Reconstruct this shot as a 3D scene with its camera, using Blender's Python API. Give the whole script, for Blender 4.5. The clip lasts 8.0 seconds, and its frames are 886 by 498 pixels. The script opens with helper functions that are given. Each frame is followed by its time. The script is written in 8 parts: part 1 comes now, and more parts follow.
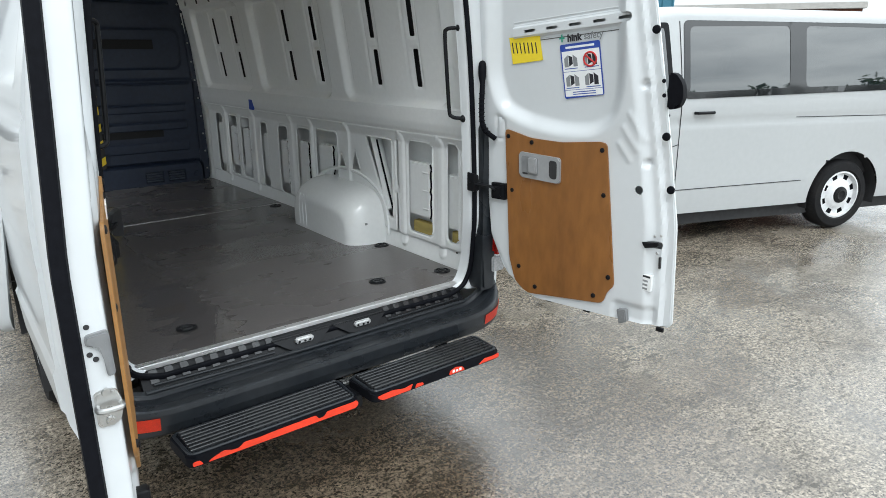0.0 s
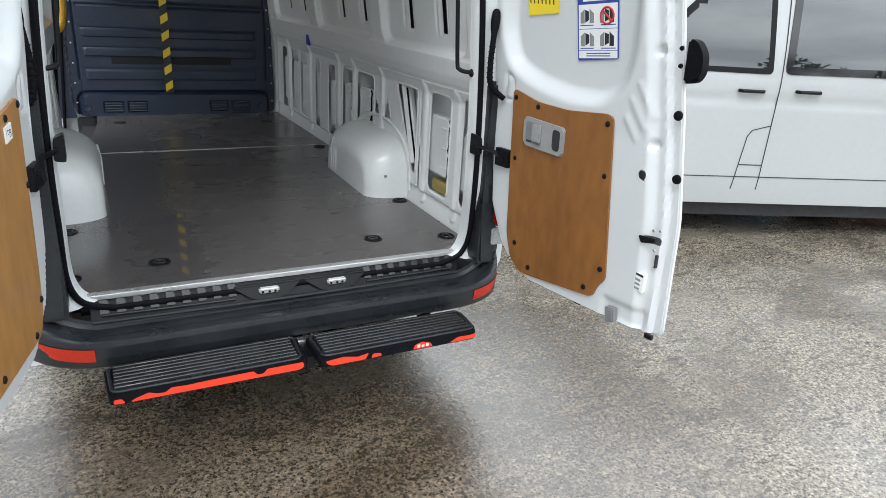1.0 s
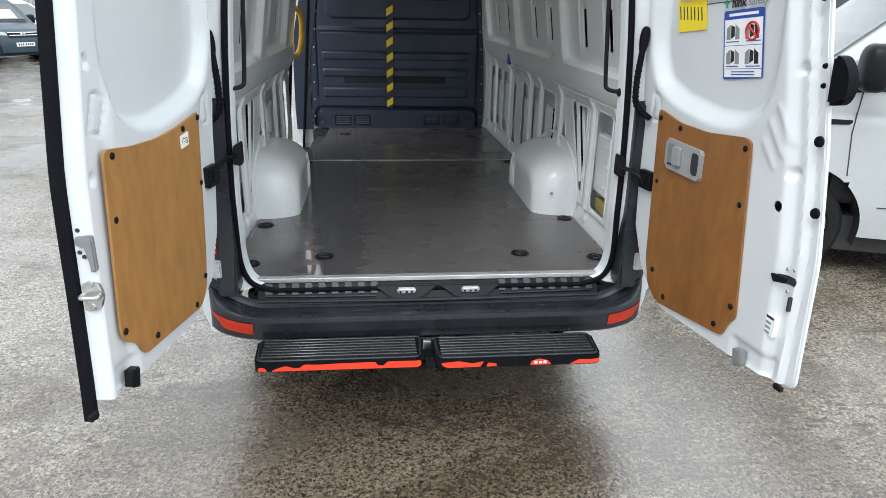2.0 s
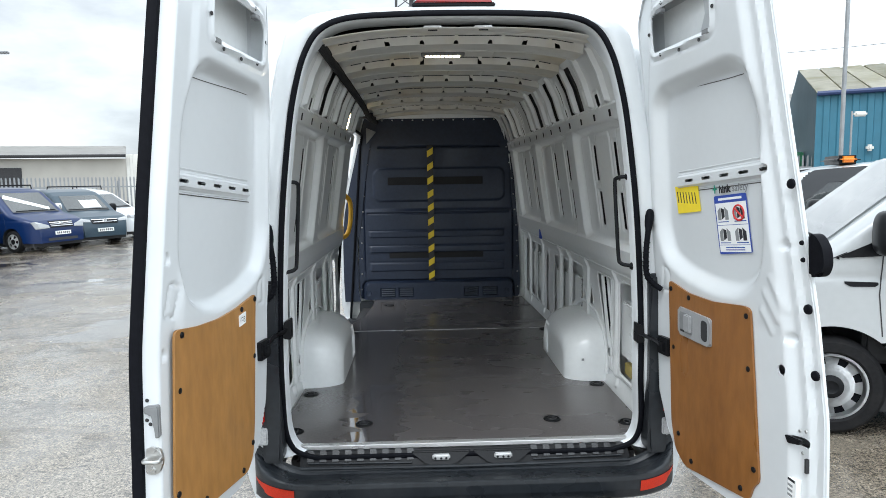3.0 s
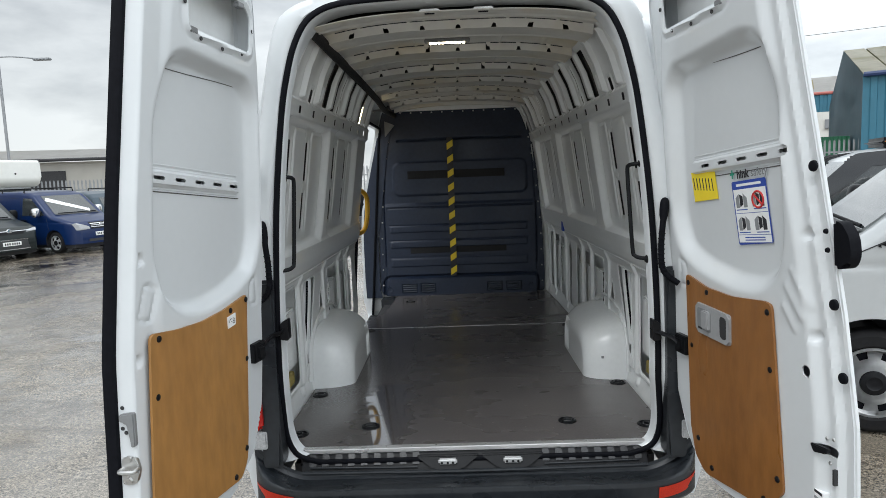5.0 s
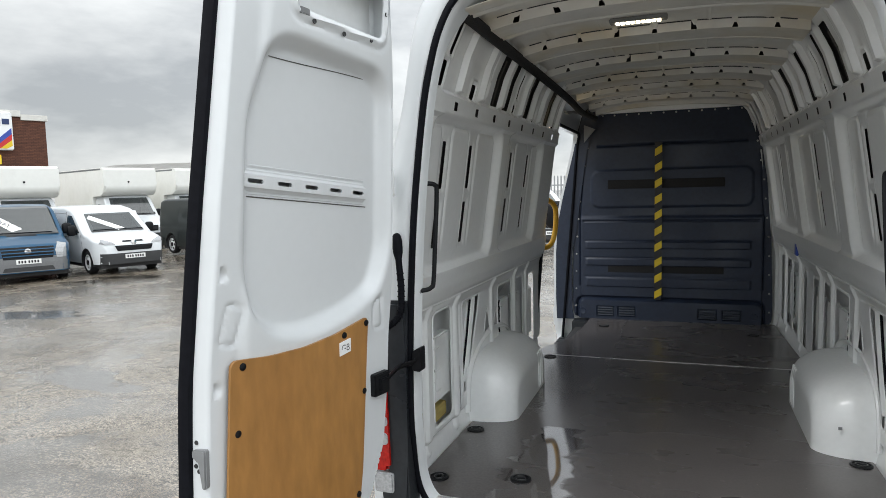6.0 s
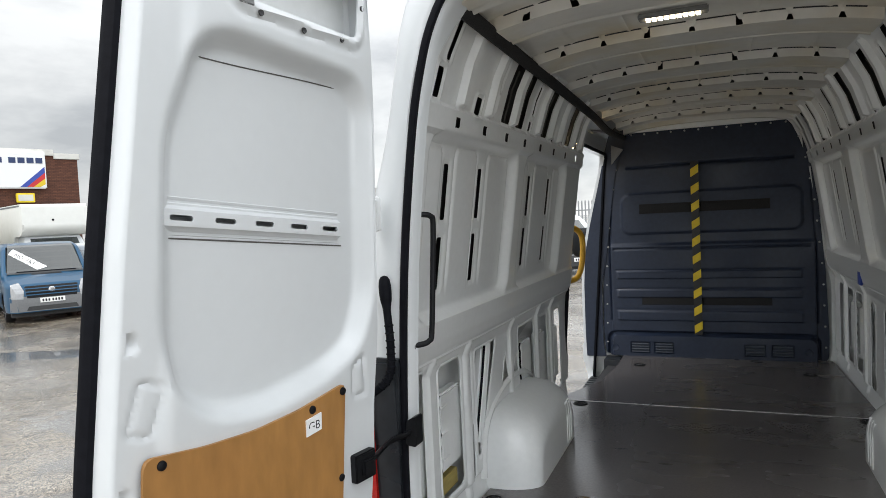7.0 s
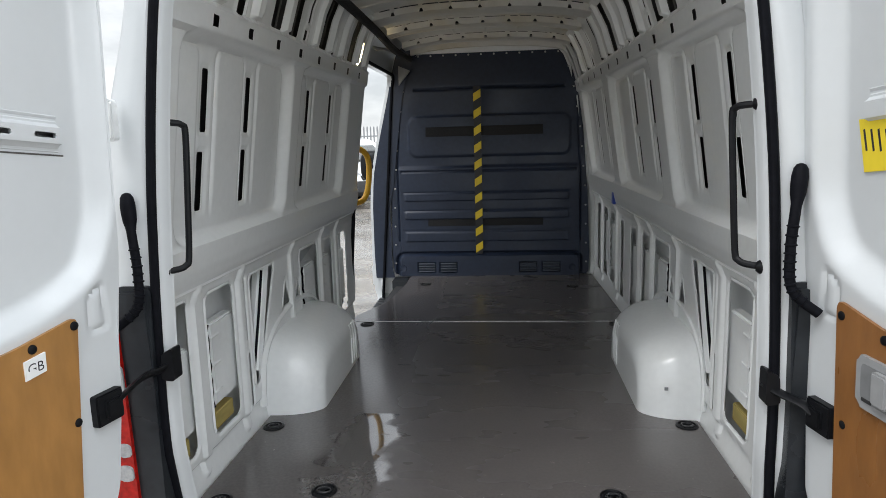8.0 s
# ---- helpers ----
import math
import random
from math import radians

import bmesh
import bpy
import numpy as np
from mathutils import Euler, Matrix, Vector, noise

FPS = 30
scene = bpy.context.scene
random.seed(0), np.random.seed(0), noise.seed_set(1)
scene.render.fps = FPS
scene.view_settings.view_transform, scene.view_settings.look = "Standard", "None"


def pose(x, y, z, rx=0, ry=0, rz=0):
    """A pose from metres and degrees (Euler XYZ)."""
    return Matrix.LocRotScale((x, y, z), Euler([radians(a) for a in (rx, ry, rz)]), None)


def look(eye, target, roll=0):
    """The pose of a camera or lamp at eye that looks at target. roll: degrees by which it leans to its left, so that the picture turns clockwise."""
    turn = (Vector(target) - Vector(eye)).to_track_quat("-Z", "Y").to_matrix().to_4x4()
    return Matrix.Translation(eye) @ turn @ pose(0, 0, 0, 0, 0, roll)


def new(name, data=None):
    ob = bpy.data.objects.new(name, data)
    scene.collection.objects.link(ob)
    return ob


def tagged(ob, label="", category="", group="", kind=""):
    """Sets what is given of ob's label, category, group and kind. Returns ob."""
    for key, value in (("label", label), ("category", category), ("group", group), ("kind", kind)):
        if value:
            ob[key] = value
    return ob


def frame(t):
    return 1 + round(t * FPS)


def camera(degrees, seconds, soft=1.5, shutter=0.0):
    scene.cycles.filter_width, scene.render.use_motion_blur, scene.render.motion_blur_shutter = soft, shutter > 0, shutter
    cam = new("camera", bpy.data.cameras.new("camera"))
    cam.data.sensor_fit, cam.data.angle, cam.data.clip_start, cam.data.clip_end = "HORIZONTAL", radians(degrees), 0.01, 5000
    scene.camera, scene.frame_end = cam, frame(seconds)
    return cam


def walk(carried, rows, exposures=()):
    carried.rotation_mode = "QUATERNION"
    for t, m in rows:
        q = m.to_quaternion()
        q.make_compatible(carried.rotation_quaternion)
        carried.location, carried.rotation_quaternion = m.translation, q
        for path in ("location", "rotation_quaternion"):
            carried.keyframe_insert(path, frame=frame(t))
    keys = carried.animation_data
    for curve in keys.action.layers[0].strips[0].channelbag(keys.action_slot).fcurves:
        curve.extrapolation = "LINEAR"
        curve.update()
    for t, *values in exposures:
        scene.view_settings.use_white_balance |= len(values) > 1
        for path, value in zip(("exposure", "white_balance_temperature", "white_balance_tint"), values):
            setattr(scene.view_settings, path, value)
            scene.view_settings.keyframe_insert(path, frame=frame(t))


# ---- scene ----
cam = camera(68.0, 8.0, soft=0.75)
PATH = [
    (0, (-1.172, -2.364, 1.699), (0.0, -0.847, 1.13), -0.4),
    (0.3, (-1.037, -2.464, 1.683), (0.037, -0.883, 1.092), 1.0),
    (0.5, (-0.897, -2.481, 1.707), (0.123, -0.88, 1.078), 0.1),
    (0.7, (-0.792, -2.465, 1.677), (0.206, -0.851, 1.043), 2.8),
    (1, (-0.621, -2.439, 1.702), (0.259, -0.793, 0.986), 3.8),
    (1.2, (-0.545, -2.445, 1.675), (0.211, -0.744, 0.943), 3.3),
    (1.5, (-0.362, -2.494, 1.694), (0.112, -0.697, 0.957), 0.5),
    (1.7, (-0.273, -2.542, 1.716), (0.051, -0.707, 0.99), 1.1),
    (2.8, (-0.202, -2.824, 1.786), (-0.131, -0.861, 1.408), -0.5),
    (3, (-0.175, -2.856, 1.811), (-0.113, -0.868, 1.598), -0.9),
    (3.2, (-0.123, -2.895, 1.829), (-0.082, -0.900, 1.696), -0.3),
    (3.5, (-0.061, -2.943, 1.829), (-0.032, -0.944, 1.754), 0.4),
    (4, (0.002, -3.006, 1.82), (0.014, -1.007, 1.751), 0.3),
    (4.2, (0.01, -3.004, 1.815), (0.02, -1.006, 1.725), -0.7),
    (5.3, (-0.038, -2.564, 1.78), (-0.119, -0.582, 1.522), -2.8),
    (5.5, (-0.028, -2.457, 1.769), (-0.176, -0.479, 1.507), -3.0),
    (5.8, (0.040, -2.264, 1.769), (-0.440, -0.336, 1.542), -1.9),
    (6, (0.135, -2.213, 1.782), (-0.559, -0.345, 1.603), -1.4),
    (6.2, (0.184, -2.119, 1.781), (-0.640, -0.303, 1.625), -2.4),
    (6.5, (0.166, -2.006, 1.783), (-0.718, -0.22, 1.609), -3.0),
    (6.8, (0.082, -1.832, 1.768), (-0.801, -0.043, 1.629), -2.4),
    (7, (0.069, -1.781, 1.791), (-0.704, 0.061, 1.699), -2.7),
    (7.2, (0.077, -1.730, 1.794), (-0.580, 0.155, 1.673), -1.1),
    (7.5, (0.111, -1.703, 1.783), (-0.275, 0.254, 1.632), -1.7),
    (7.7, (0.132, -1.682, 1.781), (-0.110, 0.292, 1.572), -1.6),
    (8, (0.12, -1.672, 1.751), (-0.068, 0.29, 1.415), -1.6),
]
walk(cam, [(t, look(eye, target, roll)) for t, eye, target, roll in PATH],
     exposures=[(0, 1.00, 6300, 6), (0.5, 1.06, 6300, 7), (1.5, 1.12, 6300, 8), (2.8, 1.16, 6200, 7), (3.0, 1.10, 6200, 7), (3.5, 0.84, 6250, 8), (4.2, 0.68, 6350, 8), (5.5, 0.68, 6450, 8), (6.0, 0.80, 6550, 9), (6.5, 0.90, 6600, 10), (7.2, 0.92, 6600, 10), (8, 1.00, 6500, 10)])


# ---- world and light: an overcast sky, brighter low down, with soft grey cloud ----
world = bpy.data.worlds.new("overcast_sky")
scene.world = world
world.use_nodes = True
wn, wl = world.node_tree.nodes, world.node_tree.links
wn.clear()
w_out, w_bg = wn.new("ShaderNodeOutputWorld"), wn.new("ShaderNodeBackground")
w_sky, w_mix = wn.new("ShaderNodeTexSky"), wn.new("ShaderNodeMixRGB")
w_sky.sky_type, w_sky.sun_disc = "NISHITA", False
w_sky.sun_elevation, w_sky.sun_rotation = radians(54), radians(214)
w_tc, w_map = wn.new("ShaderNodeTexCoord"), wn.new("ShaderNodeMapping")
w_map.inputs["Scale"].default_value = (1.6, 1.6, 4.5)
w_map.inputs["Location"].default_value = (0.35, 0.2, 0.1)
w_noise, w_ramp = wn.new("ShaderNodeTexNoise"), wn.new("ShaderNodeValToRGB")
w_noise.inputs["Scale"].default_value, w_noise.inputs["Detail"].default_value = 1.7, 7.0
w_noise.inputs["Roughness"].default_value = 0.55
w_ramp.color_ramp.elements[0].position, w_ramp.color_ramp.elements[0].color = 0.40, (3.1, 3.25, 3.4, 1)
w_ramp.color_ramp.elements[1].position, w_ramp.color_ramp.elements[1].color = 0.64, (5.7, 5.85, 5.9, 1)
w_mix.inputs[0].default_value = 0.93
wl.new(w_tc.outputs["Generated"], w_map.inputs["Vector"])
wl.new(w_map.outputs["Vector"], w_noise.inputs["Vector"])
wl.new(w_noise.outputs["Fac"], w_ramp.inputs["Fac"])
wl.new(w_sky.outputs["Color"], w_mix.inputs[1])
wl.new(w_ramp.outputs["Color"], w_mix.inputs[2])
# an overcast sky is brightest overhead
w_sep, w_up, w_lift = wn.new("ShaderNodeSeparateXYZ"), wn.new("ShaderNodeMapRange"), wn.new("ShaderNodeMixRGB")
w_up.inputs["From Min"].default_value, w_up.inputs["From Max"].default_value = 0.2, 0.9
w_up.inputs["To Min"].default_value, w_up.inputs["To Max"].default_value = 1.0, 1.8
w_lift.blend_type, w_lift.inputs[0].default_value = "MULTIPLY", 1.0
wl.new(w_tc.outputs["Generated"], w_sep.inputs[0]), wl.new(w_sep.outputs["Z"], w_up.inputs["Value"])
wl.new(w_mix.outputs["Color"], w_lift.inputs[1]), wl.new(w_up.outputs[0], w_lift.inputs[2])
# thicker cloud to the west, thinner to the east and south
w_side, w_bank = wn.new("ShaderNodeMapRange"), wn.new("ShaderNodeMixRGB")
w_side.inputs["From Min"].default_value, w_side.inputs["From Max"].default_value = -0.8, 0.8
w_side.inputs["To Min"].default_value, w_side.inputs["To Max"].default_value = 0.92, 1.68
w_bank.blend_type, w_bank.inputs[0].default_value = "MULTIPLY", 1.0
wl.new(w_sep.outputs["X"], w_side.inputs["Value"])
wl.new(w_lift.outputs["Color"], w_bank.inputs[1]), wl.new(w_side.outputs[0], w_bank.inputs[2])
w_south, w_open = wn.new("ShaderNodeMapRange"), wn.new("ShaderNodeMixRGB")
w_south.inputs["From Min"].default_value, w_south.inputs["From Max"].default_value = 0.2, -0.7
w_south.inputs["To Min"].default_value, w_south.inputs["To Max"].default_value = 1.0, 1.55
w_open.blend_type, w_open.inputs[0].default_value = "MULTIPLY", 1.0
wl.new(w_sep.outputs["Y"], w_south.inputs["Value"])
wl.new(w_bank.outputs["Color"], w_open.inputs[1]), wl.new(w_south.outputs[0], w_open.inputs[2])
wl.new(w_open.outputs["Color"], w_bg.inputs["Color"])
w_bg.inputs["Strength"].default_value = 0.095
wl.new(w_bg.outputs["Background"], w_out.inputs["Surface"])

sun = new("sun", bpy.data.lights.new("sun", "SUN"))
sun.data.energy, sun.data.angle, sun.data.color = 0.6, radians(25), (1.0, 0.99, 0.97)
sun.matrix_world = look((-4, -6, 10), (0, 0, 0))


# ---- materials ----
def mat(name, base, rough=0.5, metal=0.0, grain=0.0, grain_scale=40.0, stain=0.0, stain_scale=2.0, stain_to=None,
        bump=0.0, bump_scale=120.0, coat=0.0, vary_rough=0.0, per_object=0.0, stretch=(1, 1, 1), spec=0.5):
    """A surface with fine grain and broad stains in its colour, and relief; all sizes in metres of the object."""
    m = bpy.data.materials.new(name)
    m.use_nodes = True
    n, l = m.node_tree.nodes, m.node_tree.links
    b = n["Principled BSDF"]
    b.inputs["Roughness"].default_value, b.inputs["Metallic"].default_value = rough, metal
    b.inputs["Specular IOR Level"].default_value = spec
    b.inputs["Coat Weight"].default_value, b.inputs["Coat Roughness"].default_value = coat, 0.06
    tc, mp = n.new("ShaderNodeTexCoord"), n.new("ShaderNodeMapping")
    mp.inputs["Scale"].default_value = stretch
    l.new(tc.outputs["Object"], mp.inputs["Vector"])
    fine, wide = n.new("ShaderNodeTexNoise"), n.new("ShaderNodeTexNoise")
    fine.inputs["Scale"].default_value, fine.inputs["Detail"].default_value = grain_scale, 5.0
    wide.inputs["Scale"].default_value, wide.inputs["Detail"].default_value = stain_scale, 6.0
    l.new(mp.outputs["Vector"], fine.inputs["Vector"]), l.new(mp.outputs["Vector"], wide.inputs["Vector"])
    c0 = n.new("ShaderNodeRGB")
    c0.outputs[0].default_value = (*base, 1)
    out = c0.outputs[0]
    if stain:
        r, mx = n.new("ShaderNodeValToRGB"), n.new("ShaderNodeMixRGB")
        r.color_ramp.elements[0].position, r.color_ramp.elements[1].position = 0.48, 0.72
        r.color_ramp.elements[0].color, r.color_ramp.elements[1].color = (0, 0, 0, 1), (stain, stain, stain, 1)
        l.new(wide.outputs["Fac"], r.inputs["Fac"]), l.new(r.outputs["Color"], mx.inputs[0])
        l.new(out, mx.inputs[1])
        mx.inputs[2].default_value = (*(stain_to or [0.45 * c for c in base]), 1)
        out = mx.outputs[0]
    if grain:
        mr, mx = n.new("ShaderNodeMapRange"), n.new("ShaderNodeMixRGB")
        mr.inputs["To Min"].default_value, mr.inputs["To Max"].default_value = 1 - grain, 1 + grain
        mr.inputs["From Min"].default_value, mr.inputs["From Max"].default_value = 0.3, 0.7
        mx.blend_type, mx.inputs[0].default_value = "MULTIPLY", 1.0
        l.new(fine.outputs["Fac"], mr.inputs["Value"]), l.new(out, mx.inputs[1]), l.new(mr.outputs[0], mx.inputs[2])
        out = mx.outputs[0]
    if per_object:
        oi, mr, mx = n.new("ShaderNodeObjectInfo"), n.new("ShaderNodeMapRange"), n.new("ShaderNodeMixRGB")
        mr.inputs["To Min"].default_value, mr.inputs["To Max"].default_value = 1 - per_object, 1 + per_object
        mx.blend_type, mx.inputs[0].default_value = "MULTIPLY", 1.0
        l.new(oi.outputs["Random"], mr.inputs["Value"]), l.new(out, mx.inputs[1]), l.new(mr.outputs[0], mx.inputs[2])
        out = mx.outputs[0]
    l.new(out, b.inputs["Base Color"])
    if vary_rough:
        mr = n.new("ShaderNodeMapRange")
        mr.inputs["From Min"].default_value, mr.inputs["From Max"].default_value = 0.35, 0.65
        mr.inputs["To Min"].default_value, mr.inputs["To Max"].default_value = max(0.03, rough - vary_rough), rough + vary_rough
        l.new(wide.outputs["Fac"], mr.inputs["Value"]), l.new(mr.outputs[0], b.inputs["Roughness"])
    if bump:
        bn, bp = n.new("ShaderNodeTexNoise"), n.new("ShaderNodeBump")
        bn.inputs["Scale"].default_value, bn.inputs["Detail"].default_value = bump_scale, 3.0
        l.new(mp.outputs["Vector"], bn.inputs["Vector"]), l.new(bn.outputs["Fac"], bp.inputs["Height"])
        bp.inputs["Strength"].default_value, bp.inputs["Distance"].default_value = 1.0, bump
        l.new(bp.outputs["Normal"], b.inputs["Normal"])
    return m


def glow(name, colour, strength):
    m = bpy.data.materials.new(name)
    m.use_nodes = True
    b = m.node_tree.nodes["Principled BSDF"]
    b.inputs["Base Color"].default_value = (*colour, 1)
    b.inputs["Emission Color"].default_value, b.inputs["Emission Strength"].default_value = (*colour, 1), strength
    return m


def glass(name, tint, rough=0.02, through_=0.6, film=1.9):
    """Window glass: a tinted, clear mix with a mirror gloss."""
    m = bpy.data.materials.new(name)
    m.use_nodes = True
    n, l = m.node_tree.nodes, m.node_tree.links
    b = n["Principled BSDF"]
    b.inputs["Base Color"].default_value, b.inputs["Roughness"].default_value = (*[0.12 * t for t in tint], 1), rough
    b.inputs["Specular IOR Level"].default_value = 0.9
    b.inputs["Coat Weight"].default_value, b.inputs["Coat IOR"].default_value, b.inputs["Coat Roughness"].default_value = 1.0, film, 0.02
    tr, mx = n.new("ShaderNodeBsdfTransparent"), n.new("ShaderNodeMixShader")
    tr.inputs["Color"].default_value = (*tint, 1)
    mx.inputs[0].default_value = through_
    l.new(b.outputs[0], mx.inputs[1]), l.new(tr.outputs[0], mx.inputs[2])
    l.new(mx.outputs[0], n["Material Output"].inputs["Surface"])
    return m


M = {
    "white": mat("white_vehicle_paint", (0.65, 0.675, 0.69), 0.28, grain=0.010, grain_scale=30, coat=0.6),
    "inner": mat("white_inner_panel_paint", (0.85, 0.87, 0.87), 0.32, grain=0.02, grain_scale=40, coat=0.6),
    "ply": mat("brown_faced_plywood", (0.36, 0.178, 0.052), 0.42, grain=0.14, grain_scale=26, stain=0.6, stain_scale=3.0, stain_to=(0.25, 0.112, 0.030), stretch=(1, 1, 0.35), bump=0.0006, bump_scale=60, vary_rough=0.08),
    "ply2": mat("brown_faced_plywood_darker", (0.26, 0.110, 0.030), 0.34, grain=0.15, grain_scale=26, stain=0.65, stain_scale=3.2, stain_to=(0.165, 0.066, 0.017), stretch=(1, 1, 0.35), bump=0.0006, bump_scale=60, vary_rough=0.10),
    "bumper": mat("black_textured_plastic", (0.018, 0.021, 0.025), 0.36, grain=0.2, grain_scale=30, stain=0.4, stain_scale=5, stain_to=(0.036, 0.039, 0.043), bump=0.0004, bump_scale=500, vary_rough=0.14, spec=0.36),
    "tread": mat("worn_black_tread", (0.026, 0.027, 0.029), 0.26, grain=0.2, grain_scale=45, stain=0.15, stain_scale=7, stain_to=(0.07, 0.072, 0.074), vary_rough=0.12),
    "rubber": mat("black_rubber", (0.006, 0.0065, 0.009), 0.6, grain=0.2, grain_scale=60, bump=0.0004, bump_scale=300, spec=0.08),
    "black": mat("black_plastic", (0.007, 0.0075, 0.009), 0.38, grain=0.2, grain_scale=50, vary_rough=0.1, spec=0.2),
    # for dark parts, and for sheets that stand in for cavity shade
    "dark": mat("dark_parts_and_cavity_shade", (0.03, 0.03, 0.032), 0.7, grain=0.2, grain_scale=20),
    "sealant": mat("grey_brown_sealant", (0.09, 0.085, 0.08), 0.7, grain=0.2, grain_scale=60),
    "navy": mat("dark_blue_moulded_panel", (0.015, 0.0235, 0.046), 0.46, grain=0.14, grain_scale=35, stain=0.25, stain_scale=3, stain_to=(0.020, 0.030, 0.054), bump=0.0004, bump_scale=260, vary_rough=0.12),
    "slat": mat("worn_navy_plastic_edge", (0.055, 0.066, 0.09), 0.4, grain=0.1, grain_scale=60),
    "velcro": mat("black_fabric_pad", (0.014, 0.014, 0.015), 0.9, grain=0.3, grain_scale=200, bump=0.001, bump_scale=600),
    "steel": mat("zinc_plated_steel", (0.55, 0.55, 0.54), 0.34, 0.9, grain=0.08, grain_scale=60, stain=0.3, stain_scale=12, vary_rough=0.12),
    "alu": mat("bare_aluminium_strip", (0.78, 0.78, 0.78), 0.34, 0.75, grain=0.08, grain_scale=30, stain=0.2, stain_scale=9, stretch=(0.2, 1, 1), vary_rough=0.12),
    "grey": mat("grey_plastic", (0.20, 0.205, 0.21), 0.45, grain=0.08, grain_scale=30, vary_rough=0.1),
    "handlegrey": mat("light_grey_plastic", (0.30, 0.305, 0.31), 0.42, grain=0.06, grain_scale=40),
    "red": mat("worn_red_paint", (0.80, 0.050, 0.018), 0.40, grain=0.08, grain_scale=40, stain=0.2, stain_scale=14, stain_to=(0.5, 0.03, 0.012), bump=0.0005, bump_scale=90),
    "reflector": mat("red_reflector", (0.86, 0.060, 0.022), 0.35, grain=0.1, grain_scale=220, coat=0.2, bump=0.0003, bump_scale=320),
    "lampred": mat("red_lamp_lens", (0.36, 0.008, 0.005), 0.22, grain=0.3, grain_scale=60, coat=0.25, bump=0.0006, bump_scale=200, spec=0.3),
    "lampdark": mat("dark_red_lamp_lens", (0.30, 0.008, 0.008), 0.16, grain=0.1, grain_scale=60, coat=0.6),
    "lampclear": mat("clear_lamp_lens", (0.34, 0.35, 0.36), 0.12, grain=0.2, grain_scale=80, coat=1.0, bump=0.0012, bump_scale=140),
    "yellow": mat("yellow_paint", (0.66, 0.36, 0.02), 0.4, grain=0.08, grain_scale=30, stain=0.2, stain_scale=9),
    "sticky": mat("yellow_paper_note", (0.86, 0.66, 0.03), 0.7, grain=0.03, grain_scale=30),
    "tapeyellow": mat("yellow_tape", (0.72, 0.52, 0.02), 0.45, grain=0.06, grain_scale=50),
    "tapeblack": mat("black_tape", (0.012, 0.012, 0.012), 0.45, grain=0.2, grain_scale=50),
    "paper": mat("white_paper", (0.84, 0.85, 0.85), 0.6, grain=0.02, grain_scale=40),
    "blue": mat("blue_print", (0.03, 0.07, 0.36), 0.5, grain=0.05, grain_scale=40),
    "green": mat("green_print", (0.03, 0.30, 0.20), 0.5),
    "ink": mat("black_ink", (0.02, 0.02, 0.025), 0.6),
    "inkgrey": mat("grey_print", (0.25, 0.26, 0.27), 0.6),
    "inkred": mat("red_print", (0.55, 0.03, 0.03), 0.6),
    # cream roof skin; its beige patches paint in warm lamp light
    "roofskin": mat("cream_roof_skin_lamp_glow", (0.66, 0.65, 0.61), 0.40, grain=0.04, grain_scale=20, stain=0.75, stain_scale=2.6, stain_to=(0.60, 0.51, 0.34), vary_rough=0.1),
    "timber": mat("bare_timber_batten", (0.45, 0.36, 0.12), 0.7, grain=0.2, grain_scale=25, stretch=(1, 0.2, 1)),
    "led": glow("lit_led_strip", (1.0, 0.84, 0.56), 9.0),
    "ledwarm": glow("lit_warm_led_strip", (1.0, 0.76, 0.40), 12.0),
    "tyre": mat("tyre_rubber", (0.011, 0.011, 0.012), 0.75, grain=0.2, grain_scale=40, stain=0.3, stain_scale=9, stain_to=(0.026, 0.024, 0.022), spec=0.2),
    "rim": mat("silver_wheel_paint", (0.78, 0.79, 0.80), 0.38, 0.0, grain=0.05, grain_scale=40, stain=0.25, stain_scale=14, vary_rough=0.1),
    "glass": glass("vehicle_glass", (0.34, 0.40, 0.41), 0.02, 0.22, 1.45),
    "tinted": glass("tinted_vehicle_glass", (0.10, 0.15, 0.165), 0.02, 0.14),
}


# ---- building helpers ----
def finish(ob, mesh, material, parent=None, label="", angle=35):
    mats = material if isinstance(material, (list, tuple)) else [material]
    for m in mats:
        mesh.materials.append(m)
    mesh.polygons.foreach_set("use_smooth", [True] * len(mesh.polygons))
    mesh.set_sharp_from_angle(angle=radians(angle))
    if parent:
        ob.parent = parent
    if label:
        ob["label"] = label
    return ob


def part(name, bm, material, parent=None, label="", angle=35):
    """One bmesh as one mesh object under a thing or a part."""
    mesh = bpy.data.meshes.new(name)
    bmesh.ops.recalc_face_normals(bm, faces=bm.faces)
    bm.to_mesh(mesh)
    bm.free()
    return finish(new(name, mesh), mesh, material, parent, label, angle)


def thing(name, label, category, group="", at=(0, 0, 0), turn=0.0):
    ob = new(name)
    ob.empty_display_size = 0.1
    ob.matrix_basis = pose(*at, 0, 0, turn)
    return tagged(ob, label, category, group)


def box(bm, x0, x1, y0, y1, z0, z1, bev=0.0, seg=2):
    vs = [bm.verts.new((x, y, z)) for z in (z0, z1) for y in (y0, y1) for x in (x0, x1)]
    fs = [bm.faces.new([vs[i] for i in q]) for q in ((0, 2, 3, 1), (4, 5, 7, 6), (0, 1, 5, 4), (2, 6, 7, 3), (0, 4, 6, 2), (1, 3, 7, 5))]
    if bev:
        bmesh.ops.bevel(bm, geom=list({e for f in fs for e in f.edges}), offset=bev, segments=seg, affect="EDGES")
    return bm


def bbox(*a, **k):
    return box(bmesh.new(), *a, **k)


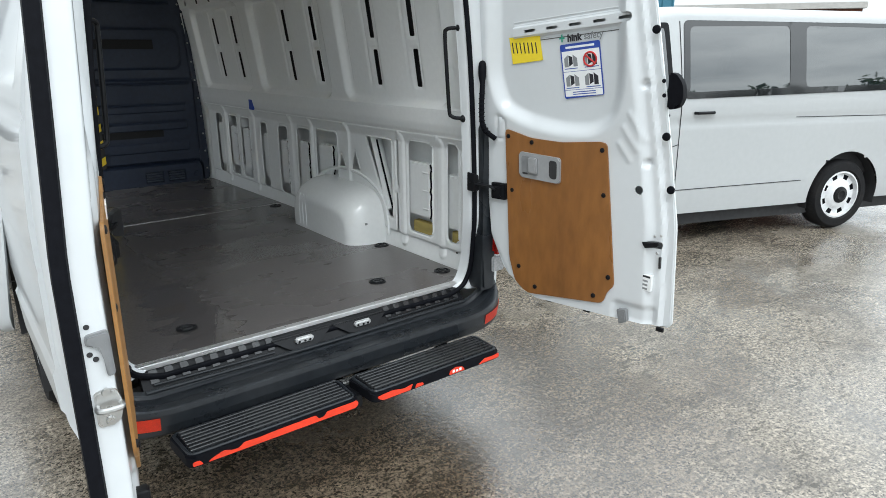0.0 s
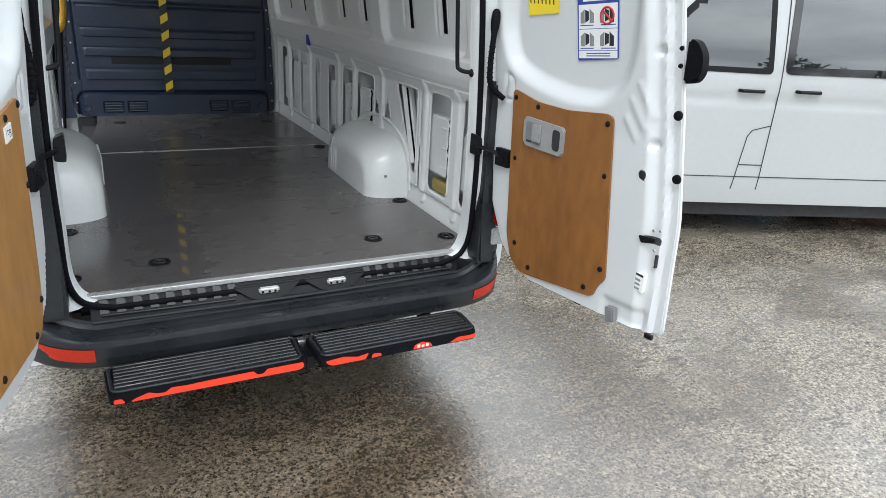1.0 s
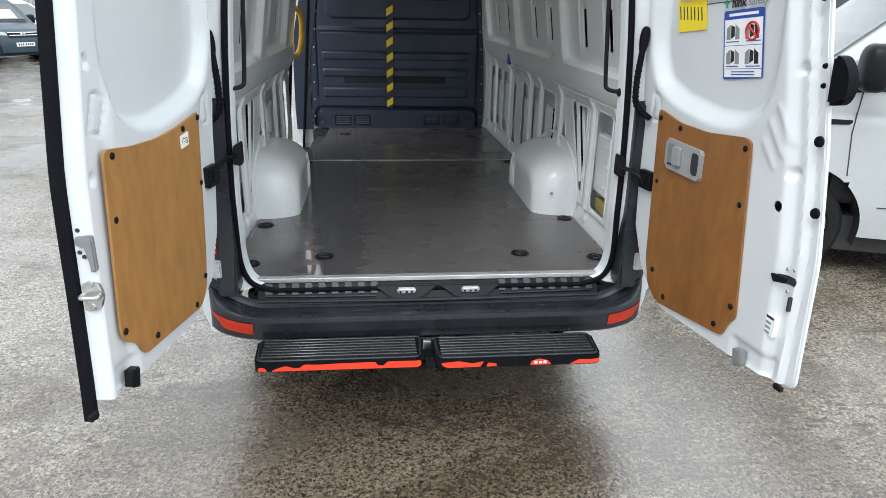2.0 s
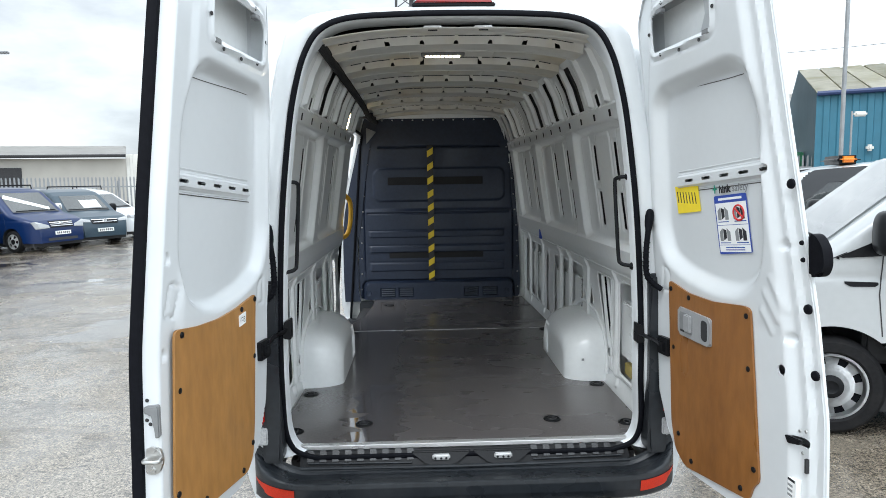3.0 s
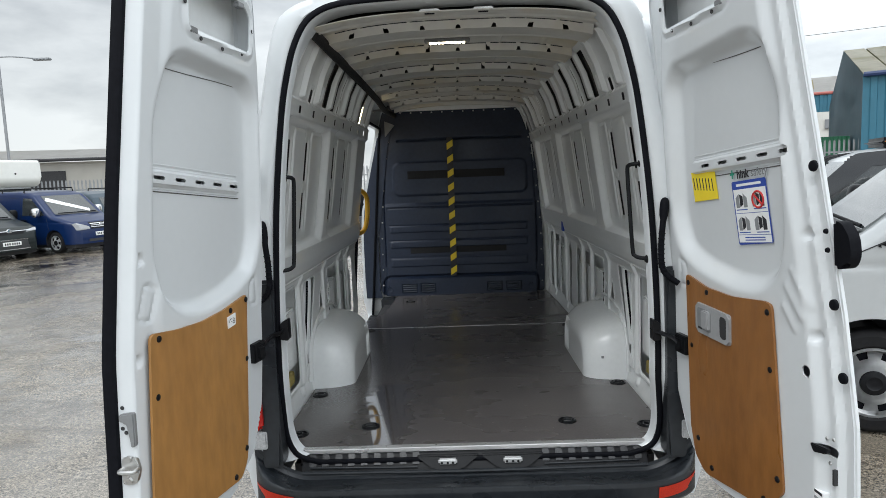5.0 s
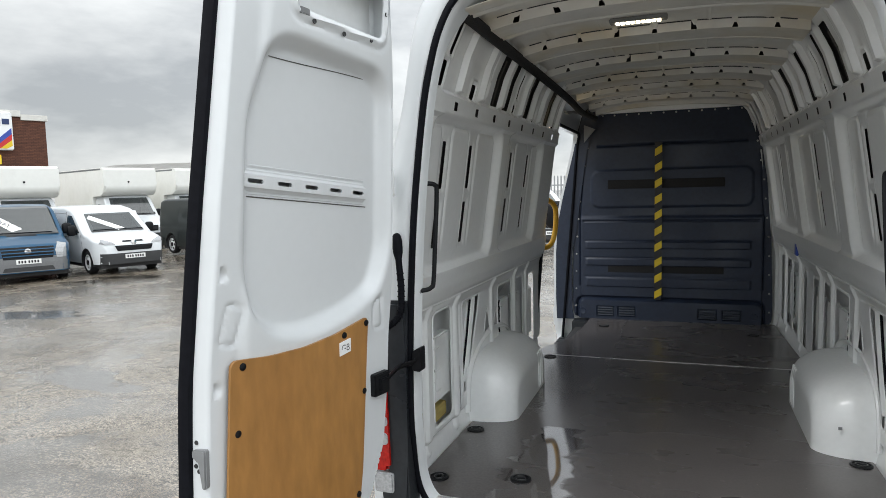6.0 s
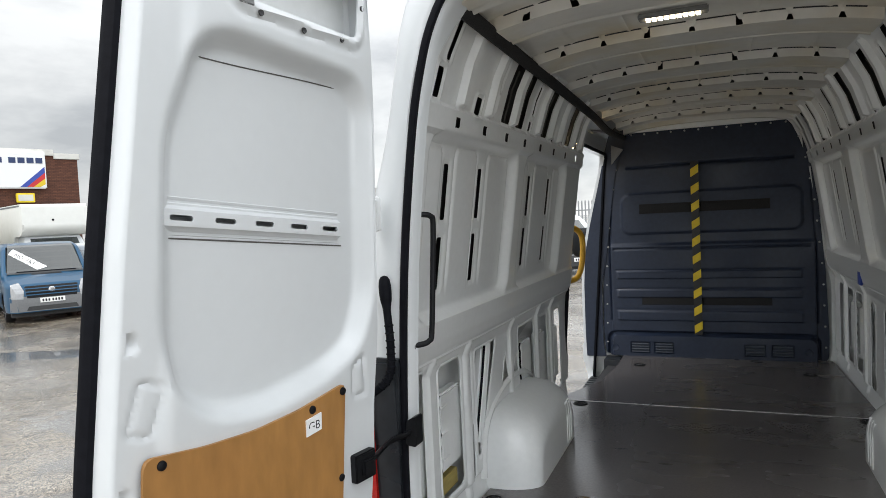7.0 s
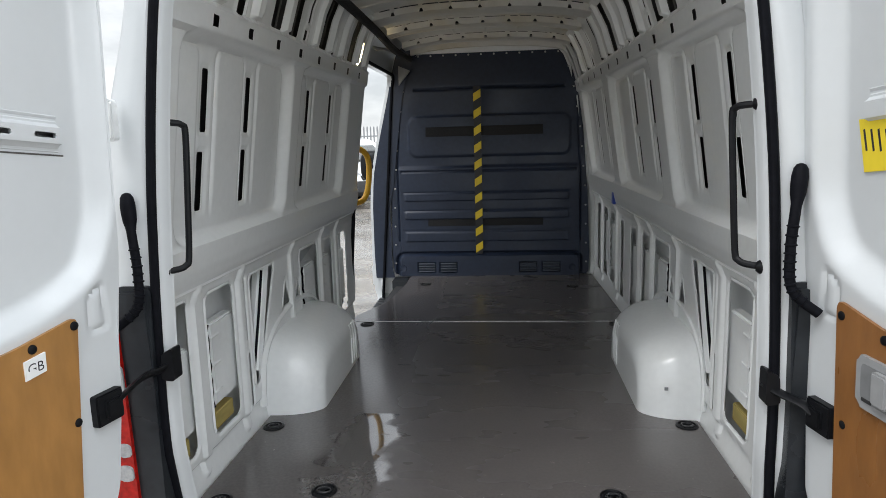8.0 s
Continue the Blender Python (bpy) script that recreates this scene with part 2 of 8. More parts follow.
def prism(bm, pts, f, d0, d1, bev=0.0, seg=2):
    """A flat outline pts, given depth from d0 to d1 by f(a, b, d)."""
    lo = [bm.verts.new(f(a, b, d0)) for a, b in pts]
    hi = [bm.verts.new(f(a, b, d1)) for a, b in pts]
    top = bm.faces.new(hi)
    fs = [top, bm.faces.new(lo[::-1])]
    for i in range(len(pts)):
        j = (i + 1) % len(pts)
        fs.append(bm.faces.new((lo[i], lo[j], hi[j], hi[i])))
    if bev:
        bmesh.ops.bevel(bm, geom=list(top.edges), offset=bev, segments=seg, affect="EDGES")
    return bm


def tube(bm, pts, r, seg=10, closed=False, squash=None):
    """A round bar swept along pts; squash = (wide, thin) makes it flat."""
    pts = [Vector(p) for p in pts]
    n, rings, up = len(pts), [], None
    for i, p in enumerate(pts):
        a = pts[(i - 1) % n] if closed or i else p
        b = pts[(i + 1) % n] if closed or i < n - 1 else p
        t = (b - a).normalized()
        if up is None:
            up = t.orthogonal().normalized()
        up = (up - up.dot(t) * t).normalized()
        side = t.cross(up)
        wide, thin = squash or (1, 1)
        rings.append([bm.verts.new(p + r * (wide * math.cos(2 * math.pi * k / seg) * up + thin * math.sin(2 * math.pi * k / seg) * side)) for k in range(seg)])
    for i in range(n if closed else n - 1):
        a, b = rings[i], rings[(i + 1) % n]
        for k in range(seg):
            bm.faces.new((a[k], a[(k + 1) % seg], b[(k + 1) % seg], b[k]))
    if not closed:
        bm.faces.new(rings[0][::-1]), bm.faces.new(rings[-1])
    return bm


def lathe(bm, prof, origin, axis, seg=24, cap=True):
    """Rings of (radius, along) round an axis."""
    o, ax = Vector(origin), Vector(axis).normalized()
    u = ax.orthogonal().normalized()
    v = ax.cross(u)
    rings = []
    for r, h in prof:
        rings.append([bm.verts.new(o + ax * h + r * (math.cos(2 * math.pi * k / seg) * u + math.sin(2 * math.pi * k / seg) * v)) for k in range(seg)])
    for a, b in zip(rings, rings[1:]):
        for k in range(seg):
            bm.faces.new((a[k], a[(k + 1) % seg], b[(k + 1) % seg], b[k]))
    if cap:
        bm.faces.new(rings[0][::-1]), bm.faces.new(rings[-1])
    return bm


def smooth_line(pts, n=6, closed=False):
    """A soft curve through pts."""
    P, out, m = [Vector(p) for p in pts], [], len(pts)
    for i in range(m if closed else m - 1):
        p0 = P[(i - 1) % m] if closed or i else P[0]
        p1, p2 = P[i], P[(i + 1) % m]
        p3 = P[(i + 2) % m] if closed or i < m - 2 else P[-1]
        for k in range(n):
            t = k / n
            out.append(0.5 * ((2 * p1) + (p2 - p0) * t + (2 * p0 - 5 * p1 + 4 * p2 - p3) * t * t + (3 * p1 - p0 - 3 * p2 + p3) * t ** 3))
    if not closed:
        out.append(P[-1])
    return out


def round_poly(pts, r, n=5):
    """An outline with its corners rounded; r may be one radius or one per corner."""
    out, m = [], len(pts)
    for i in range(m):
        p, a, b = (np.array(pts[k % m], float) for k in (i, i - 1, i + 1))
        rr = r[i] if isinstance(r, (list, tuple)) else r
        da, db = a - p, b - p
        la, lb = np.linalg.norm(da), np.linalg.norm(db)
        q = min(rr, 0.48 * la, 0.48 * lb)
        s, e = p + da / la * q, p + db / lb * q
        for k in range(n + 1):
            t = k / n
            out.append(tuple((1 - t) ** 2 * s + 2 * t * (1 - t) * p + t * t * e))
    return out


# signed distances in the plane, below zero inside
def d_rect(cu, cv, hu, hv, r=0.01):
    def f(u, v):
        a, b = np.abs(u - cu) - hu + r, np.abs(v - cv) - hv + r
        return np.hypot(np.maximum(a, 0), np.maximum(b, 0)) + np.minimum(np.maximum(a, b), 0) - r
    return f


def d_disc(cu, cv, r):
    return lambda u, v: np.hypot(u - cu, v - cv) - r


def d_poly(pts):
    P = np.array(pts, float)

    def f(u, v):
        u, v = np.asarray(u, float), np.asarray(v, float)
        best, inside = np.full(u.shape, 1e9), np.zeros(u.shape, bool)
        for i in range(len(P)):
            a, b = P[i], P[i - 1]
            e = b - a
            t = np.clip(((u - a[0]) * e[0] + (v - a[1]) * e[1]) / (e @ e + 1e-12), 0, 1)
            best = np.minimum(best, np.hypot(u - a[0] - t * e[0], v - a[1] - t * e[1]))
            if a[1] != b[1]:
                cross = ((a[1] > v) != (b[1] > v)) & (u < (b[0] - a[0]) * (v - a[1]) / (b[1] - a[1]) + a[0])
                inside ^= cross
        return np.where(inside, -best, best)
    return f


def ramp(d, w):
    """1 well inside a shape, 0 outside, soft over w metres from its edge inwards."""
    t = np.clip(-d / w, 0, 1)
    return t * t * (3 - 2 * t)


def ridge(d, w):
    """A line of width w along an edge."""
    t = np.clip(1 - np.abs(d) / w, 0, 1)
    return t * t * (3 - 2 * t)


def main_piece(keep):
    """Only the largest joined piece of a trimmed grid."""
    todo, best = keep.copy(), []
    while todo.any():
        i, j = np.argwhere(todo)[0]
        todo[i, j] = False
        stack, seen = [(i, j)], []
        while stack:
            i, j = stack.pop()
            seen.append((i, j))
            for a, b in ((i + 1, j), (i - 1, j), (i, j + 1), (i, j - 1)):
                if 0 <= a < todo.shape[0] and 0 <= b < todo.shape[1] and todo[a, b]:
                    todo[a, b] = False
                    stack.append((a, b))
        if len(seen) > len(best):
            best = seen
    out = np.zeros_like(keep)
    q = np.array(best)
    out[q[:, 0], q[:, 1]] = True
    return out


def sheet(name, u0, u1, v0, v1, step, f, material, parent=None, outline=None, holes=(), rim=0.0, label="", angle=35, lines=()):
    """Pressed sheet metal: a fine grid in the plane, trimmed to the outline and the holes, whose rims have depth;
    f(u, v, d) gives its place in space, as arrays of x, y, z."""
    nu, nv = max(2, int(round((u1 - u0) / step)) + 1), max(2, int(round((v1 - v0) / step)) + 1)
    ul = np.linspace(u0, u1, nu)
    if len(lines):
        ex = np.array(sorted(lines))
        ul = np.sort(np.concatenate([ul[np.min(np.abs(ul[:, None] - ex[None, :]), 1) > 0.30 * step], ex]))
        nu = len(ul)
    U, V = np.meshgrid(ul, np.linspace(v0, v1, nv), indexing="ij")
    cell = step
    keep = np.ones((nu - 1, nv - 1), bool)
    shapes = ([(outline, False)] if outline else []) + [(h_, True) for h_ in holes]
    for s, _ in shapes:
        d = s(U, V)
        near = np.abs(d) < 0.62 * cell
        e = 1e-4
        gu, gv = (s(U + e, V) - s(U - e, V)) / (2 * e), (s(U, V + e) - s(U, V - e)) / (2 * e)
        g2 = np.maximum(gu * gu + gv * gv, 0.2)
        U = np.where(near, U - d * gu / g2, U)
        V = np.where(near, V - d * gv / g2, V)
    cu = (U[:-1, :-1] + U[1:, :-1] + U[:-1, 1:] + U[1:, 1:]) / 4
    cv = (V[:-1, :-1] + V[1:, :-1] + V[:-1, 1:] + V[1:, 1:]) / 4
    for s, is_hole in shapes:
        d = s(cu, cv)
        keep &= (d > 0) if is_hole else (d < 0)
    if len(holes):
        keep = main_piece(keep)
    idx = np.arange(nu * nv).reshape(nu, nv)
    q = np.stack([idx[:-1, :-1], idx[1:, :-1], idx[1:, 1:], idx[:-1, 1:]], -1)[keep]
    X = np.stack([np.broadcast_to(c, U.shape) for c in f(U, V, np.zeros_like(U))], -1).reshape(-1, 3)
    if rim:
        R = np.stack([np.broadcast_to(c, U.shape) for c in f(U, V, np.full_like(U, rim))], -1).reshape(-1, 3)
        e = np.concatenate([q[:, [0, 1]], q[:, [1, 2]], q[:, [2, 3]], q[:, [3, 0]]])
        key = np.sort(e, 1)
        _, first, count = np.unique(key[:, 0] * (nu * nv) + key[:, 1], return_index=True, return_counts=True)
        b = e[first[count == 1]]
        q = np.concatenate([q, np.stack([b[:, 1], b[:, 0], b[:, 0] + nu * nv, b[:, 1] + nu * nv], -1)])
        X = np.concatenate([X, R])
    used, inv = np.unique(q, return_inverse=True)
    mesh = bpy.data.meshes.new(name)
    mesh.from_pydata(X[used].tolist(), [], inv.reshape(q.shape).tolist())
    return finish(new(name, mesh), mesh, material, parent, label, angle)


def writing(name, text, size, f, material, parent, centre=True, bold=0.0):
    """Letters with the built-in font, lying on a surface given by f(a, b) -> place."""
    cv = bpy.data.curves.new(name, "FONT")
    cv.body, cv.size, cv.extrude = text, size, 0.0
    cv.offset = bold
    cv.align_x = "CENTER" if centre else "LEFT"
    tmp = bpy.data.objects.new(name, cv)
    me = bpy.data.meshes.new_from_object(tmp)
    bpy.data.objects.remove(tmp)
    for v in me.vertices:
        v.co = f(v.co.x, v.co.y)
    return finish(new(name, me), me, material, parent)


# ================= the white cargo van, rear doors and sliding door open =================
F = 0.62          # load floor above the ground
BULK = 3.67       # bulkhead
van = thing("cargo_van", "white high-roof panel van with rear doors open and empty load space", "van")


def x_in(y, z):
    """Half width of the load space."""
    w = np.interp(z, [0.60, 0.70, 1.24, 1.29, 1.36, 1.45, 1.55, 2.00, 2.12, 2.30, 2.40, 2.46],
                  [0.885, 0.905, 0.905, 0.885, 0.868, 0.858, 0.846, 0.782, 0.762, 0.705, 0.655, 0.585])
    return w - 0.014 * np.asarray(y)


def x_out(z):
    return np.interp(z, [0.38, 0.50, 0.80, 1.20, 1.45, 1.70, 2.07, 2.30, 2.45, 2.52], [0.94, 0.975, 0.985, 0.982, 0.965, 0.915, 0.825, 0.775, 0.730, 0.67])


# ---- load floor ----
def floor_material():
    m = mat("dark_resin_faced_floor", (0.100, 0.091, 0.089), 0.16, grain=0.12, grain_scale=90, stain=0.5, stain_scale=1.3,
            stain_to=(0.128, 0.117, 0.112), bump=0.00003, bump_scale=420, spec=0.8)
    n, l = m.node_tree.nodes, m.node_tree.links
    b = n["Principled BSDF"]
    tc = n.new("ShaderNodeTexCoord")

    def noise_at(scale, detail, stretch, at):
        mp, ns = n.new("ShaderNodeMapping"), n.new("ShaderNodeTexNoise")
        mp.inputs["Scale"].default_value, mp.inputs["Location"].default_value = stretch, at
        ns.inputs["Scale"].default_value, ns.inputs["Detail"].default_value = scale, detail
        l.new(tc.outputs["Object"], mp.inputs["Vector"]), l.new(mp.outputs["Vector"], ns.inputs["Vector"])
        return ns.outputs["Fac"]

    def between(fac, a, b_, c0, c1):
        r = n.new("ShaderNodeMapRange")
        r.inputs["From Min"].default_value, r.inputs["From Max"].default_value = a, b_
        r.inputs["To Min"].default_value, r.inputs["To Max"].default_value = c0, c1
        l.new(fac, r.inputs["Value"])
        return r.outputs[0]

    def math_(op, a, b_):
        k = n.new("ShaderNodeMath")
        k.operation = op
        for i, q in enumerate((a, b_)):
            if isinstance(q, (int, float)):
                k.inputs[i].default_value = q
            else:
                l.new(q, k.inputs[i])
        return k.outputs[0]

    # water walked in along the side door's side and spread by the rear sill
    sep = n.new("ShaderNodeSeparateXYZ")
    l.new(tc.outputs["Object"], sep.inputs[0])
    X_, Y_ = sep.outputs["X"], sep.outputs["Y"]
    ragged = noise_at(5.0, 6, (0.45, 1.7, 1), (0.7, 0.35, 0))
    across = math_("ADD", X_, between(ragged, 0.3, 0.7, -0.09, 0.09))
    strip = math_("MULTIPLY", between(across, -0.56, -0.53, 0, 1), between(across, -0.36, -0.32, 1, 0))
    along = math_("ADD", math_("MULTIPLY", between(Y_, 0.875, 0.885, 1, 0), between(ragged, 0.28, 0.33, 0, 1)),
                  math_("MULTIPLY", math_("MULTIPLY", between(Y_, 1.44, 1.46, 0, 1), between(Y_, 1.53, 1.56, 1, 0)), between(ragged, 0.48, 0.52, 0, 1)))
    sill_pools = math_("MULTIPLY", math_("MULTIPLY", between(Y_, 0.25, 0.60, 1, 0), between(X_, -0.5, 0.1, 1, 0)), between(noise_at(1.6, 3, (0.8, 1.6, 1), (1.7, 0.9, 0)), 0.60, 0.61, 0, 1))
    wet = math_("MAXIMUM", math_("MULTIPLY", strip, along), sill_pools)
    lane = between(X_, -0.47, -0.32, 0.13, 0.0)
    smears = math_("SUBTRACT", between(noise_at(2.2, 3, (0.7, 1.4, 1), (3.1, 0.2, 0)), 0.35, 0.68, 0.31, 0.24), lane)
    rr = n.new("ShaderNodeMixRGB")
    rr.inputs[2].default_value = (0.012, 0.012, 0.012, 1)
    l.new(wet, rr.inputs[0]), l.new(smears, rr.inputs[1]), l.new(rr.outputs[0], b.inputs["Roughness"])
    b.inputs["Coat IOR"].default_value, b.inputs["Coat Roughness"].default_value = 1.55, 0.02
    l.new(between(wet, 0, 1, 0.02, 1.0), b.inputs["Coat Weight"])
    # specks of grit
    grit = between(noise_at(34, 2, (1, 1, 1), (0, 0, 0)), 0.735, 0.76, 0.0, 0.55)
    src = b.inputs["Base Color"].links[0].from_socket
    mx = n.new("ShaderNodeMixRGB")
    mx.inputs[2].default_value = (0.30, 0.28, 0.25, 1)
    l.new(grit, mx.inputs[0]), l.new(src, mx.inputs[1]), l.new(mx.outputs[0], b.inputs["Base Color"])
    return m


floor_mat = floor_material()
SEAM = 2.262
bm = bmesh.new()
prism(bm, [(-0.875, 0.02), (0.875, 0.02), (0.86, SEAM - 0.003), (-0.86, SEAM - 0.003)], lambda a, b, d: (a, b, d), F - 0.02, F, 0.002)
part("floor_panel", bm, floor_mat, van, "dark grey resin-faced floor board, wet")
bm = bmesh.new()
prism(bm, [(-0.85, SEAM + 0.003), (0.86, SEAM + 0.003), (0.82, BULK), (-0.66, BULK), (-0.66, 3.30), (-0.70, 2.78), (-0.85, 2.40)],
      lambda a, b, d: (a, b, d), F - 0.02, F, 0.002)
part("floor_panel", bm, floor_mat, van, "dark grey resin-faced floor board, wet")
part("floor_seam_strip", bbox(-0.85, 0.86, SEAM - 0.004, SEAM + 0.004, F - 0.01, F + 0.0015), M["alu"], van)
part("sill_strip", bbox(-0.752, 0.752, -0.006, 0.030, F - 0.012, F + 0.008, bev=0.003), M["alu"], van, "bare aluminium sill strip")
for i in range(14):
    part("strip_screw", lathe(bmesh.new(), [(0.0035, 0), (0.003, 0.0015)], (-0.70 + i * 0.108, 0.012, F + 0.008), (0, 0, 1), 8), M["steel"], van)
# step well by the sliding door
part("step_tread", bbox(-0.93, -0.655, 3.02, 3.62, 0.40, 0.44, bev=0.006), M["bumper"], van, "black ribbed entry step")
bm = bmesh.new()
for i in range(8):
    box(bm, -0.92, -0.67, 3.04 + i * 0.07, 3.07 + i * 0.07, 0.44, 0.447, bev=0.002, seg=1)
part("tread_ribs", bm, M["bumper"], van)
bm = bmesh.new()
prism(bm, [(2.40, 0.40), (3.60, 0.40), (3.60, F - 0.022), (2.40, F - 0.022)], lambda a, b, d: (d, a, b), -0.650, -0.635)
part("step_riser", bm, M["inner"], van)
part("step_cheek", bbox(-0.80, -0.668, 3.50, 3.655, 0.48, F - 0.010, bev=0.008), M["bumper"], van)


def tie_down(x, y, ring_turn):
    bm = lathe(bmesh.new(), [(0.043, 0.0), (0.042, 0.004), (0.034, 0.006), (0.030, -0.004), (0.004, -0.006)], (0, 0, 0), (0, 0, 1), 28)
    cup = part("tie_down", bm, M["black"], van, "black recessed lashing eye")
    cup.matrix_basis = pose(x, y, F + 0.0005, 0, 0, ring_turn)
    a = [(0.022 * math.cos(t), 0.016 * math.sin(t), 0.003) for t in np.linspace(0, 2 * math.pi, 18)[:-1]]
    part("lashing_ring", tube(bmesh.new(), a, 0.004, 8, True), M["tread"], cup)
    part("bolt", lathe(bmesh.new(), [(0.007, 0), (0.006, 0.003)], (0.004, 0, -0.003), (0, 0, 1), 6), M["tread"], cup)


for x, y, r in ((-0.815, 0.74, 10), (0.815, 0.80, -10), (-0.478, 0.267, 0), (0.45, 0.269, 0), (0.802, 0.20, 90), (-0.80, 0.19, 90),
                (-0.735, 2.20, 20), (0.775, 2.20, 40), (-0.50, 3.30, 0), (0.62, 3.20, 0)):
    tie_down(x, y, r)

# ---- bulkhead ----
bulk_out = [(-0.80, F), (-0.815, 0.80), (-0.805, 1.27), (-0.77, 1.80), (-0.715, 2.10), (-0.665, 2.30), (-0.63, 2.37), (-0.50, 2.405), (0.0, 2.415),
            (0.50, 2.41), (0.61, 2.39), (0.65, 2.30), (0.70, 2.10), (0.745, 1.80), (0.785, 1.27), (0.80, 0.80), (0.795, F)]


def bulk_f(u, v, d):
    rel = 0.016 * ramp(d_rect(0.0, 1.755, 0.655, 0.170, 0.08)(u, v), 0.022)               # upper field, raised
    for z0, z1 in ((1.235, 1.300), (1.085, 1.150), (0.900, 0.985)):
        bar = d_rect(-0.03, (z0 + z1) / 2, 0.665, (z1 - z0) / 2, 0.012)(u, v)
        rel = rel + 0.010 * ramp(bar, 0.010) - 0.004 * ridge(v - z1 - 0.006, 0.008) * (np.abs(u + 0.03) < 0.68)
    rel = rel + 0.022 * np.clip((1.520 - v) / 0.022, 0, 1) * (np.abs(u + 0.01) < 0.73) - 0.010 * ridge(v - 1.475, 0.014) * (np.abs(u + 0.01) < 0.71)
    rel = rel - 0.014 * ridge(v - 2.130 + 0.02 * u * u, 0.016) * (np.abs(u) < 0.60)
    rel = rel - 0.010 * ridge(np.abs(u + 0.01) - 0.735 + 0.05 * np.clip(v - 1.5, 0, 1), 0.012) * (v > 0.9) * (v < 2.05)
    shelf = d_rect(-0.02, 0.66, 0.745, 0.135, 0.06)(u, v)
    rel = rel + 0.030 * ramp(shelf, 0.012) - 0.022 * ridge(shelf - 0.010, 0.016)
    for cx in (-0.525, -0.345, 0.305, 0.492):
        rel = rel - 0.014 * ramp(d_rect(cx, 0.690, 0.074, 0.046, 0.008)(u, v), 0.006)
    return u, BULK - rel + d + 0.05 * np.clip(v - 2.1, 0, 1), v


bulkhead = sheet("bulkhead", -0.83, 0.81, F, 2.42, 0.0078, bulk_f, M["navy"], van, outline=d_poly(round_poly(bulk_out, 0.04)), rim=0.02,
                 label="dark blue moulded bulkhead panel")
for cx in (-0.525, -0.345, 0.305, 0.492):
    for k in range(4):
        part("vent_slat", bbox(cx - 0.066, cx + 0.066, BULK - 0.058, BULK - 0.036, 0.653 + k * 0.021, 0.662 + k * 0.021, bev=0.003, seg=1), M["slat"], bulkhead)
for cx in (-0.72, 0.66):
    part("floor_socket", lathe(bmesh.new(), [(0.030, 0), (0.026, 0.008), (0.016, 0.004)], (cx, BULK - 0.050, 0.685), (0, -1, 0), 20), M["navy"], bulkhead)
for z0, z1 in ((1.755, 1.83), (1.03, 1.10)):
    part("velcro_pad", bbox(-0.505, 0.43, BULK - 0.024, BULK - 0.012, z0, z1, bev=0.002, seg=1), M["velcro"], bulkhead, "black fabric-faced pad strip")
for side in (-1, 1):
    for k in range(11):
        z = 0.72 + k * 0.155
        x = np.interp(z, [0.62, 1.27, 1.8, 2.1, 2.3], [0.80, 0.79, 0.745, 0.695, 0.645]) - 0.018
        part("panel_screw", lathe(bmesh.new(), [(0.008, 0), (0.007, 0.004), (0.003, 0.006)], (side * x - 0.005, BULK - 0.002 + 0.05 * max(0, z - 2.1), z), (0, -1, 0), 10), M["steel"], bulkhead)
for k in range(12):
    part("panel_screw", lathe(bmesh.new(), [(0.008, 0), (0.007, 0.004), (0.003, 0.006)], (-0.55 + k * 0.1, BULK + 0.014, 2.385), (0, -1, 0), 10), M["steel"], bulkhead)
# hazard tape down the bulkhead, slanted yellow and black blocks
tape = part("hazard_tape", bbox(-0.116, -0.058, BULK - 0.0400, BULK - 0.0385, 0.80, 2.14), M["tapeblack"], bulkhead, "yellow and black hazard tape")
for k in range(10):
    z = 0.835 + k * 0.1345
    part("yellow_block", prism(bmesh.new(), [(-0.116, z - 0.026), (-0.058, z + 0.010), (-0.058, z + 0.072), (-0.116, z + 0.036)], lambda a, b, d: (a, d, b), BULK - 0.0415, BULK - 0.0395), M["tapeyellow"], tape)

# ---- side walls of pressed steel ----
SLIDE = d_rect(3.035, 1.30, 0.62, 0.93, 0.10)        # the sliding door's opening


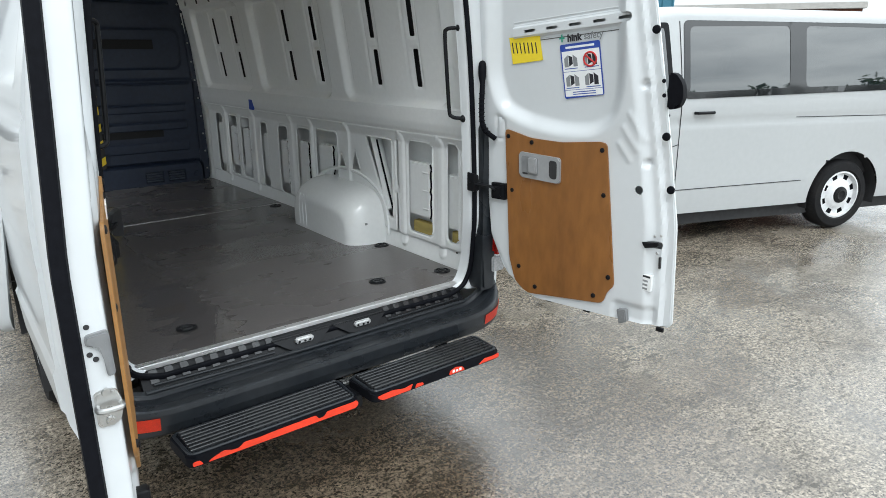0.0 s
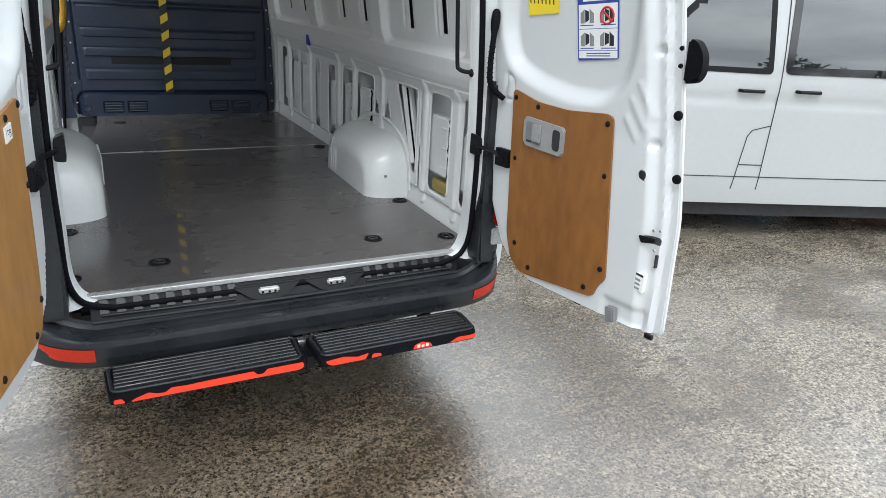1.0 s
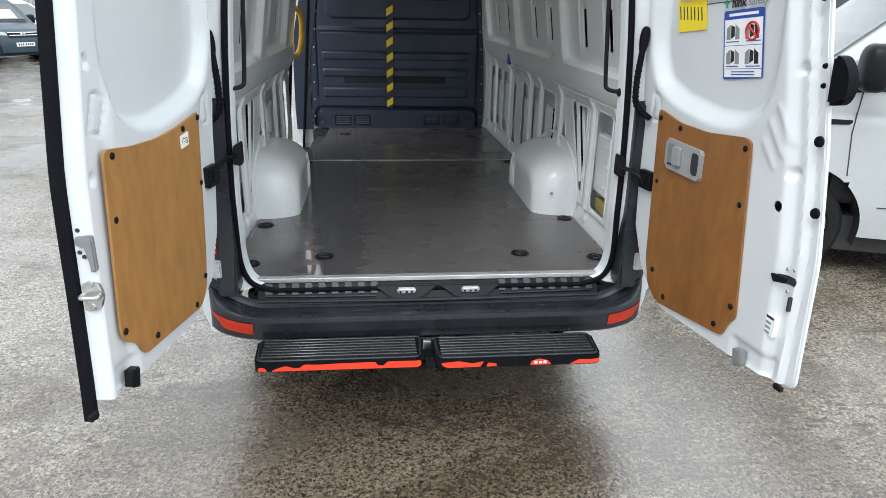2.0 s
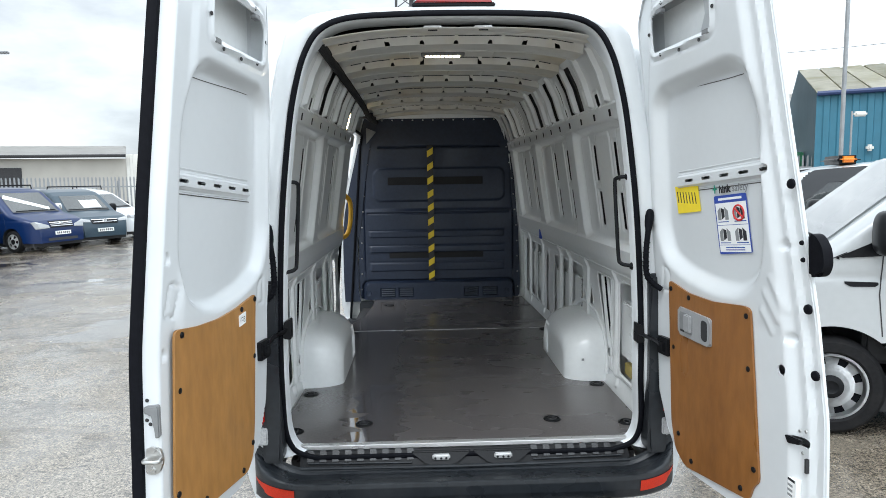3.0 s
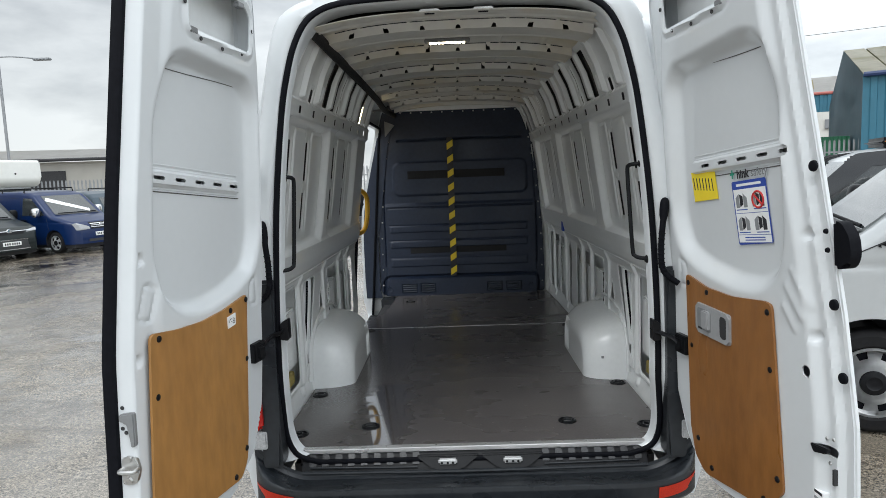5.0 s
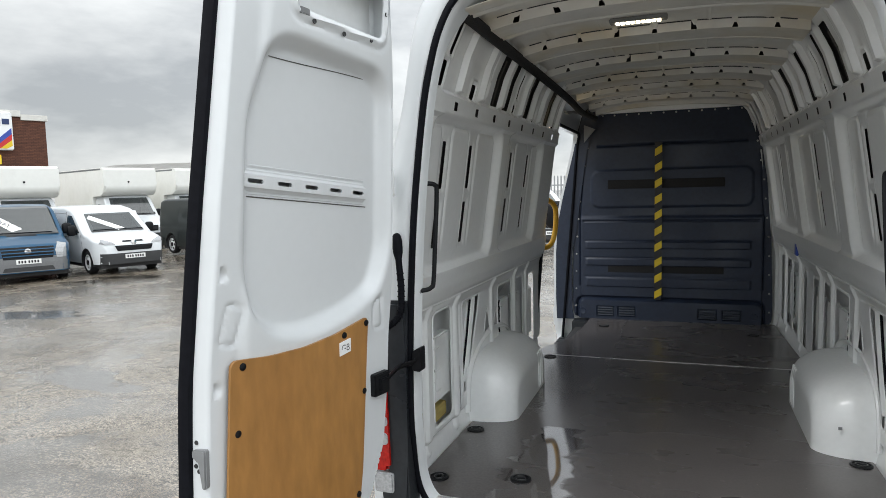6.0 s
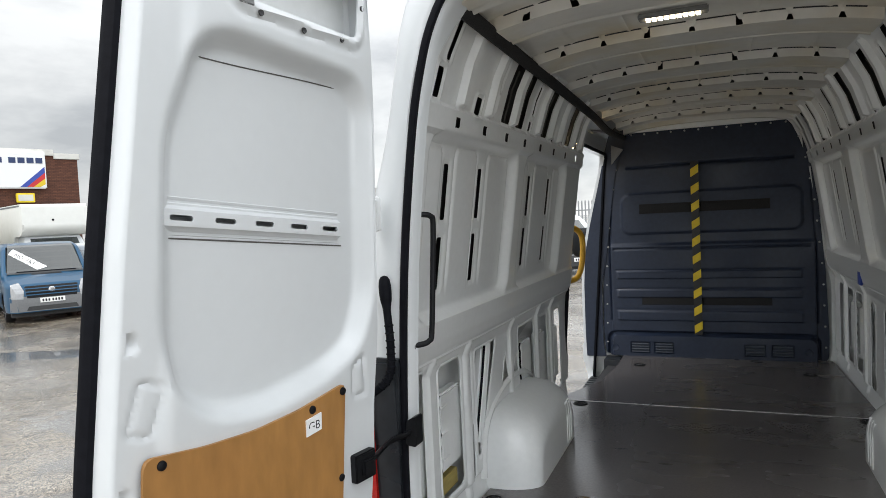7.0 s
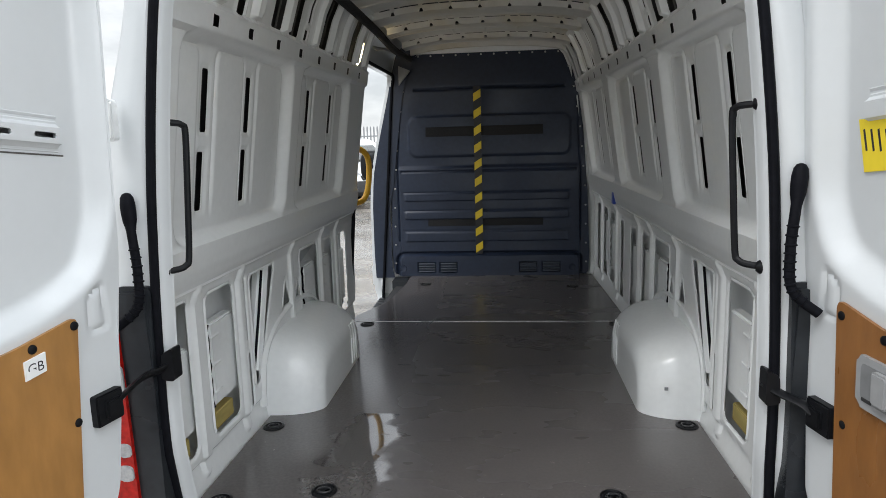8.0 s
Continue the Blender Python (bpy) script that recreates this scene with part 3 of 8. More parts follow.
def wall(side):
    left = side < 0
    y1 = BULK - 0.005
    panels = [(0.13, 1.10), (1.20, 2.06)] if left else [(0.18, 1.16), (1.31, 2.36), (2.50, 3.52)]
    slots = [0.37, 0.71, 1.42, 1.80] if left else [0.47, 0.84, 1.49, 1.87, 2.74, 3.12]
    holes = []
    for y in slots:
        holes += [d_rect(y, 1.885, 0.021, 0.098, 0.008), d_rect(y - 0.012, 1.632, 0.021, 0.094, 0.008)]
    for k in range(8 if left else 13):
        holes.append(d_rect(0.31 + k * 0.266, 2.112, 0.020, 0.017, 0.005))
    low = [d_rect(0.215, 1.01, 0.042, 0.255, 0.03), d_rect(0.495, 1.00, 0.105, 0.25, 0.035), d_rect(0.705, 1.115, 0.009, 0.125, 0.008),
           d_rect(0.715, 0.83, 0.008, 0.11, 0.007), d_poly(round_poly([(0.765, 1.235), (1.03, 1.235), (0.80, 0.79), (0.765, 0.79)], 0.03)),
           d_poly(round_poly([(1.165, 1.135), (1.205, 1.02), (1.115, 1.02)], 0.012)), d_poly(round_poly([(1.335, 1.10), (1.36, 1.02), (1.285, 1.02)], 0.012)),
           d_rect(1.52, 1.06, 0.14, 0.165, 0.03), d_rect(1.845, 0.975, 0.095, 0.24, 0.03), d_rect(2.17, 0.96, 0.075, 0.245, 0.03)]
    if not left:
        low += [d_rect(2.50, 0.96, 0.055, 0.245, 0.03), d_rect(2.86, 0.98, 0.09, 0.24, 0.03), d_rect(3.12, 0.98, 0.09, 0.24, 0.03), d_rect(3.42, 0.97, 0.07, 0.25, 0.03)]
    holes += low
    top = [(0.15, 2.345, 0.014, 0.06), (0.115, 2.215, 0.022, 0.045), (0.66, 2.325, 0.014, 0.05), (0.485, 2.19, 0.028, 0.030), (0.64, 2.215, 0.018, 0.02),
           (1.16, 2.30, 0.014, 0.06), (1.15, 2.19, 0.018, 0.02), (1.58, 2.19, 0.030, 0.028)]
    top += [(1.78, 2.30, 0.014, 0.06), (1.80, 2.19, 0.014, 0.02)]
    if not left:
        top += [(2.60, 2.30, 0.014, 0.06), (2.68, 2.19, 0.028, 0.03), (3.14, 2.20, 0.014, 0.03), (3.50, 2.27, 0.05, 0.12)]
    deep = [0.815, 1.005, 1.42, 1.93, 2.12] + ([] if left else [2.35, 2.93, 3.25])
    holes += [d_rect(y, z, a, b, 0.008) for y, z, a, b in top]
    holes += [d_rect(y, 2.285, 0.052, 0.118, 0.012) for y in deep]

    tongues = []
    for a, b in panels:
        own = [y for y in slots if a < y < b]
        ends = [a + 0.03] + [q for y in own for q in (y - 0.055, y + 0.070)] + [b - 0.06]
        for k in range(0, len(ends), 2):
            if ends[k + 1] - ends[k] > 0.05:
                tongues.append(((ends[k] + ends[k + 1]) / 2, (ends[k + 1] - ends[k]) / 2))

    def f(u, v, d):
        rel = np.zeros_like(u)
        for a, b in panels:
            field = d_rect((a + b) / 2, 1.76, (b - a) / 2, 0.325, 0.09)(u, v)
            rel = rel + 0.036 * ramp(field, 0.040)
        for c, hw in tongues:
            tongue = d_rect(c, 1.770, hw, 0.268, 0.028)(u, v)
            fade = np.clip((v - 1.50) / 0.08, 0, 1)
            rel = rel - 0.0035 * ramp(tongue, 0.006) * fade + 0.0035 * ridge(tongue - 0.007, 0.008) * fade
        for y in slots:
            for z, hz in ((1.885, 0.112), (1.632, 0.108)):
                rel = rel + 0.004 * ramp(d_rect(y - 0.004, z, 0.036, hz, 0.01)(u, v), 0.008)
        rel = rel - 0.014 * ramp(d_rect(2, 2.112, 3, 0.050, 0.02)(u, v), 0.014)           # upper rail
        rel = rel - 0.010 * ramp(d_rect(2, 1.375, 3, 0.075, 0.02)(u, v), 0.016)           # waist rail
        rel = rel - 0.008 * ridge(v - 1.298, 0.009)
        for y, z, a, b in top:
            rel = rel - 0.006 * ridge(d_rect(y, z, a + 0.010, b + 0.010, 0.012)(u, v), 0.012)
        for y in (0.32, 0.60, 0.90, 1.28, 1.52, 1.72, 2.04, 2.24, 2.80, 3.08):
            rel = rel - 0.024 * ramp(d_rect(y, 2.29, 0.030, 0.13, 0.012)(u, v), 0.010)
        for y in (0.31, 0.66, 1.24, 1.72, 2.02, 2.68, 3.27):
            rel = rel - 0.012 * ramp(d_rect(y, 0.97, 0.030, 0.33, 0.03)(u, v), 0.014)
        for hole in low:
            rel = rel + 0.007 * ridge(hole(u, v) - 0.008, 0.009)
        rel = rel - 0.014 * ramp(0.70 - v, 0.02)
        return side * (x_in(u, v) + rel + d), u, v

    outline = None
    if left:
        outline = d_poly([(-0.04, 0.60), (2.385, 0.60), (2.45, 0.80), (2.43, 1.30), (2.40, 2.10), (2.30, 2.46), (-0.04, 2.46)])
    w = sheet("inner_wall", -0.04, 2.46 if left else y1, 0.60, 2.46, 0.0078, f, M["inner"], van, outline=outline, holes=holes, rim=0.0015,
              lines=[y + e for y in slots for e in (-0.030, -0.018, -0.006, 0.006, 0.018)], label="white pressed steel side wall with cut-outs")
    # sealant in the folds round the raised tongues, and in the joints of the upper bays
    for c, hw in tongues:
        hw2 = hw + 0.004
        line = [(c + hw2 - 0.002, 1.56), (c + hw2, 1.70), (c + hw2, 1.985), (c + hw2 - 0.004, 2.022), (c + hw2 - 0.030, 2.040), (c - hw2 * 0.55, 2.043)]
        pts = [(side * (float(x_in(y, z)) + 0.0335), y, z) for y, z in line]
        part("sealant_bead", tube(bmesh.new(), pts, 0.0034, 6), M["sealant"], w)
    for y in deep:
        for e_ in (-0.056, 0.056):
            pts = [(side * (float(x_in(y + e_, z)) + 0.012), y + e_, z) for z in (2.175, 2.24, 2.31, 2.38)]
            part("sealant_bead", tube(bmesh.new(), pts, 0.0040, 6), M["sealant"], w)
    # the outer skin behind the cut-outs, with its folded stiffeners and battens
    bays = [(0.525, 0.090, 0.835, 1.135), (0.215, 0.055, 0.815, 1.10), (1.56, 0.085, 0.86, 1.13), (1.875, 0.06, 0.80, 1.12), (2.19, 0.05, 0.78, 1.10)]
    if not left:
        bays += [(2.50, 0.04, 0.78, 1.12), (2.88, 0.065, 0.80, 1.13), (3.14, 0.065, 0.80, 1.13), (3.43, 0.045, 0.78, 1.14)]
    for y, hw, z0, z1 in bays:
        xa = float(x_in(y, 1.0)) + 0.003
        a, b = sorted((side * xa, side * (xa + 0.045)))
        bay = part("stiffener_box", bbox(a, b, y - hw, y + hw + 0.02, z0, z1, bev=0.008), M["inner"], w)
        for k in range(3):
            z = z0 + (k + 0.5) * (z1 - z0) / 3
            a2, b2 = sorted((side * (xa - 0.004), side * (xa + 0.01)))
            part("pressed_rib", bbox(a2, b2, y - hw * 0.95, y - hw * 0.3, z - 0.005, z + 0.005, bev=0.003, seg=1), M["inner"], bay)
        gasket = [(side * (xa + 0.004 + 0.003 * (k % 2)), y - hw - 0.004 - 0.004 * ((k * 7) % 3), z0 + (z1 - z0) * k / 12) for k in range(13)]
        part("foam_gasket", tube(bmesh.new(), gasket, 0.005, 6), M["rubber"], bay)
    for y, hw in ((0.50, 0.11), (0.22, 0.045), (1.86, 0.08)):
        xa = float(x_in(y, 0.8)) + 0.018
        a, b = sorted((side * xa, side * (xa + 0.04)))
        part("timber_batten", bbox(a, b, y - hw, y + hw, 0.735, 0.80, bev=0.004), M["timber"], w, "bare timber batten behind the panel")
    # a strut and a ribbed hose across the three-cornered bay
    xa = side * (float(x_in(0.9, 1.0)) + 0.028)
    part("strut", tube(bmesh.new(), [(xa, 1.0, 1.24), (xa, 0.84, 0.82)], 0.034, 8), M["inner"], w)
    part("cavity_hose", tube(bmesh.new(), [(xa - side * 0.020, 0.950, 1.22), (xa - side * 0.022, 0.885, 1.06), (xa - side * 0.020, 0.790, 0.82)], 0.0055, 8), M["rubber"], w)
    # drilled holes round the cut-outs and along the sill rail
    for y, z in ((0.145, 1.27), (0.31, 1.285), (0.46, 1.295), (0.66, 1.285), (0.86, 1.285), (1.09, 1.285), (1.24, 1.17), (1.38, 1.28), (1.66, 1.275), (1.95, 1.275), (0.335, 0.95),
                 (0.33, 0.72), (0.20, 0.70), (0.62, 0.71), (0.78, 0.74), (1.70, 0.71), (2.02, 0.72), (2.28, 0.74), (2.27, 1.27)):
        x = float(x_in(y, z)) - 0.010
        part("drilled_hole", lathe(bmesh.new(), [(0.008, 0), (0.007, 0.002), (0.0045, 0.001)], (side * (x + 0.010), y, z), (-side, 0, 0), 10), M["dark"], w)
    # studs, ticks and welds along the waist rail
    for k in range(6):
        y = 1.33 + k * 0.19
        x = float(x_in(y, 1.40)) - 0.012
        part("cut_tab", prism(bmesh.new(), [(y, 1.372), (y + 0.006, 1.370), (y + 0.028, 1.392), (y + 0.022, 1.395)], lambda a, b, d: (side * (x + d), a, b), -0.004, 0.004), M["dark"], w)
    for k in range(9):
        y = 0.2 + k * 0.25
        x = float(x_in(y, 1.32)) - 0.011
        part("stud", lathe(bmesh.new(), [(0.005, 0), (0.004, 0.006)], (side * x, y, 1.318), (-side, 0, 0), 8), M["steel"], w)
    return w


wall_left, wall_right = wall(-1), wall(1)
bm = bbox(0.805, 0.822, 2.555, 2.625, 1.30, 1.38, bev=0.004)
part("blue_tag", bm, M["blue"], wall_right, "small blue plastic tag")


# ---- wheel boxes ----
def wheel_box(side):
    bm, n, m_ = bmesh.new(), 56, 18
    rings = []
    for i in range(m_ + 1):
        t = i / m_
        e = max(0.0, (t - 0.30) / 0.70)
        shrink = 0.12 * t + 0.88 * (1 - math.cos(e * math.pi / 2))          # rounding towards the inner face
        x = 0.915 - 0.262 * (t if t < 0.30 else 0.30 + 0.70 * math.sin(e * math.pi / 2))
        ring = []
        for k in range(n + 1):
            a = math.pi * k / n
            c, s = -math.cos(a), math.sin(a)
            p = 0.45
            yy = math.copysign(abs(c) ** p, c)
            zz = s ** p
            y = 1.275 + (0.430 - 0.11 * shrink) * yy + 0.03 * zz * (1 - t)
            z = F - 0.004 + (0.328 - 0.15 * shrink) * zz
            if k in (0, n):
                z = F - 0.004
            ring.append(bm.verts.new((side * x, y, z)))
        rings.append(ring)
    for a, b in zip(rings, rings[1:]):
        for k in range(n):
            bm.faces.new((a[k], a[k + 1], b[k + 1], b[k]))
    bm.faces.new(rings[-1])
    arch = part("wheel_box", bm, M["inner"], van, "rounded white wheel box", angle=60)
    for k in range(3):
        y = 1.44 + k * 0.045
        pts = [(side * 0.655, y, F + 0.02), (side * 0.653, y, F + 0.14), (side * 0.664, y, F + 0.22)]
        part("pressed_rib", tube(bmesh.new(), pts, 0.006, 8), M["inner"], arch)
    # folded seam where it meets the wall
    seam = [(side * (float(x_in(1.27, 0.7)) - 0.008), 1.275 - 0.46 * math.cos(a) * (1 if abs(math.cos(a)) < 1 else 1), F + 0.385 * math.sin(a) ** 0.5) for a in np.linspace(0.02, math.pi - 0.02, 40)]
    part("seam", tube(bmesh.new(), seam, 0.016, 8, squash=(1, 0.6)), M["inner"], arch)
    return arch


wb_left, wb_right = wheel_box(-1), wheel_box(1)
part("scuff", bbox(0.738, 0.752, 0.845, 0.8505, 0.745, 0.757), M["inkgrey"], wb_right)


# ---- roof lining: skin and bows ----
def roof_z(x):
    return 2.475 - 0.05 * (np.abs(x) / 0.6) ** 3


BOWS = ((-0.02, 0.10), (0.30, 0.50), (0.85, 1.08), (1.48, 1.72), (2.06, 2.28), (2.56, 2.74), (3.18, 3.36), (3.60, 3.70))


def roof_f(u, v, d):
    rel = np.zeros_like(u)
    for a, b in BOWS:
        rel = rel + 0.038 * ramp(d_rect(0, (a + b) / 2, 1, (b - a) / 2 + 0.010, 0.01)(u, v), 0.012)
        rel = rel - 0.008 * ridge(v - b + 0.03, 0.012)
    rel = rel + 0.004 * ridge(np.mod(u + 0.11, 0.22) - 0.11, 0.012) * (1 - np.clip(rel / 0.038, 0, 1))
    return u, v, roof_z(u) - rel + d


roof_holes = []
for a, b in BOWS[1:-1]:
    for k in range(7):
        roof_holes.append(d_rect(-0.48 + k * 0.16, a + 0.004, 0.012, 0.008, 0.007))
roof_in = sheet("roof_lining", -0.60, 0.60, -0.02, 3.72, 0.0105, roof_f, M["roofskin"], van, holes=roof_holes, rim=0.003, label="white ribbed roof skin with cross bows")
# thin dark tubes draw the shadow line along each bow
for a, b in BOWS[1:-1]:
    pts = [(x, a - 0.0115, float(roof_z(x)) - 0.0015) for x in np.linspace(-0.55, 0.55, 23)]
    part("sealant_line", tube(bmesh.new(), pts, 0.0035, 6), M["dark"], roof_in)
# lit lamp on the roof
lamp = part("roof_lamp", bbox(-0.165, 0.06, 0.585, 0.640, 2.438, 2.456, bev=0.004), M["grey"], van, "lit strip lamp under the roof")
for k in range(9):
    part("led", bbox(-0.14 + k * 0.02, -0.126 + k * 0.02, 0.598, 0.627, 2.4335, 2.4385, bev=0.001, seg=1), M["led"], lamp)
# black cable duct along the roof edge
pts = smooth_line([(-0.60, 0.03, 2.395), (-0.60, 0.6, 2.385), (-0.60, 1.4, 2.375), (-0.60, 2.2, 2.36), (-0.61, 2.9, 2.34), (-0.60, 3.62, 2.36)], 8)
part("cable_duct", tube(bmesh.new(), pts, 0.021, 10, squash=(1.1, 0.8)), M["velcro"], van, "black cloth-wrapped cable duct")
for k in range(3):
    pts = smooth_line([(-0.66, 2.42 + k * 0.05, 2.30), (-0.64, 2.8 + k * 0.06, 2.33 + k * 0.01), (-0.62, 3.3, 2.34)], 6)
    part("loose_cable", tube(bmesh.new(), pts, 0.008, 6), M["grey"], van)
# warm lit strip beside the sliding door
part("door_lamp", prism(bmesh.new(), [(-0.800, 2.10), (-0.778, 2.10), (-0.722, 2.33), (-0.744, 2.33)], lambda a, b, d: (a, d, b), 2.425, 2.440, 0.003), M["ledwarm"], van, "lit warm strip lamp by the side door")
# yellow grab handle by the sliding door
pts = smooth_line([(-0.85, 2.44, 1.69), (-0.80, 2.54, 1.685), (-0.765, 2.60, 1.62), (-0.77, 2.60, 1.46), (-0.80, 2.56, 1.36), (-0.86, 2.44, 1.345)], 6)
part("grab_handle", tube(bmesh.new(), pts, 0.019, 12), M["yellow"], van, "yellow grab handle by the side door")
# white gusset over the bulkhead's corner
part("corner_gusset", prism(bmesh.new(), [(-0.70, 2.16), (-0.605, 2.27), (-0.70, 2.31)], lambda a, b, d: (a, d, b), 3.60, 3.615, 0.003), M["grey"], van)

# ---- rear frame, round the opening ----
AP = [(0.705, 0.612), (0.752, 0.640), (0.780, 0.72), (0.788, 0.86), (0.790, 1.06), (0.780, 1.35), (0.757, 1.69), (0.715, 2.03), (0.680, 2.20), (0.640, 2.32), (0.580, 2.405),
      (0.47, 2.448), (0.25, 2.462), (0.0, 2.465)]
OB = [(0.93, 0.56), (0.965, 0.62), (0.980, 0.72), (0.988, 0.86), (0.990, 1.06), (0.980, 1.35), (0.930, 1.69), (0.830, 2.03), (0.795, 2.20), (0.768, 2.33), (0.722, 2.43),
      (0.59, 2.494), (0.28, 2.512), (0.0, 2.516)]


def ring_line(half, n=5):
    """A half outline, mirrored and smoothed: bottom left, over the top, to bottom right."""
    pts = [(-x, z, 0) for x, z in half] + [(x, z, 0) for x, z in half[-2::-1]]
    return [(p.x, p.y) for p in smooth_line(pts, n)]


inner_line, outer_line = ring_line(AP), ring_line(OB)


def stand(x, y, z):
    """The upper frame overhangs the sill and draws in a little."""
    k = 0.07 * min(1.0, max(0.0, (z - 0.64) / 0.30))
    return (x * (1 - k / 2.6) - (0.30 if x > 0 else 0.05) * k, y - k, z)


bm, rows_ = bmesh.new(), []
for (xi, zi), (xo, zo) in zip(inner_line, outer_line):
    line = []
    for k_, (t, y) in enumerate(((-0.02, -0.07), (0.0, 0.022), (0.0, -0.005), (0.06, -0.018), (0.22, -0.026), (0.30, -0.034), (0.55, -0.030), (0.80, -0.028), (0.94, -0.012), (1.0, 0.020), (1.0, 0.13))):
        line.append(bm.verts.new(stand(xi + (xo - xi) * t, y + (0.10 + 0.07 * min(1.0, max(0.0, (zi - 2.25) / 0.12)) if k_ == 0 else 0), zi + (zo - zi) * t)))
    rows_.append(line)
for a, b in zip(rows_, rows_[1:]):
    for k in range(len(a) - 1):
        bm.faces.new((a[k], a[k + 1], b[k + 1], b[k]))
part("rear_frame", bm, M["white"], van, "white painted rear door frame", angle=50)


def offset_line(line, r):
    out = []
    for i, p in enumerate(line):
        a, b = np.array(line[max(i - 1, 0)]), np.array(line[min(i + 1, len(line) - 1)])
        t = (b - a) / np.linalg.norm(b - a)
        out.append((p[0] - t[1] * r, p[1] + t[0] * r))
    return out


seal = offset_line(inner_line, 0.016)
bottom = [(x, 0.583) for x in np.linspace(0.66, -0.66, 12)]
part("door_seal", tube(bmesh.new(), [stand(x, -0.030, z) for x, z in seal + bottom], 0.0115, 10, True, squash=(1.0, 1.15)), M["rubber"], van, "black rubber door seal")


# ---- lower corners, bumper, sill plate and step ----
for side in (-1, 1):
    bm = bmesh.new()
    f_ = lambda a, b, d: (side * a, d, b)
    prism(bm, round_poly([(0.795, 0.60), (0.793, 0.86), (0.792, 1.10), (0.784, 1.395), (0.880, 1.395), (0.880, 1.10), (0.876, 0.60)], 0.02, 3), f_, -0.005, -0.126, 0.014)
    trim = part("pillar_trim", bm, M["bumper"], van, "black plastic rear corner trim")
    bm = bmesh.new()
    prism(bm, round_poly([(0.860, 0.775), (0.872, 1.340), (0.915, 1.340), (0.955, 0.775)] if side < 0 else [(0.856, 0.775), (0.862, 1.365), (0.908, 1.365), (0.955, 0.775)], 0.02, 4), f_, -0.105, -0.138, 0.015, 3)
    lampb = part("tail_lamp", bm, M["lampred"], van, "red and clear tail lamp cluster")
    for z0, z1, x1 in ((1.10, 1.195, 0.925), (0.940, 0.978, 0.905), (0.872, 0.916, 0.910)):
        part("clear_segment", prism(bmesh.new(), round_poly([(0.864, z0), (0.866, z1), (x1, z1), (x1, z0)], 0.016, 4), f_, -0.136, -0.142, 0.002), M["lampclear"], lampb)
    part("number_lamp", prism(bmesh.new(), round_poly([(0.85, 0.69), (0.85, 0.765), (0.925, 0.765), (0.925, 0.69)], 0.01, 3), f_, -0.08, -0.138, 0.006), M["lampclear"], van)


def bumper_front(x):
    t = np.clip((np.abs(x) - 0.59) / 0.342, 0, 1)
    return -0.235 + 0.205 * (1 - np.sqrt(np.maximum(0, 1 - t ** 2.4)))


B_V = [0, 0.10, 0.22, 0.30, 0.40, 0.46, 0.52, 0.60, 0.72, 0.86, 0.93, 1.0]


def bumper_f(u, v, d):
    yf = bumper_front(u)
    corner_ = np.clip((np.abs(u) - 0.70) / 0.235, 0, 1)
    y = np.interp(v, B_V, [-0.062, -0.066, -0.080, -0.15, -0.205, -0.224, -0.232, -0.235, -0.230, -0.215, -0.195, -0.12])
    k = (y + 0.062) / -0.173
    y = -0.062 + (yf + 0.062) * k
    z = np.interp(v, B_V, [0.552, 0.536, 0.528, 0.540, 0.549, 0.552, 0.548, 0.532, 0.49, 0.452, 0.437, 0.425])
    z = z + 0.125 * corner_ ** 1.7 * np.clip((0.56 - v) / 0.42, 0, 1) + 0.016 * corner_ ** 2
    z = z - 0.004 * ridge(v - 0.30, 0.05)
    return u, y + d, z


sheet("bumper", -0.930, 0.930, 0.0, 1.0, 0.012, bumper_f, M["bumper"], van, label="black textured plastic rear bumper", angle=38)
for side in (-1, 1):
    bm = bmesh.new()
    for k in range(13):
        x = side * (0.730 + k * 0.0155)
        y = float(bumper_front(x)) - 0.004
        zl = 0.016 * min(1.0, max(0.0, (abs(x) - 0.70) / 0.235)) ** 2
        hi_, lo_ = 0.528 + zl, (0.478 if k < 9 else 0.478 + 0.006 * (k - 8)) + zl
        if k:
            bm.faces.new((p0, p1, bm.verts.new((x, y + 0.008, lo_)), bm.verts.new((x, y, hi_)))[::side])
            bm.verts.ensure_lookup_table()
            p1, p0 = bm.verts[-2], bm.verts[-1]
        else:
            p1, p0 = bm.verts.new((x, y + 0.008, lo_)), bm.verts.new((x, y, hi_))
    bmesh.ops.solidify(bm, geom=bm.faces[:], thickness=0.006)
    part("reflector", bm, M["reflector"], van, "red bumper reflector")
sill = part("sill_plate", prism(bmesh.new(), round_poly([(-0.004, 0.50), (-0.003, 0.607), (-0.014, 0.607), (-0.058, 0.545), (-0.070, 0.50)], 0.004, 2), lambda a, b, d: (d, a, b), -0.735, 0.735), M["black"], van, "black ribbed plastic sill cover")
for k in range(26):
    x = -0.690 + k * 0.0555
    if -0.235 < x < 0.30:
        continue
    part("sill_rib", prism(bmesh.new(), [(-0.010, 0.592), (-0.016, 0.612), (-0.046, 0.571), (-0.038, 0.562)], lambda a, b, d, x=x: (x + d, a, b), -0.015, 0.015, 0.003), M["tread"], sill)
part("sill_lip", tube(bmesh.new(), [(x, -0.066 - 0.004 * math.cos(3 * x), 0.546 + 0.006 * abs(x)) for x in np.linspace(-0.73, 0.73, 24)], 0.008, 8), M["bumper"], sill)
part("sill_lip", tube(bmesh.new(), [(x, -0.054, 0.560 + 0.018 * abs(x) ** 2) for x in np.linspace(-0.70, -0.24, 12)], 0.004, 6), M["bumper"], sill)
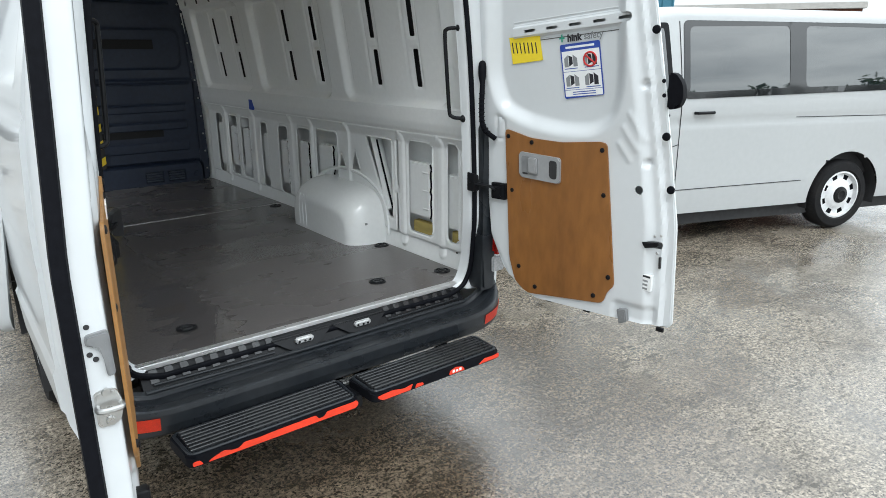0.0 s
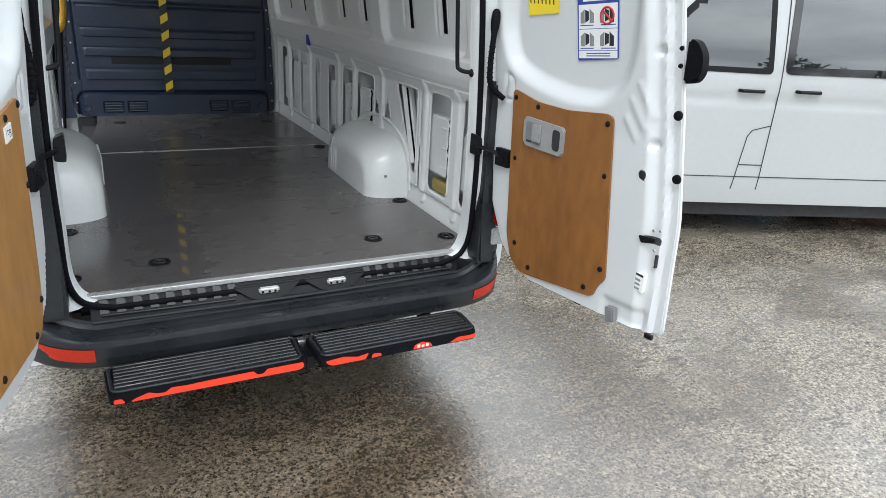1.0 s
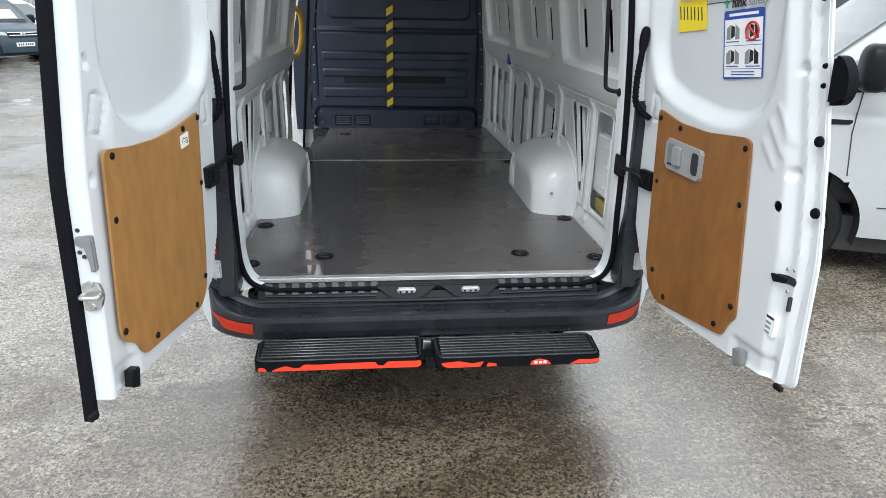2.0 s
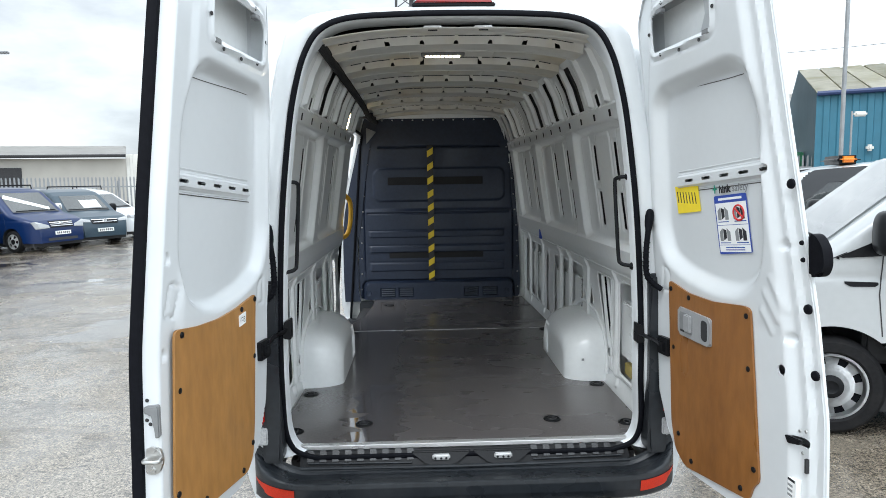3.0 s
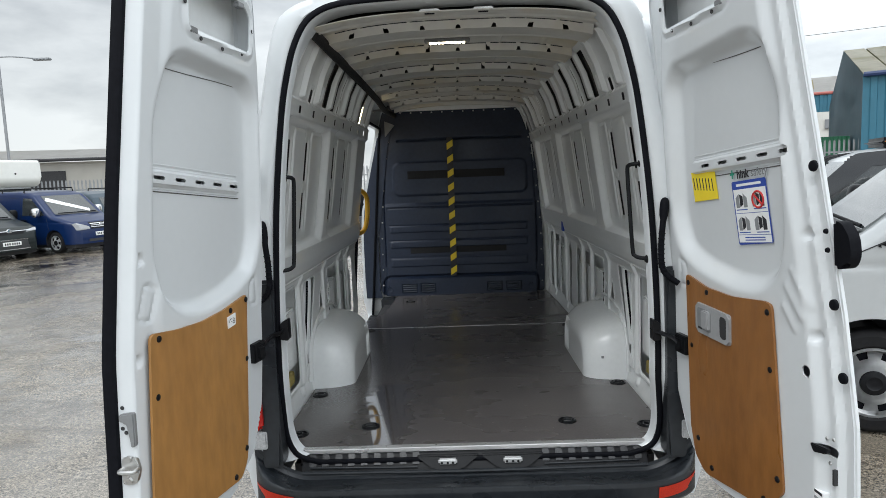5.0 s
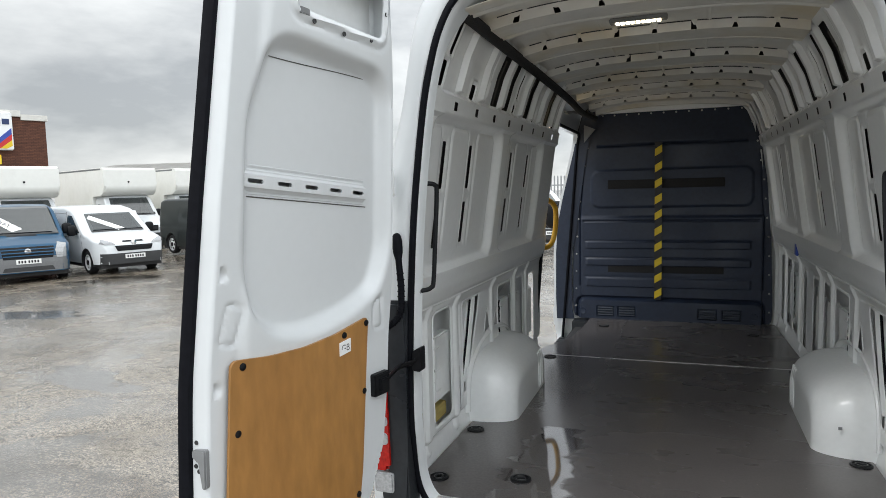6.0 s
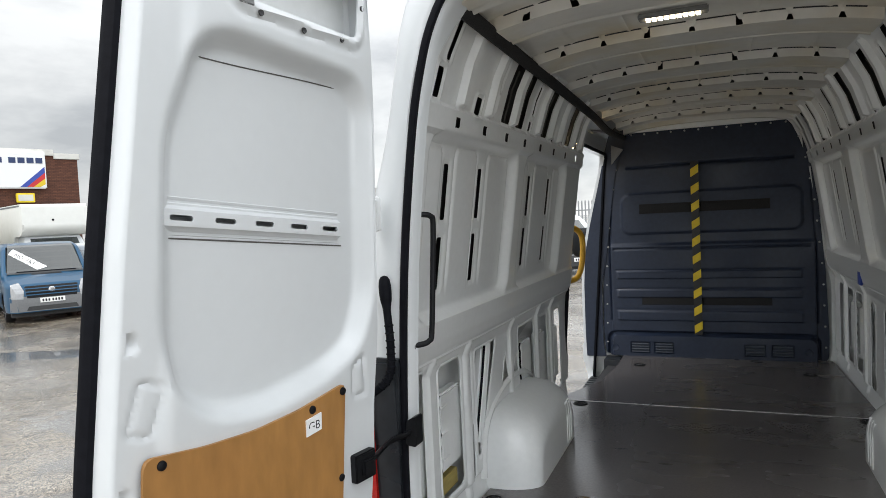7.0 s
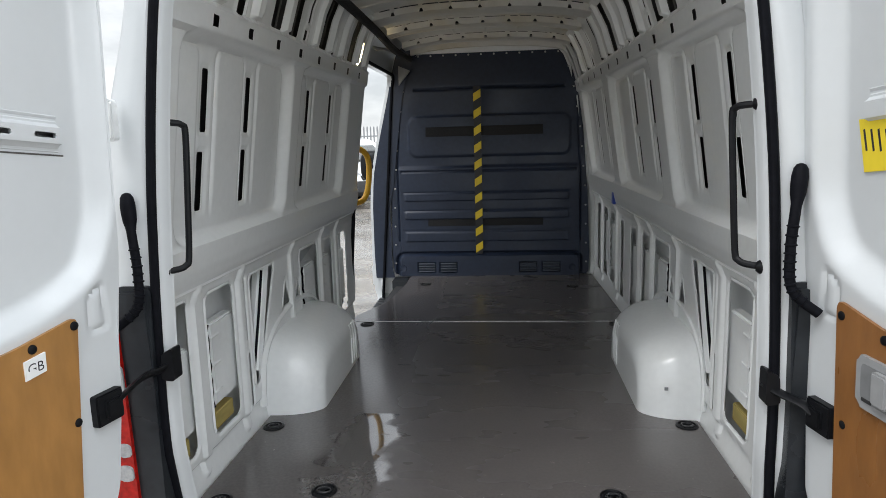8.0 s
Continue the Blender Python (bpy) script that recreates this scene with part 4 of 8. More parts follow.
part("sill_lip", tube(bmesh.new(), [(x, -0.054, 0.560 + 0.018 * abs(x) ** 2) for x in np.linspace(0.30, 0.70, 12)], 0.004, 6), M["bumper"], sill)
for x in (-0.11, 0.166):
    bm = bmesh.new()
    prism(bm, round_poly([(x - 0.135, 0.600), (x - 0.06, 0.553), (x + 0.06, 0.553), (x + 0.135, 0.600)], 0.01, 3), lambda a, b, d: (a, d - (0.600 - b) * 0.7, b), -0.008, -0.036, 0.004)
    part("latch_housing", bm, M["black"], sill)
    catch = part("door_catch", bbox(x - 0.040, x + 0.040, -0.066, -0.044, 0.572, 0.596, bev=0.006), M["alu"], sill, "bright metal door catch")
    for q in (-0.026, 0.0, 0.022):
        part("bolt", lathe(bmesh.new(), [(0.006, 0), (0.005, 0.004)], (x + q, -0.064, 0.581), (0, -1, 0), 8), M["black"], catch)


def step_pad(x0, x1, y0, y1, z, patches, name):
    """A ribbed tread in a shallow tray, with a worn painted front edge."""
    w, dpt = x1 - x0, y1 - y0
    tray = round_poly([(x0, y1), (x0 + 0.012, y0), (x1 - 0.012, y0), (x1, y1)], 0.028, 5)
    st = part("step", prism(bmesh.new(), tray, lambda a, b, d: (a, b, d), z - 0.038, z, 0.008), M["rubber"], van, name)
    rimline = [(a, b, z + 0.001) for a, b in round_poly([(x0 + 0.014, y1 - 0.010), (x0 + 0.024, y0 + 0.014), (x1 - 0.024, y0 + 0.014), (x1 - 0.014, y1 - 0.010)], 0.026, 5)]
    part("tread_rim", tube(bmesh.new(), rimline, 0.006, 8, True), M["bumper"], st)
    for k in range(7):
        y = y0 + 0.030 + k * (dpt - 0.056) / 6
        bm = bmesh.new()
        prism(bm, round_poly([(x0 + 0.030, y - 0.0055), (x1 - 0.034, y - 0.0055), (x1 - 0.034, y + 0.0055), (x0 + 0.030, y + 0.0055)], 0.004, 2), lambda a, b, d: (a, b, d), z - 0.002, z + 0.013, 0.002, 1)
        part("tread_bar", bm, M["tread"], st)
    for k in range(int((w - 0.08) / 0.024)):
        x = x0 + 0.04 + k * 0.024
        part("tread_tooth", bbox(x, x + 0.009, y0 + 0.024, y1 - 0.018, z - 0.002, z + 0.005, bev=0.001, seg=1), M["rubber"], st)
    for pts in patches:
        part("red_paint", prism(bmesh.new(), round_poly(pts, 0.006, 2), lambda a, b, d: (a, y0 + d, z + 0.80 * b), 0.004, -0.0025, 0.001), M["red"], st, "worn red edge paint")
    return st


step_pad(-0.714, -0.050, -0.402, -0.215, 0.450, [
    [(-0.640, -0.044), (-0.080, -0.044), (-0.068, -0.030), (-0.072, -0.010), (-0.20, -0.010), (-0.214, -0.030), (-0.236, -0.030), (-0.246, -0.010), (-0.40, -0.012), (-0.46, -0.015), (-0.515, -0.012), (-0.535, -0.030), (-0.56, -0.028), (-0.585, -0.016), (-0.63, -0.034)],
    [(-0.690, -0.042), (-0.655, -0.044), (-0.666, -0.022), (-0.688, -0.024)]], "black ribbed rear step with worn red edge")
step_right = step_pad(-0.022, 0.652, -0.422, -0.235, 0.452, [
    [(0.010, -0.030), (0.030, -0.044), (0.160, -0.044), (0.172, -0.014), (0.13, -0.024), (0.075, -0.010), (0.03, -0.014), (0.006, -0.018)],
    [(0.182, -0.044), (0.225, -0.042), (0.222, -0.028), (0.190, -0.022)],
    [(0.515, -0.044), (0.632, -0.042), (0.634, -0.018), (0.60, -0.022), (0.55, -0.020)],
    [(0.355, -0.043), (0.440, -0.043), (0.428, -0.020), (0.392, -0.009), (0.362, -0.020)]], "black ribbed rear step with worn red edge")
for k in range(3):
    x = 0.372 + k * 0.018
    part("badge_mark", bbox(x, x + 0.012, -0.4265, -0.424, 0.424, 0.436 - 0.003 * (k % 2), bev=0.001, seg=1), M["paper"], step_right)
part("step_bracket", bbox(-0.045, -0.005, -0.33, 0.10, 0.36, 0.42, bev=0.006), M["black"], van)
for x in (-0.60, -0.18, 0.12, 0.55):
    part("step_bracket", bbox(x - 0.025, x + 0.025, -0.30, 0.15, 0.372, 0.398, bev=0.004), M["black"], van)
part("tow_bar", bbox(-0.60, 0.62, -0.235, -0.195, 0.395, 0.435, bev=0.006), M["steel"], van, "galvanised cross bar behind the step")


# ---- the two rear doors, swung wide open ----
SWING = radians(11)


def door_place(side):
    """Where a point of the door lies: s from its hinge edge, z up, d inwards from the inner panel."""
    o = np.array((-0.795, -0.05)) if side < 0 else np.array((0.81, -0.05))
    along = np.array((side * math.sin(SWING), -math.cos(SWING)))
    inward = np.array((-side * math.cos(SWING), -math.sin(SWING)))
    s0 = 0.135 if side < 0 else 0.04
    shift = 0.024 if side < 0 else 0.0
    tilt_ = 0.058 if side < 0 else 0.07

    def f(s, z, d):
        lean = tilt_ * np.maximum(0, z - 1.3)
        q = s + s0
        n = d + lean + shift
        return o[0] + along[0] * q + inward[0] * n, o[1] + along[1] * q + inward[1] * n, z + 0 * s
    return f


def free_edge(z, side=1):
    if side < 0:
        return np.interp(z, [0.6, 0.73, 1.0, 1.17, 1.35, 1.76, 2.2, 2.56], [0.825, 0.813, 0.795, 0.786, 0.774, 0.737, 0.687, 0.644])
    return np.interp(z, [0.6, 1.05, 1.76, 2.2, 2.56], [0.935, 0.915, 0.80, 0.725, 0.665])


def rear_door(side):
    P = door_place(side)
    P1 = lambda a, b, d: tuple(float(q) for q in P(np.float64(a), np.float64(b), np.float64(d)))
    zb = 0.685 if side < 0 else 0.625
    up = 0.0 if side < 0 else 0.04
    h0 = 0.0 if side < 0 else -0.025
    outline = [(0.30, zb), (0.13, zb + 0.10), (0.055, zb + 0.25), (0.02, 1.15), (-0.01, 1.5), (0.0 + h0, 2.05), (0.02 + 2.6 * h0, 2.40 + up), (0.07 + 2.6 * h0, 2.50 + up), (0.16 + 2.6 * h0, 2.54 + up)]
    outline += [(float(free_edge(z, side)), z) for z in (2.565 + up, 2.3, 2.0, 1.76, 1.4, 1.05, 0.8)] + [(float(free_edge(zb, side)), zb + 0.01)]
    outline = [(a_ + (0.032 if side < 0 and i_ < 7 else 0), b_) for i_, (a_, b_) in enumerate(outline)]
    skin = round_poly(outline, 0.03, 4)
    inset = lambda k: [((0.45 + (a - 0.45) * (1 - k / 0.45)), 1.6 + (b - 1.6) * (1 - k / 0.95)) for a, b in skin]
    # outer skin and edges: a closed shell
    bm = bmesh.new()
    levels = [(0.012, -0.001), (0.0, -0.030), (0.0, -0.075), (0.02, -0.092)]
    thin = (-0.067, -0.071, -0.075, -0.081) if side < 0 else (-0.042, -0.045, -0.055, -0.066)
    mixed = lambda a, d, e: d + (e - d) * min(1, max(0, (a - 0.35) / 0.3))
    loops = [[bm.verts.new(P1(a, b, mixed(a, d, e))) for a, b in inset(k)] for (k, d), e in zip(levels, thin)]
    for a, b in zip(loops, loops[1:]):
        for i in range(len(a)):
            bm.faces.new((a[i], a[(i + 1) % len(a)], b[(i + 1) % len(a)], b[i]))
    bm.faces.new(loops[-1])
    door = part("rear_door", bm, M["white"], van, "white rear door swung open, plywood lined", angle=40)
    # inner pressed panel
    if side > 0:
        free = [(0.57, 1.372), (0.665, 1.44), (0.698, 1.56), (0.690, 2.0), (0.625, 2.185), (0.53, 2.22)]
    else:
        free = [(0.56, 1.385), (0.645, 1.45), (0.675, 1.57), (0.655, 1.98), (0.585, 2.175), (0.50, 2.215)]
    rec = d_poly(round_poly([(0.030, 1.60), (0.085, 1.455), (0.22, 1.395), (0.42, 1.362)] + free + [(0.10, 2.175), (0.038, 2.10)], 0.06, 5))
    win_pts = round_poly([(a + h0, b + up) for a, b in ((0.105, 2.255), (0.095, 2.380), (0.135, 2.415), (0.42, 2.440), (0.472, 2.380), (0.472, 2.275))], 0.02, 4)
    win = d_poly(win_pts)
    zs = lambda u: (1.817 if side < 0 else 1.827) - 0.09 * ((0.598 if side < 0 else 0.665) - u)
    c0 = 0.665 if side > 0 else 0.598
    slots = [d_rect(c0 - k * 0.106, zs(c0 - k * 0.106), 0.036, 0.017, 0.012) for k in range(5)]
    if side > 0:
        holes = slots + [win, d_disc(0.77, 1.187, 0.017), d_rect(0.845, 0.975, 0.030, 0.014, 0.006)]
    else:
        holes = slots + [win]
    trap = d_poly(round_poly([(0.712, 1.511), (0.662, 1.496), (0.692, 1.403), (0.742, 1.415)], 0.01, 3))
    trap2 = d_poly(round_poly([(0.085, 1.44), (0.125, 1.42), (0.125, 1.335), (0.080, 1.335)], 0.01, 3))
    rim_win = win

    def f(u, v, d):
        rel = -0.046 * ramp(rec(u, v), 0.065 if side > 0 else 0.050)
        rel = rel + 0.008 * ridge(rim_win(u, v) - 0.014, 0.012) - 0.004 * ridge(rim_win(u, v) - 0.034, 0.010)
        rel = rel - 0.007 * ridge(trap2(u, v), 0.008)
        if side < 0:
            rel = rel - 0.006 * ridge(trap(u, v), 0.009)
        for a, b in (((0.765, 1.585), (0.790, 1.292)) if side > 0 else ((0.731, 1.588), (0.755, 1.301))):
            rel = rel - 0.016 * ramp(d_disc(a, b, 0.022)(u, v), 0.014)
        fe = free_edge(v, side)
        if side > 0:
            rel = rel - 0.022 * np.clip((u - fe + 0.105) / 0.03, 0, 1) - 0.018 * np.clip((u - fe + 0.045) / 0.012, 0, 1)
        else:
            rel = rel - 0.010 * np.clip((u - fe + 0.115) / 0.03, 0, 1)
        rel = rel - 0.012 * np.clip((0.03 - (u - np.interp(v, [0.6, 0.9, 1.5, 2.1, 2.5], [0.2, 0.03, -0.01, 0.0, 0.06]))) / 0.03, 0, 1)
        if side > 0:
            for a0, b0, a1, b1 in ((0.675, 1.362, 0.722, 1.298), (0.690, 1.425, 0.748, 1.342), (0.716, 1.478, 0.778, 1.378)):
                t_ = np.clip(((u - a0) * (a1 - a0) + (v - b0) * (b1 - b0)) / ((a1 - a0) ** 2 + (b1 - b0) ** 2), 0, 1)
                rel = rel + 0.004 * ramp(np.hypot(u - a0 - t_ * (a1 - a0), v - b0 - t_ * (b1 - b0)) - 0.015, 0.012)
        low = d_rect(0.78, zb + 0.05, 0.10, 0.05, 0.03)(u, v)
        rel = rel - 0.012 * ramp(low, 0.03)
        return P(u, v, rel - d)

    edge = inset(0.006)
    if side < 0:
        edge = [(min(a_, float(free_edge(b_, -1)) - 0.008), b_) for a_, b_ in edge]
    panel = sheet("inner_panel", -0.05, 0.95, zb - 0.01, 2.62, 0.0085, f, M["white"], door, outline=d_poly(edge), holes=holes, rim=0.005, label="white pressed steel inner door panel", angle=40)
    # slotted rail welded across the recess

    r0, r1 = (0.144, 0.722) if side > 0 else (0.122, 0.668)

    def rail_f(u, w, d):
        lift = 0.018 * np.clip((0.042 - np.abs(w - 0.004)) / 0.004, 0, 1) * np.clip((r1 - 0.006 - u) / 0.006, 0, 1) * np.clip((u - r0 - 0.006) / 0.006, 0, 1)
        rel = -0.050 + lift * (0.35 + 0.65 * ramp(np.abs(w) - 0.024, 0.008)) - 0.004 * ridge(w - 0.034, 0.005) - 0.004 * ridge(w + 0.030, 0.005)
        return P(u, zs(u) + w, rel - d)
    sheet("slotted_rail", r0, r1, -0.042, 0.050, 0.0042, rail_f, M["white"], panel, holes=[d_rect(c0 - k * 0.106, 0.0, 0.0270, 0.0056, 0.005) for k in range(5)], rim=0.004, label="white slotted rail")
    part("sealant_bead", tube(bmesh.new(), [P1(a, zs(np.float64(a)) - 0.041, -0.0455) for a in np.linspace(r0, r1, 12)], 0.0018, 6), M["sealant"], panel)
    part("sealant_bead", tube(bmesh.new(), [P1(a, 2.128 + 0.045 * (a - 0.1) + 0.004 * math.sin(9 * a), -0.0455) for a in np.linspace(0.14, 0.56, 14)], 0.0016, 6), M["sealant"], panel)
    # back of the opening: the outer skin seen from inside
    bm = prism(bmesh.new(), [(0.03, 2.20), (0.03, 2.47), (0.56, 2.50), (0.56, 2.20)], P1, -0.090, -0.085)
    part("window_blank", bm, M["inner"], door, "plain inside face of the outer skin")
    nrm = Vector(P1(0.4, 1.0, 0.1)) - Vector(P1(0.4, 1.0, 0))
    wc = np.mean(win_pts, 0)
    for a, b in ((0.110, 2.335), (0.20, 2.420), (0.33, 2.432), (0.475, 2.345), (0.40, 2.262), (0.29, 2.259), (0.18, 2.257)):
        q_ = np.array((a + h0, b + up))
        q_ = q_ + (q_ - wc) / np.linalg.norm(q_ - wc) * 0.022
        part("trim_hole", lathe(bmesh.new(), [(0.0075, 0), (0.0065, 0.003), (0.004, 0.0015)], P1(float(q_[0]), float(q_[1]), 0.004), nrm, 10), M["dark"], panel)
    for a, b in ((0.165, 2.405), (0.455, 2.265)):
        part("trim_clip", prism(bmesh.new(), round_poly([(a + h0 - 0.020, b + up - 0.008), (a + h0 + 0.020, b + up - 0.006), (a + h0 + 0.018, b + up + 0.012), (a + h0 - 0.018, b + up + 0.010)], 0.004, 2), P1, -0.012, 0.008, 0.002), M["grey"], panel)
    # plywood
    if side < 0:
        ply = [(0.142, 1.378), (0.30, 1.350), (0.43, 1.340), (0.56, 1.345), (0.695, 1.362), (0.738, 0.850), (0.705, 0.815), (0.672, 0.800), (0.640, 0.742), (0.26, 0.722), (0.212, 0.775), (0.188, 0.90)]
        ply = [(a_ + 0.026, b_ + 0.008) for a_, b_ in ply]
    else:
        ply = [(0.136, 1.385), (0.27, 1.352), (0.42, 1.345), (0.60, 1.362), (0.628, 1.355), (0.697, 0.775), (0.668, 0.745), (0.651, 0.690), (0.27, 0.648), (0.205, 0.695), (0.170, 0.80)]
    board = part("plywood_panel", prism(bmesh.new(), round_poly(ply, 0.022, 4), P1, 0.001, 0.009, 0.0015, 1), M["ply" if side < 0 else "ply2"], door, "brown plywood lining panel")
    screws = [(0.66, 1.338), (0.684, 1.170), (0.72, 0.857), (0.565, 0.765), (0.30, 0.742), (0.216, 0.815), (0.172, 1.140), (0.155, 1.357), (0.262, 1.338)] if side < 0 else \
             [(0.155, 1.352), (0.276, 1.334), (0.61, 1.329), (0.179, 1.115), (0.627, 1.149), (0.225, 0.767), (0.67, 0.81), (0.315, 0.687), (0.607, 0.715)]
    if side < 0:
        screws = [(a_ + 0.026, b_ + 0.010) for a_, b_ in screws]
    for a, b in screws:
        part("push_rivet", lathe(bmesh.new(), [(0.0105, 0), (0.0095, 0.004), (0.004, 0.0062)], P1(a, b, 0.0088), nrm, 14), M["black"], board)
    if side < 0:
        part("paper_label", prism(bmesh.new(), [(0.312, 1.288), (0.312, 1.328), (0.262, 1.335), (0.262, 1.294)], P1, 0.0095, 0.0148), M["paper"], board, "small white label marked GB")
        writing("label_text", "GB", 0.030, lambda x, y: P1(0.287 - x, 1.300 + y, 0.0152), M["ink"], board)
    else:
        # inside handle in a grey cup
        cup = part("handle_cup", prism(bmesh.new(), round_poly([(0.217, 1.292), (0.425, 1.280), (0.428, 1.172), (0.222, 1.182)], 0.015, 4), P1, 0.008, 0.022, 0.006), M["handlegrey"], door, "grey plastic inside door handle")
        part("handle_well", prism(bmesh.new(), round_poly([(0.372, 1.268), (0.410, 1.265), (0.412, 1.188), (0.376, 1.191)], 0.014, 4), P1, 0.020, 0.0232, 0.001), M["dark"], cup)
        part("handle_well", prism(bmesh.new(), round_poly([(0.232, 1.276), (0.318, 1.271), (0.321, 1.193), (0.236, 1.199)], 0.012, 4), P1, 0.020, 0.0232, 0.001), M["grey"], cup)
        part("lever", prism(bmesh.new(), round_poly([(0.272, 1.272), (0.314, 1.270), (0.316, 1.202), (0.276, 1.205)], 0.008, 3), P1, 0.022, 0.036, 0.004), M["handlegrey"], cup)
        part("lever_slot", prism(bmesh.new(), round_poly([(0.240, 1.205), (0.268, 1.204), (0.268, 1.196), (0.240, 1.197)], 0.003, 2), P1, 0.0225, 0.0245, 0.001), M["dark"], cup)
        # yellow note and safety notice
        note = part("yellow_note", prism(bmesh.new(), [(0.131, 1.763), (0.285, 1.768), (0.300, 1.672), (0.148, 1.655)], P1, -0.0425, -0.0415), M["sticky"], door, "yellow paper note with black marks")
        for k in range(7):
            part("ink_bar", prism(bmesh.new(), [(0.144 + k * 0.0195, 1.742), (0.149 + k * 0.0195, 1.744), (0.157 + k * 0.0195, 1.700), (0.152 + k * 0.0195, 1.698)], P1, -0.0414, -0.0410), M["ink"], note)
        sign = part("safety_notice", prism(bmesh.new(), round_poly([(0.380, 1.730), (0.558, 1.748), (0.585, 1.542), (0.408, 1.518)], 0.008, 3), P1, -0.0425, -0.0415), M["blue"], door, "white and blue safety notice")
        q = lambda a, b, d: P1(0.380 + 0.178 * a + 0.0275 * b, 1.730 + 0.018 * a - 0.210 * b, d)
        rect = lambda a0, a1, b0, b1: [(a0, b0), (a1, b0), (a1, b1), (a0, b1)]
        part("notice_sheet", prism(bmesh.new(), rect(0.03, 0.97, 0.13, 0.97), q, -0.0416, -0.0411), M["paper"], sign)
        part("text_bar", prism(bmesh.new(), rect(0.14, 0.86, 0.045, 0.085), q, -0.0416, -0.0409), M["paper"], sign)
        for b0 in (0.505, 0.845):
            part("rule", prism(bmesh.new(), rect(0.03, 0.97, b0, b0 + 0.008), q, -0.0412, -0.0407), M["blue"], sign)
        for b0 in (0.22, 0.58):
            for a0 in (0.08, 0.56):
                part("van_picture", prism(bmesh.new(), [(a0, b0 + 0.20), (a0, b0 + 0.04), (a0 + 0.10, b0 - 0.02), (a0 + 0.10, b0 + 0.20)], q, -0.0412, -0.0406), M["inkgrey"], sign)
                part("van_picture", prism(bmesh.new(), [(a0 + 0.115, b0 + 0.19), (a0 + 0.115, b0 - 0.01), (a0 + 0.21, b0 + 0.02), (a0 + 0.21, b0 + 0.15)], q, -0.0412, -0.0406), M["ink"], sign)
                part("van_picture", prism(bmesh.new(), [(a0 + 0.225, b0 + 0.20), (a0 + 0.225, b0 - 0.02), (a0 + 0.33, b0 + 0.05), (a0 + 0.33, b0 + 0.20)], q, -0.0412, -0.0406), M["inkgrey" if a0 < 0.3 else "ink"], sign)
            if b0 < 0.4:
                ring = [q(0.73 + 0.155 * math.cos(t_), b0 + 0.095 + 0.125 * math.sin(t_), -0.0405) for t_ in np.linspace(0, 2 * math.pi, 25)[:-1]]
                part("red_ring", tube(bmesh.new(), ring, 0.0035, 6, True), M["inkred"], sign)
                part("red_slash", tube(bmesh.new(), [q(0.62, b0 + 0.01, -0.0405), q(0.84, b0 + 0.18, -0.0405)], 0.0035, 6), M["inkred"], sign)
            part("text_bar", prism(bmesh.new(), rect(0.07, 0.40, b0 + 0.225, b0 + 0.240), q, -0.0412, -0.0406), M["blue"], sign)
            part("text_bar", prism(bmesh.new(), rect(0.58, 0.93, b0 + 0.225, b0 + 0.240), q, -0.0412, -0.0406), M["blue"], sign)
        for b0 in (0.885, 0.925):
            part("text_bar", prism(bmesh.new(), rect(0.22, 0.80, b0, b0 + 0.016), q, -0.0412, -0.0406), M["blue"], sign)
        wr = lambda x, y: P1(0.395 + x - 0.05 * y, 1.741 + y + 0.10 * x, -0.0385)
        writing("notice_text", "hink", 0.037, lambda x, y: wr(x + 0.022, y), M["ink"], door, False, 0.0016)
        writing("notice_text", "safety", 0.036, lambda x, y: wr(x + 0.096, y), M["inkgrey"], door, False, 0.0006)
        part("notice_cross", prism(prism(bmesh.new(), [(-0.014, 0.012), (0.010, 0.012), (0.010, 0.018), (-0.014, 0.018)], lambda a, b, d: tuple(Vector(wr(a, b)) + nrm * d), 0, 0.008), [(-0.005, 0.0), (0.001, 0.0), (0.001, 0.030), (-0.005, 0.030)], lambda a, b, d: tuple(Vector(wr(a, b)) + nrm * d), 0, 0.010), M["green"], door)
        # paper label, caps and the black stop on the edge
        lab = part("paper_label", prism(bmesh.new(), [(0.737, 0.860), (0.850, 0.850), (0.850, 0.785), (0.737, 0.800)], P1, -0.030, -0.0008), M["paper"], door, "printed white label")
        part("text_bar", prism(bmesh.new(), [(0.742, 0.857), (0.845, 0.848), (0.845, 0.840), (0.742, 0.849)], P1, -0.001, -0.0003), M["ink"], lab)
        for k in range(6):
            a0, b0 = 0.745 + 0.05 * (k % 2), 0.834 - 0.016 * (k // 2)
            part("text_bar", prism(bmesh.new(), [(a0, b0), (a0 + 0.042, b0 - 0.004), (a0 + 0.042, b0 - 0.012), (a0, b0 - 0.008)], P1, -0.001, -0.0003), M["inkgrey"], lab)
        for a, b in ((0.80, 1.779), (0.86, 1.398), (0.893, 1.199)):
            part("rubber_cap", lathe(bmesh.new(), [(0.016, 0), (0.015, 0.006), (0.008, 0.009)], P1(a - 0.005, b, -0.022), nrm, 16), M["rubber"], door)
        for a, b in ((0.838, 1.60), (0.842, 1.548)):
            part("rubber_cap", lathe(bmesh.new(), [(0.008, 0), (0.006, 0.006)], P1(a - 0.005, b, -0.022), nrm, 12), M["rubber"], door)
        bm = bmesh.new()
        prism(bm, round_poly([(0.845, 1.630), (0.872, 1.626), (0.900, 1.590), (0.904, 1.535), (0.885, 1.500), (0.845, 1.496)], [0.01, 0.03, 0.04, 0.04, 0.03, 0.01], 5), P1, -0.068, -0.034, 0.010)
        part("door_stop", bm, M["rubber"], door, "black rubber door stop")
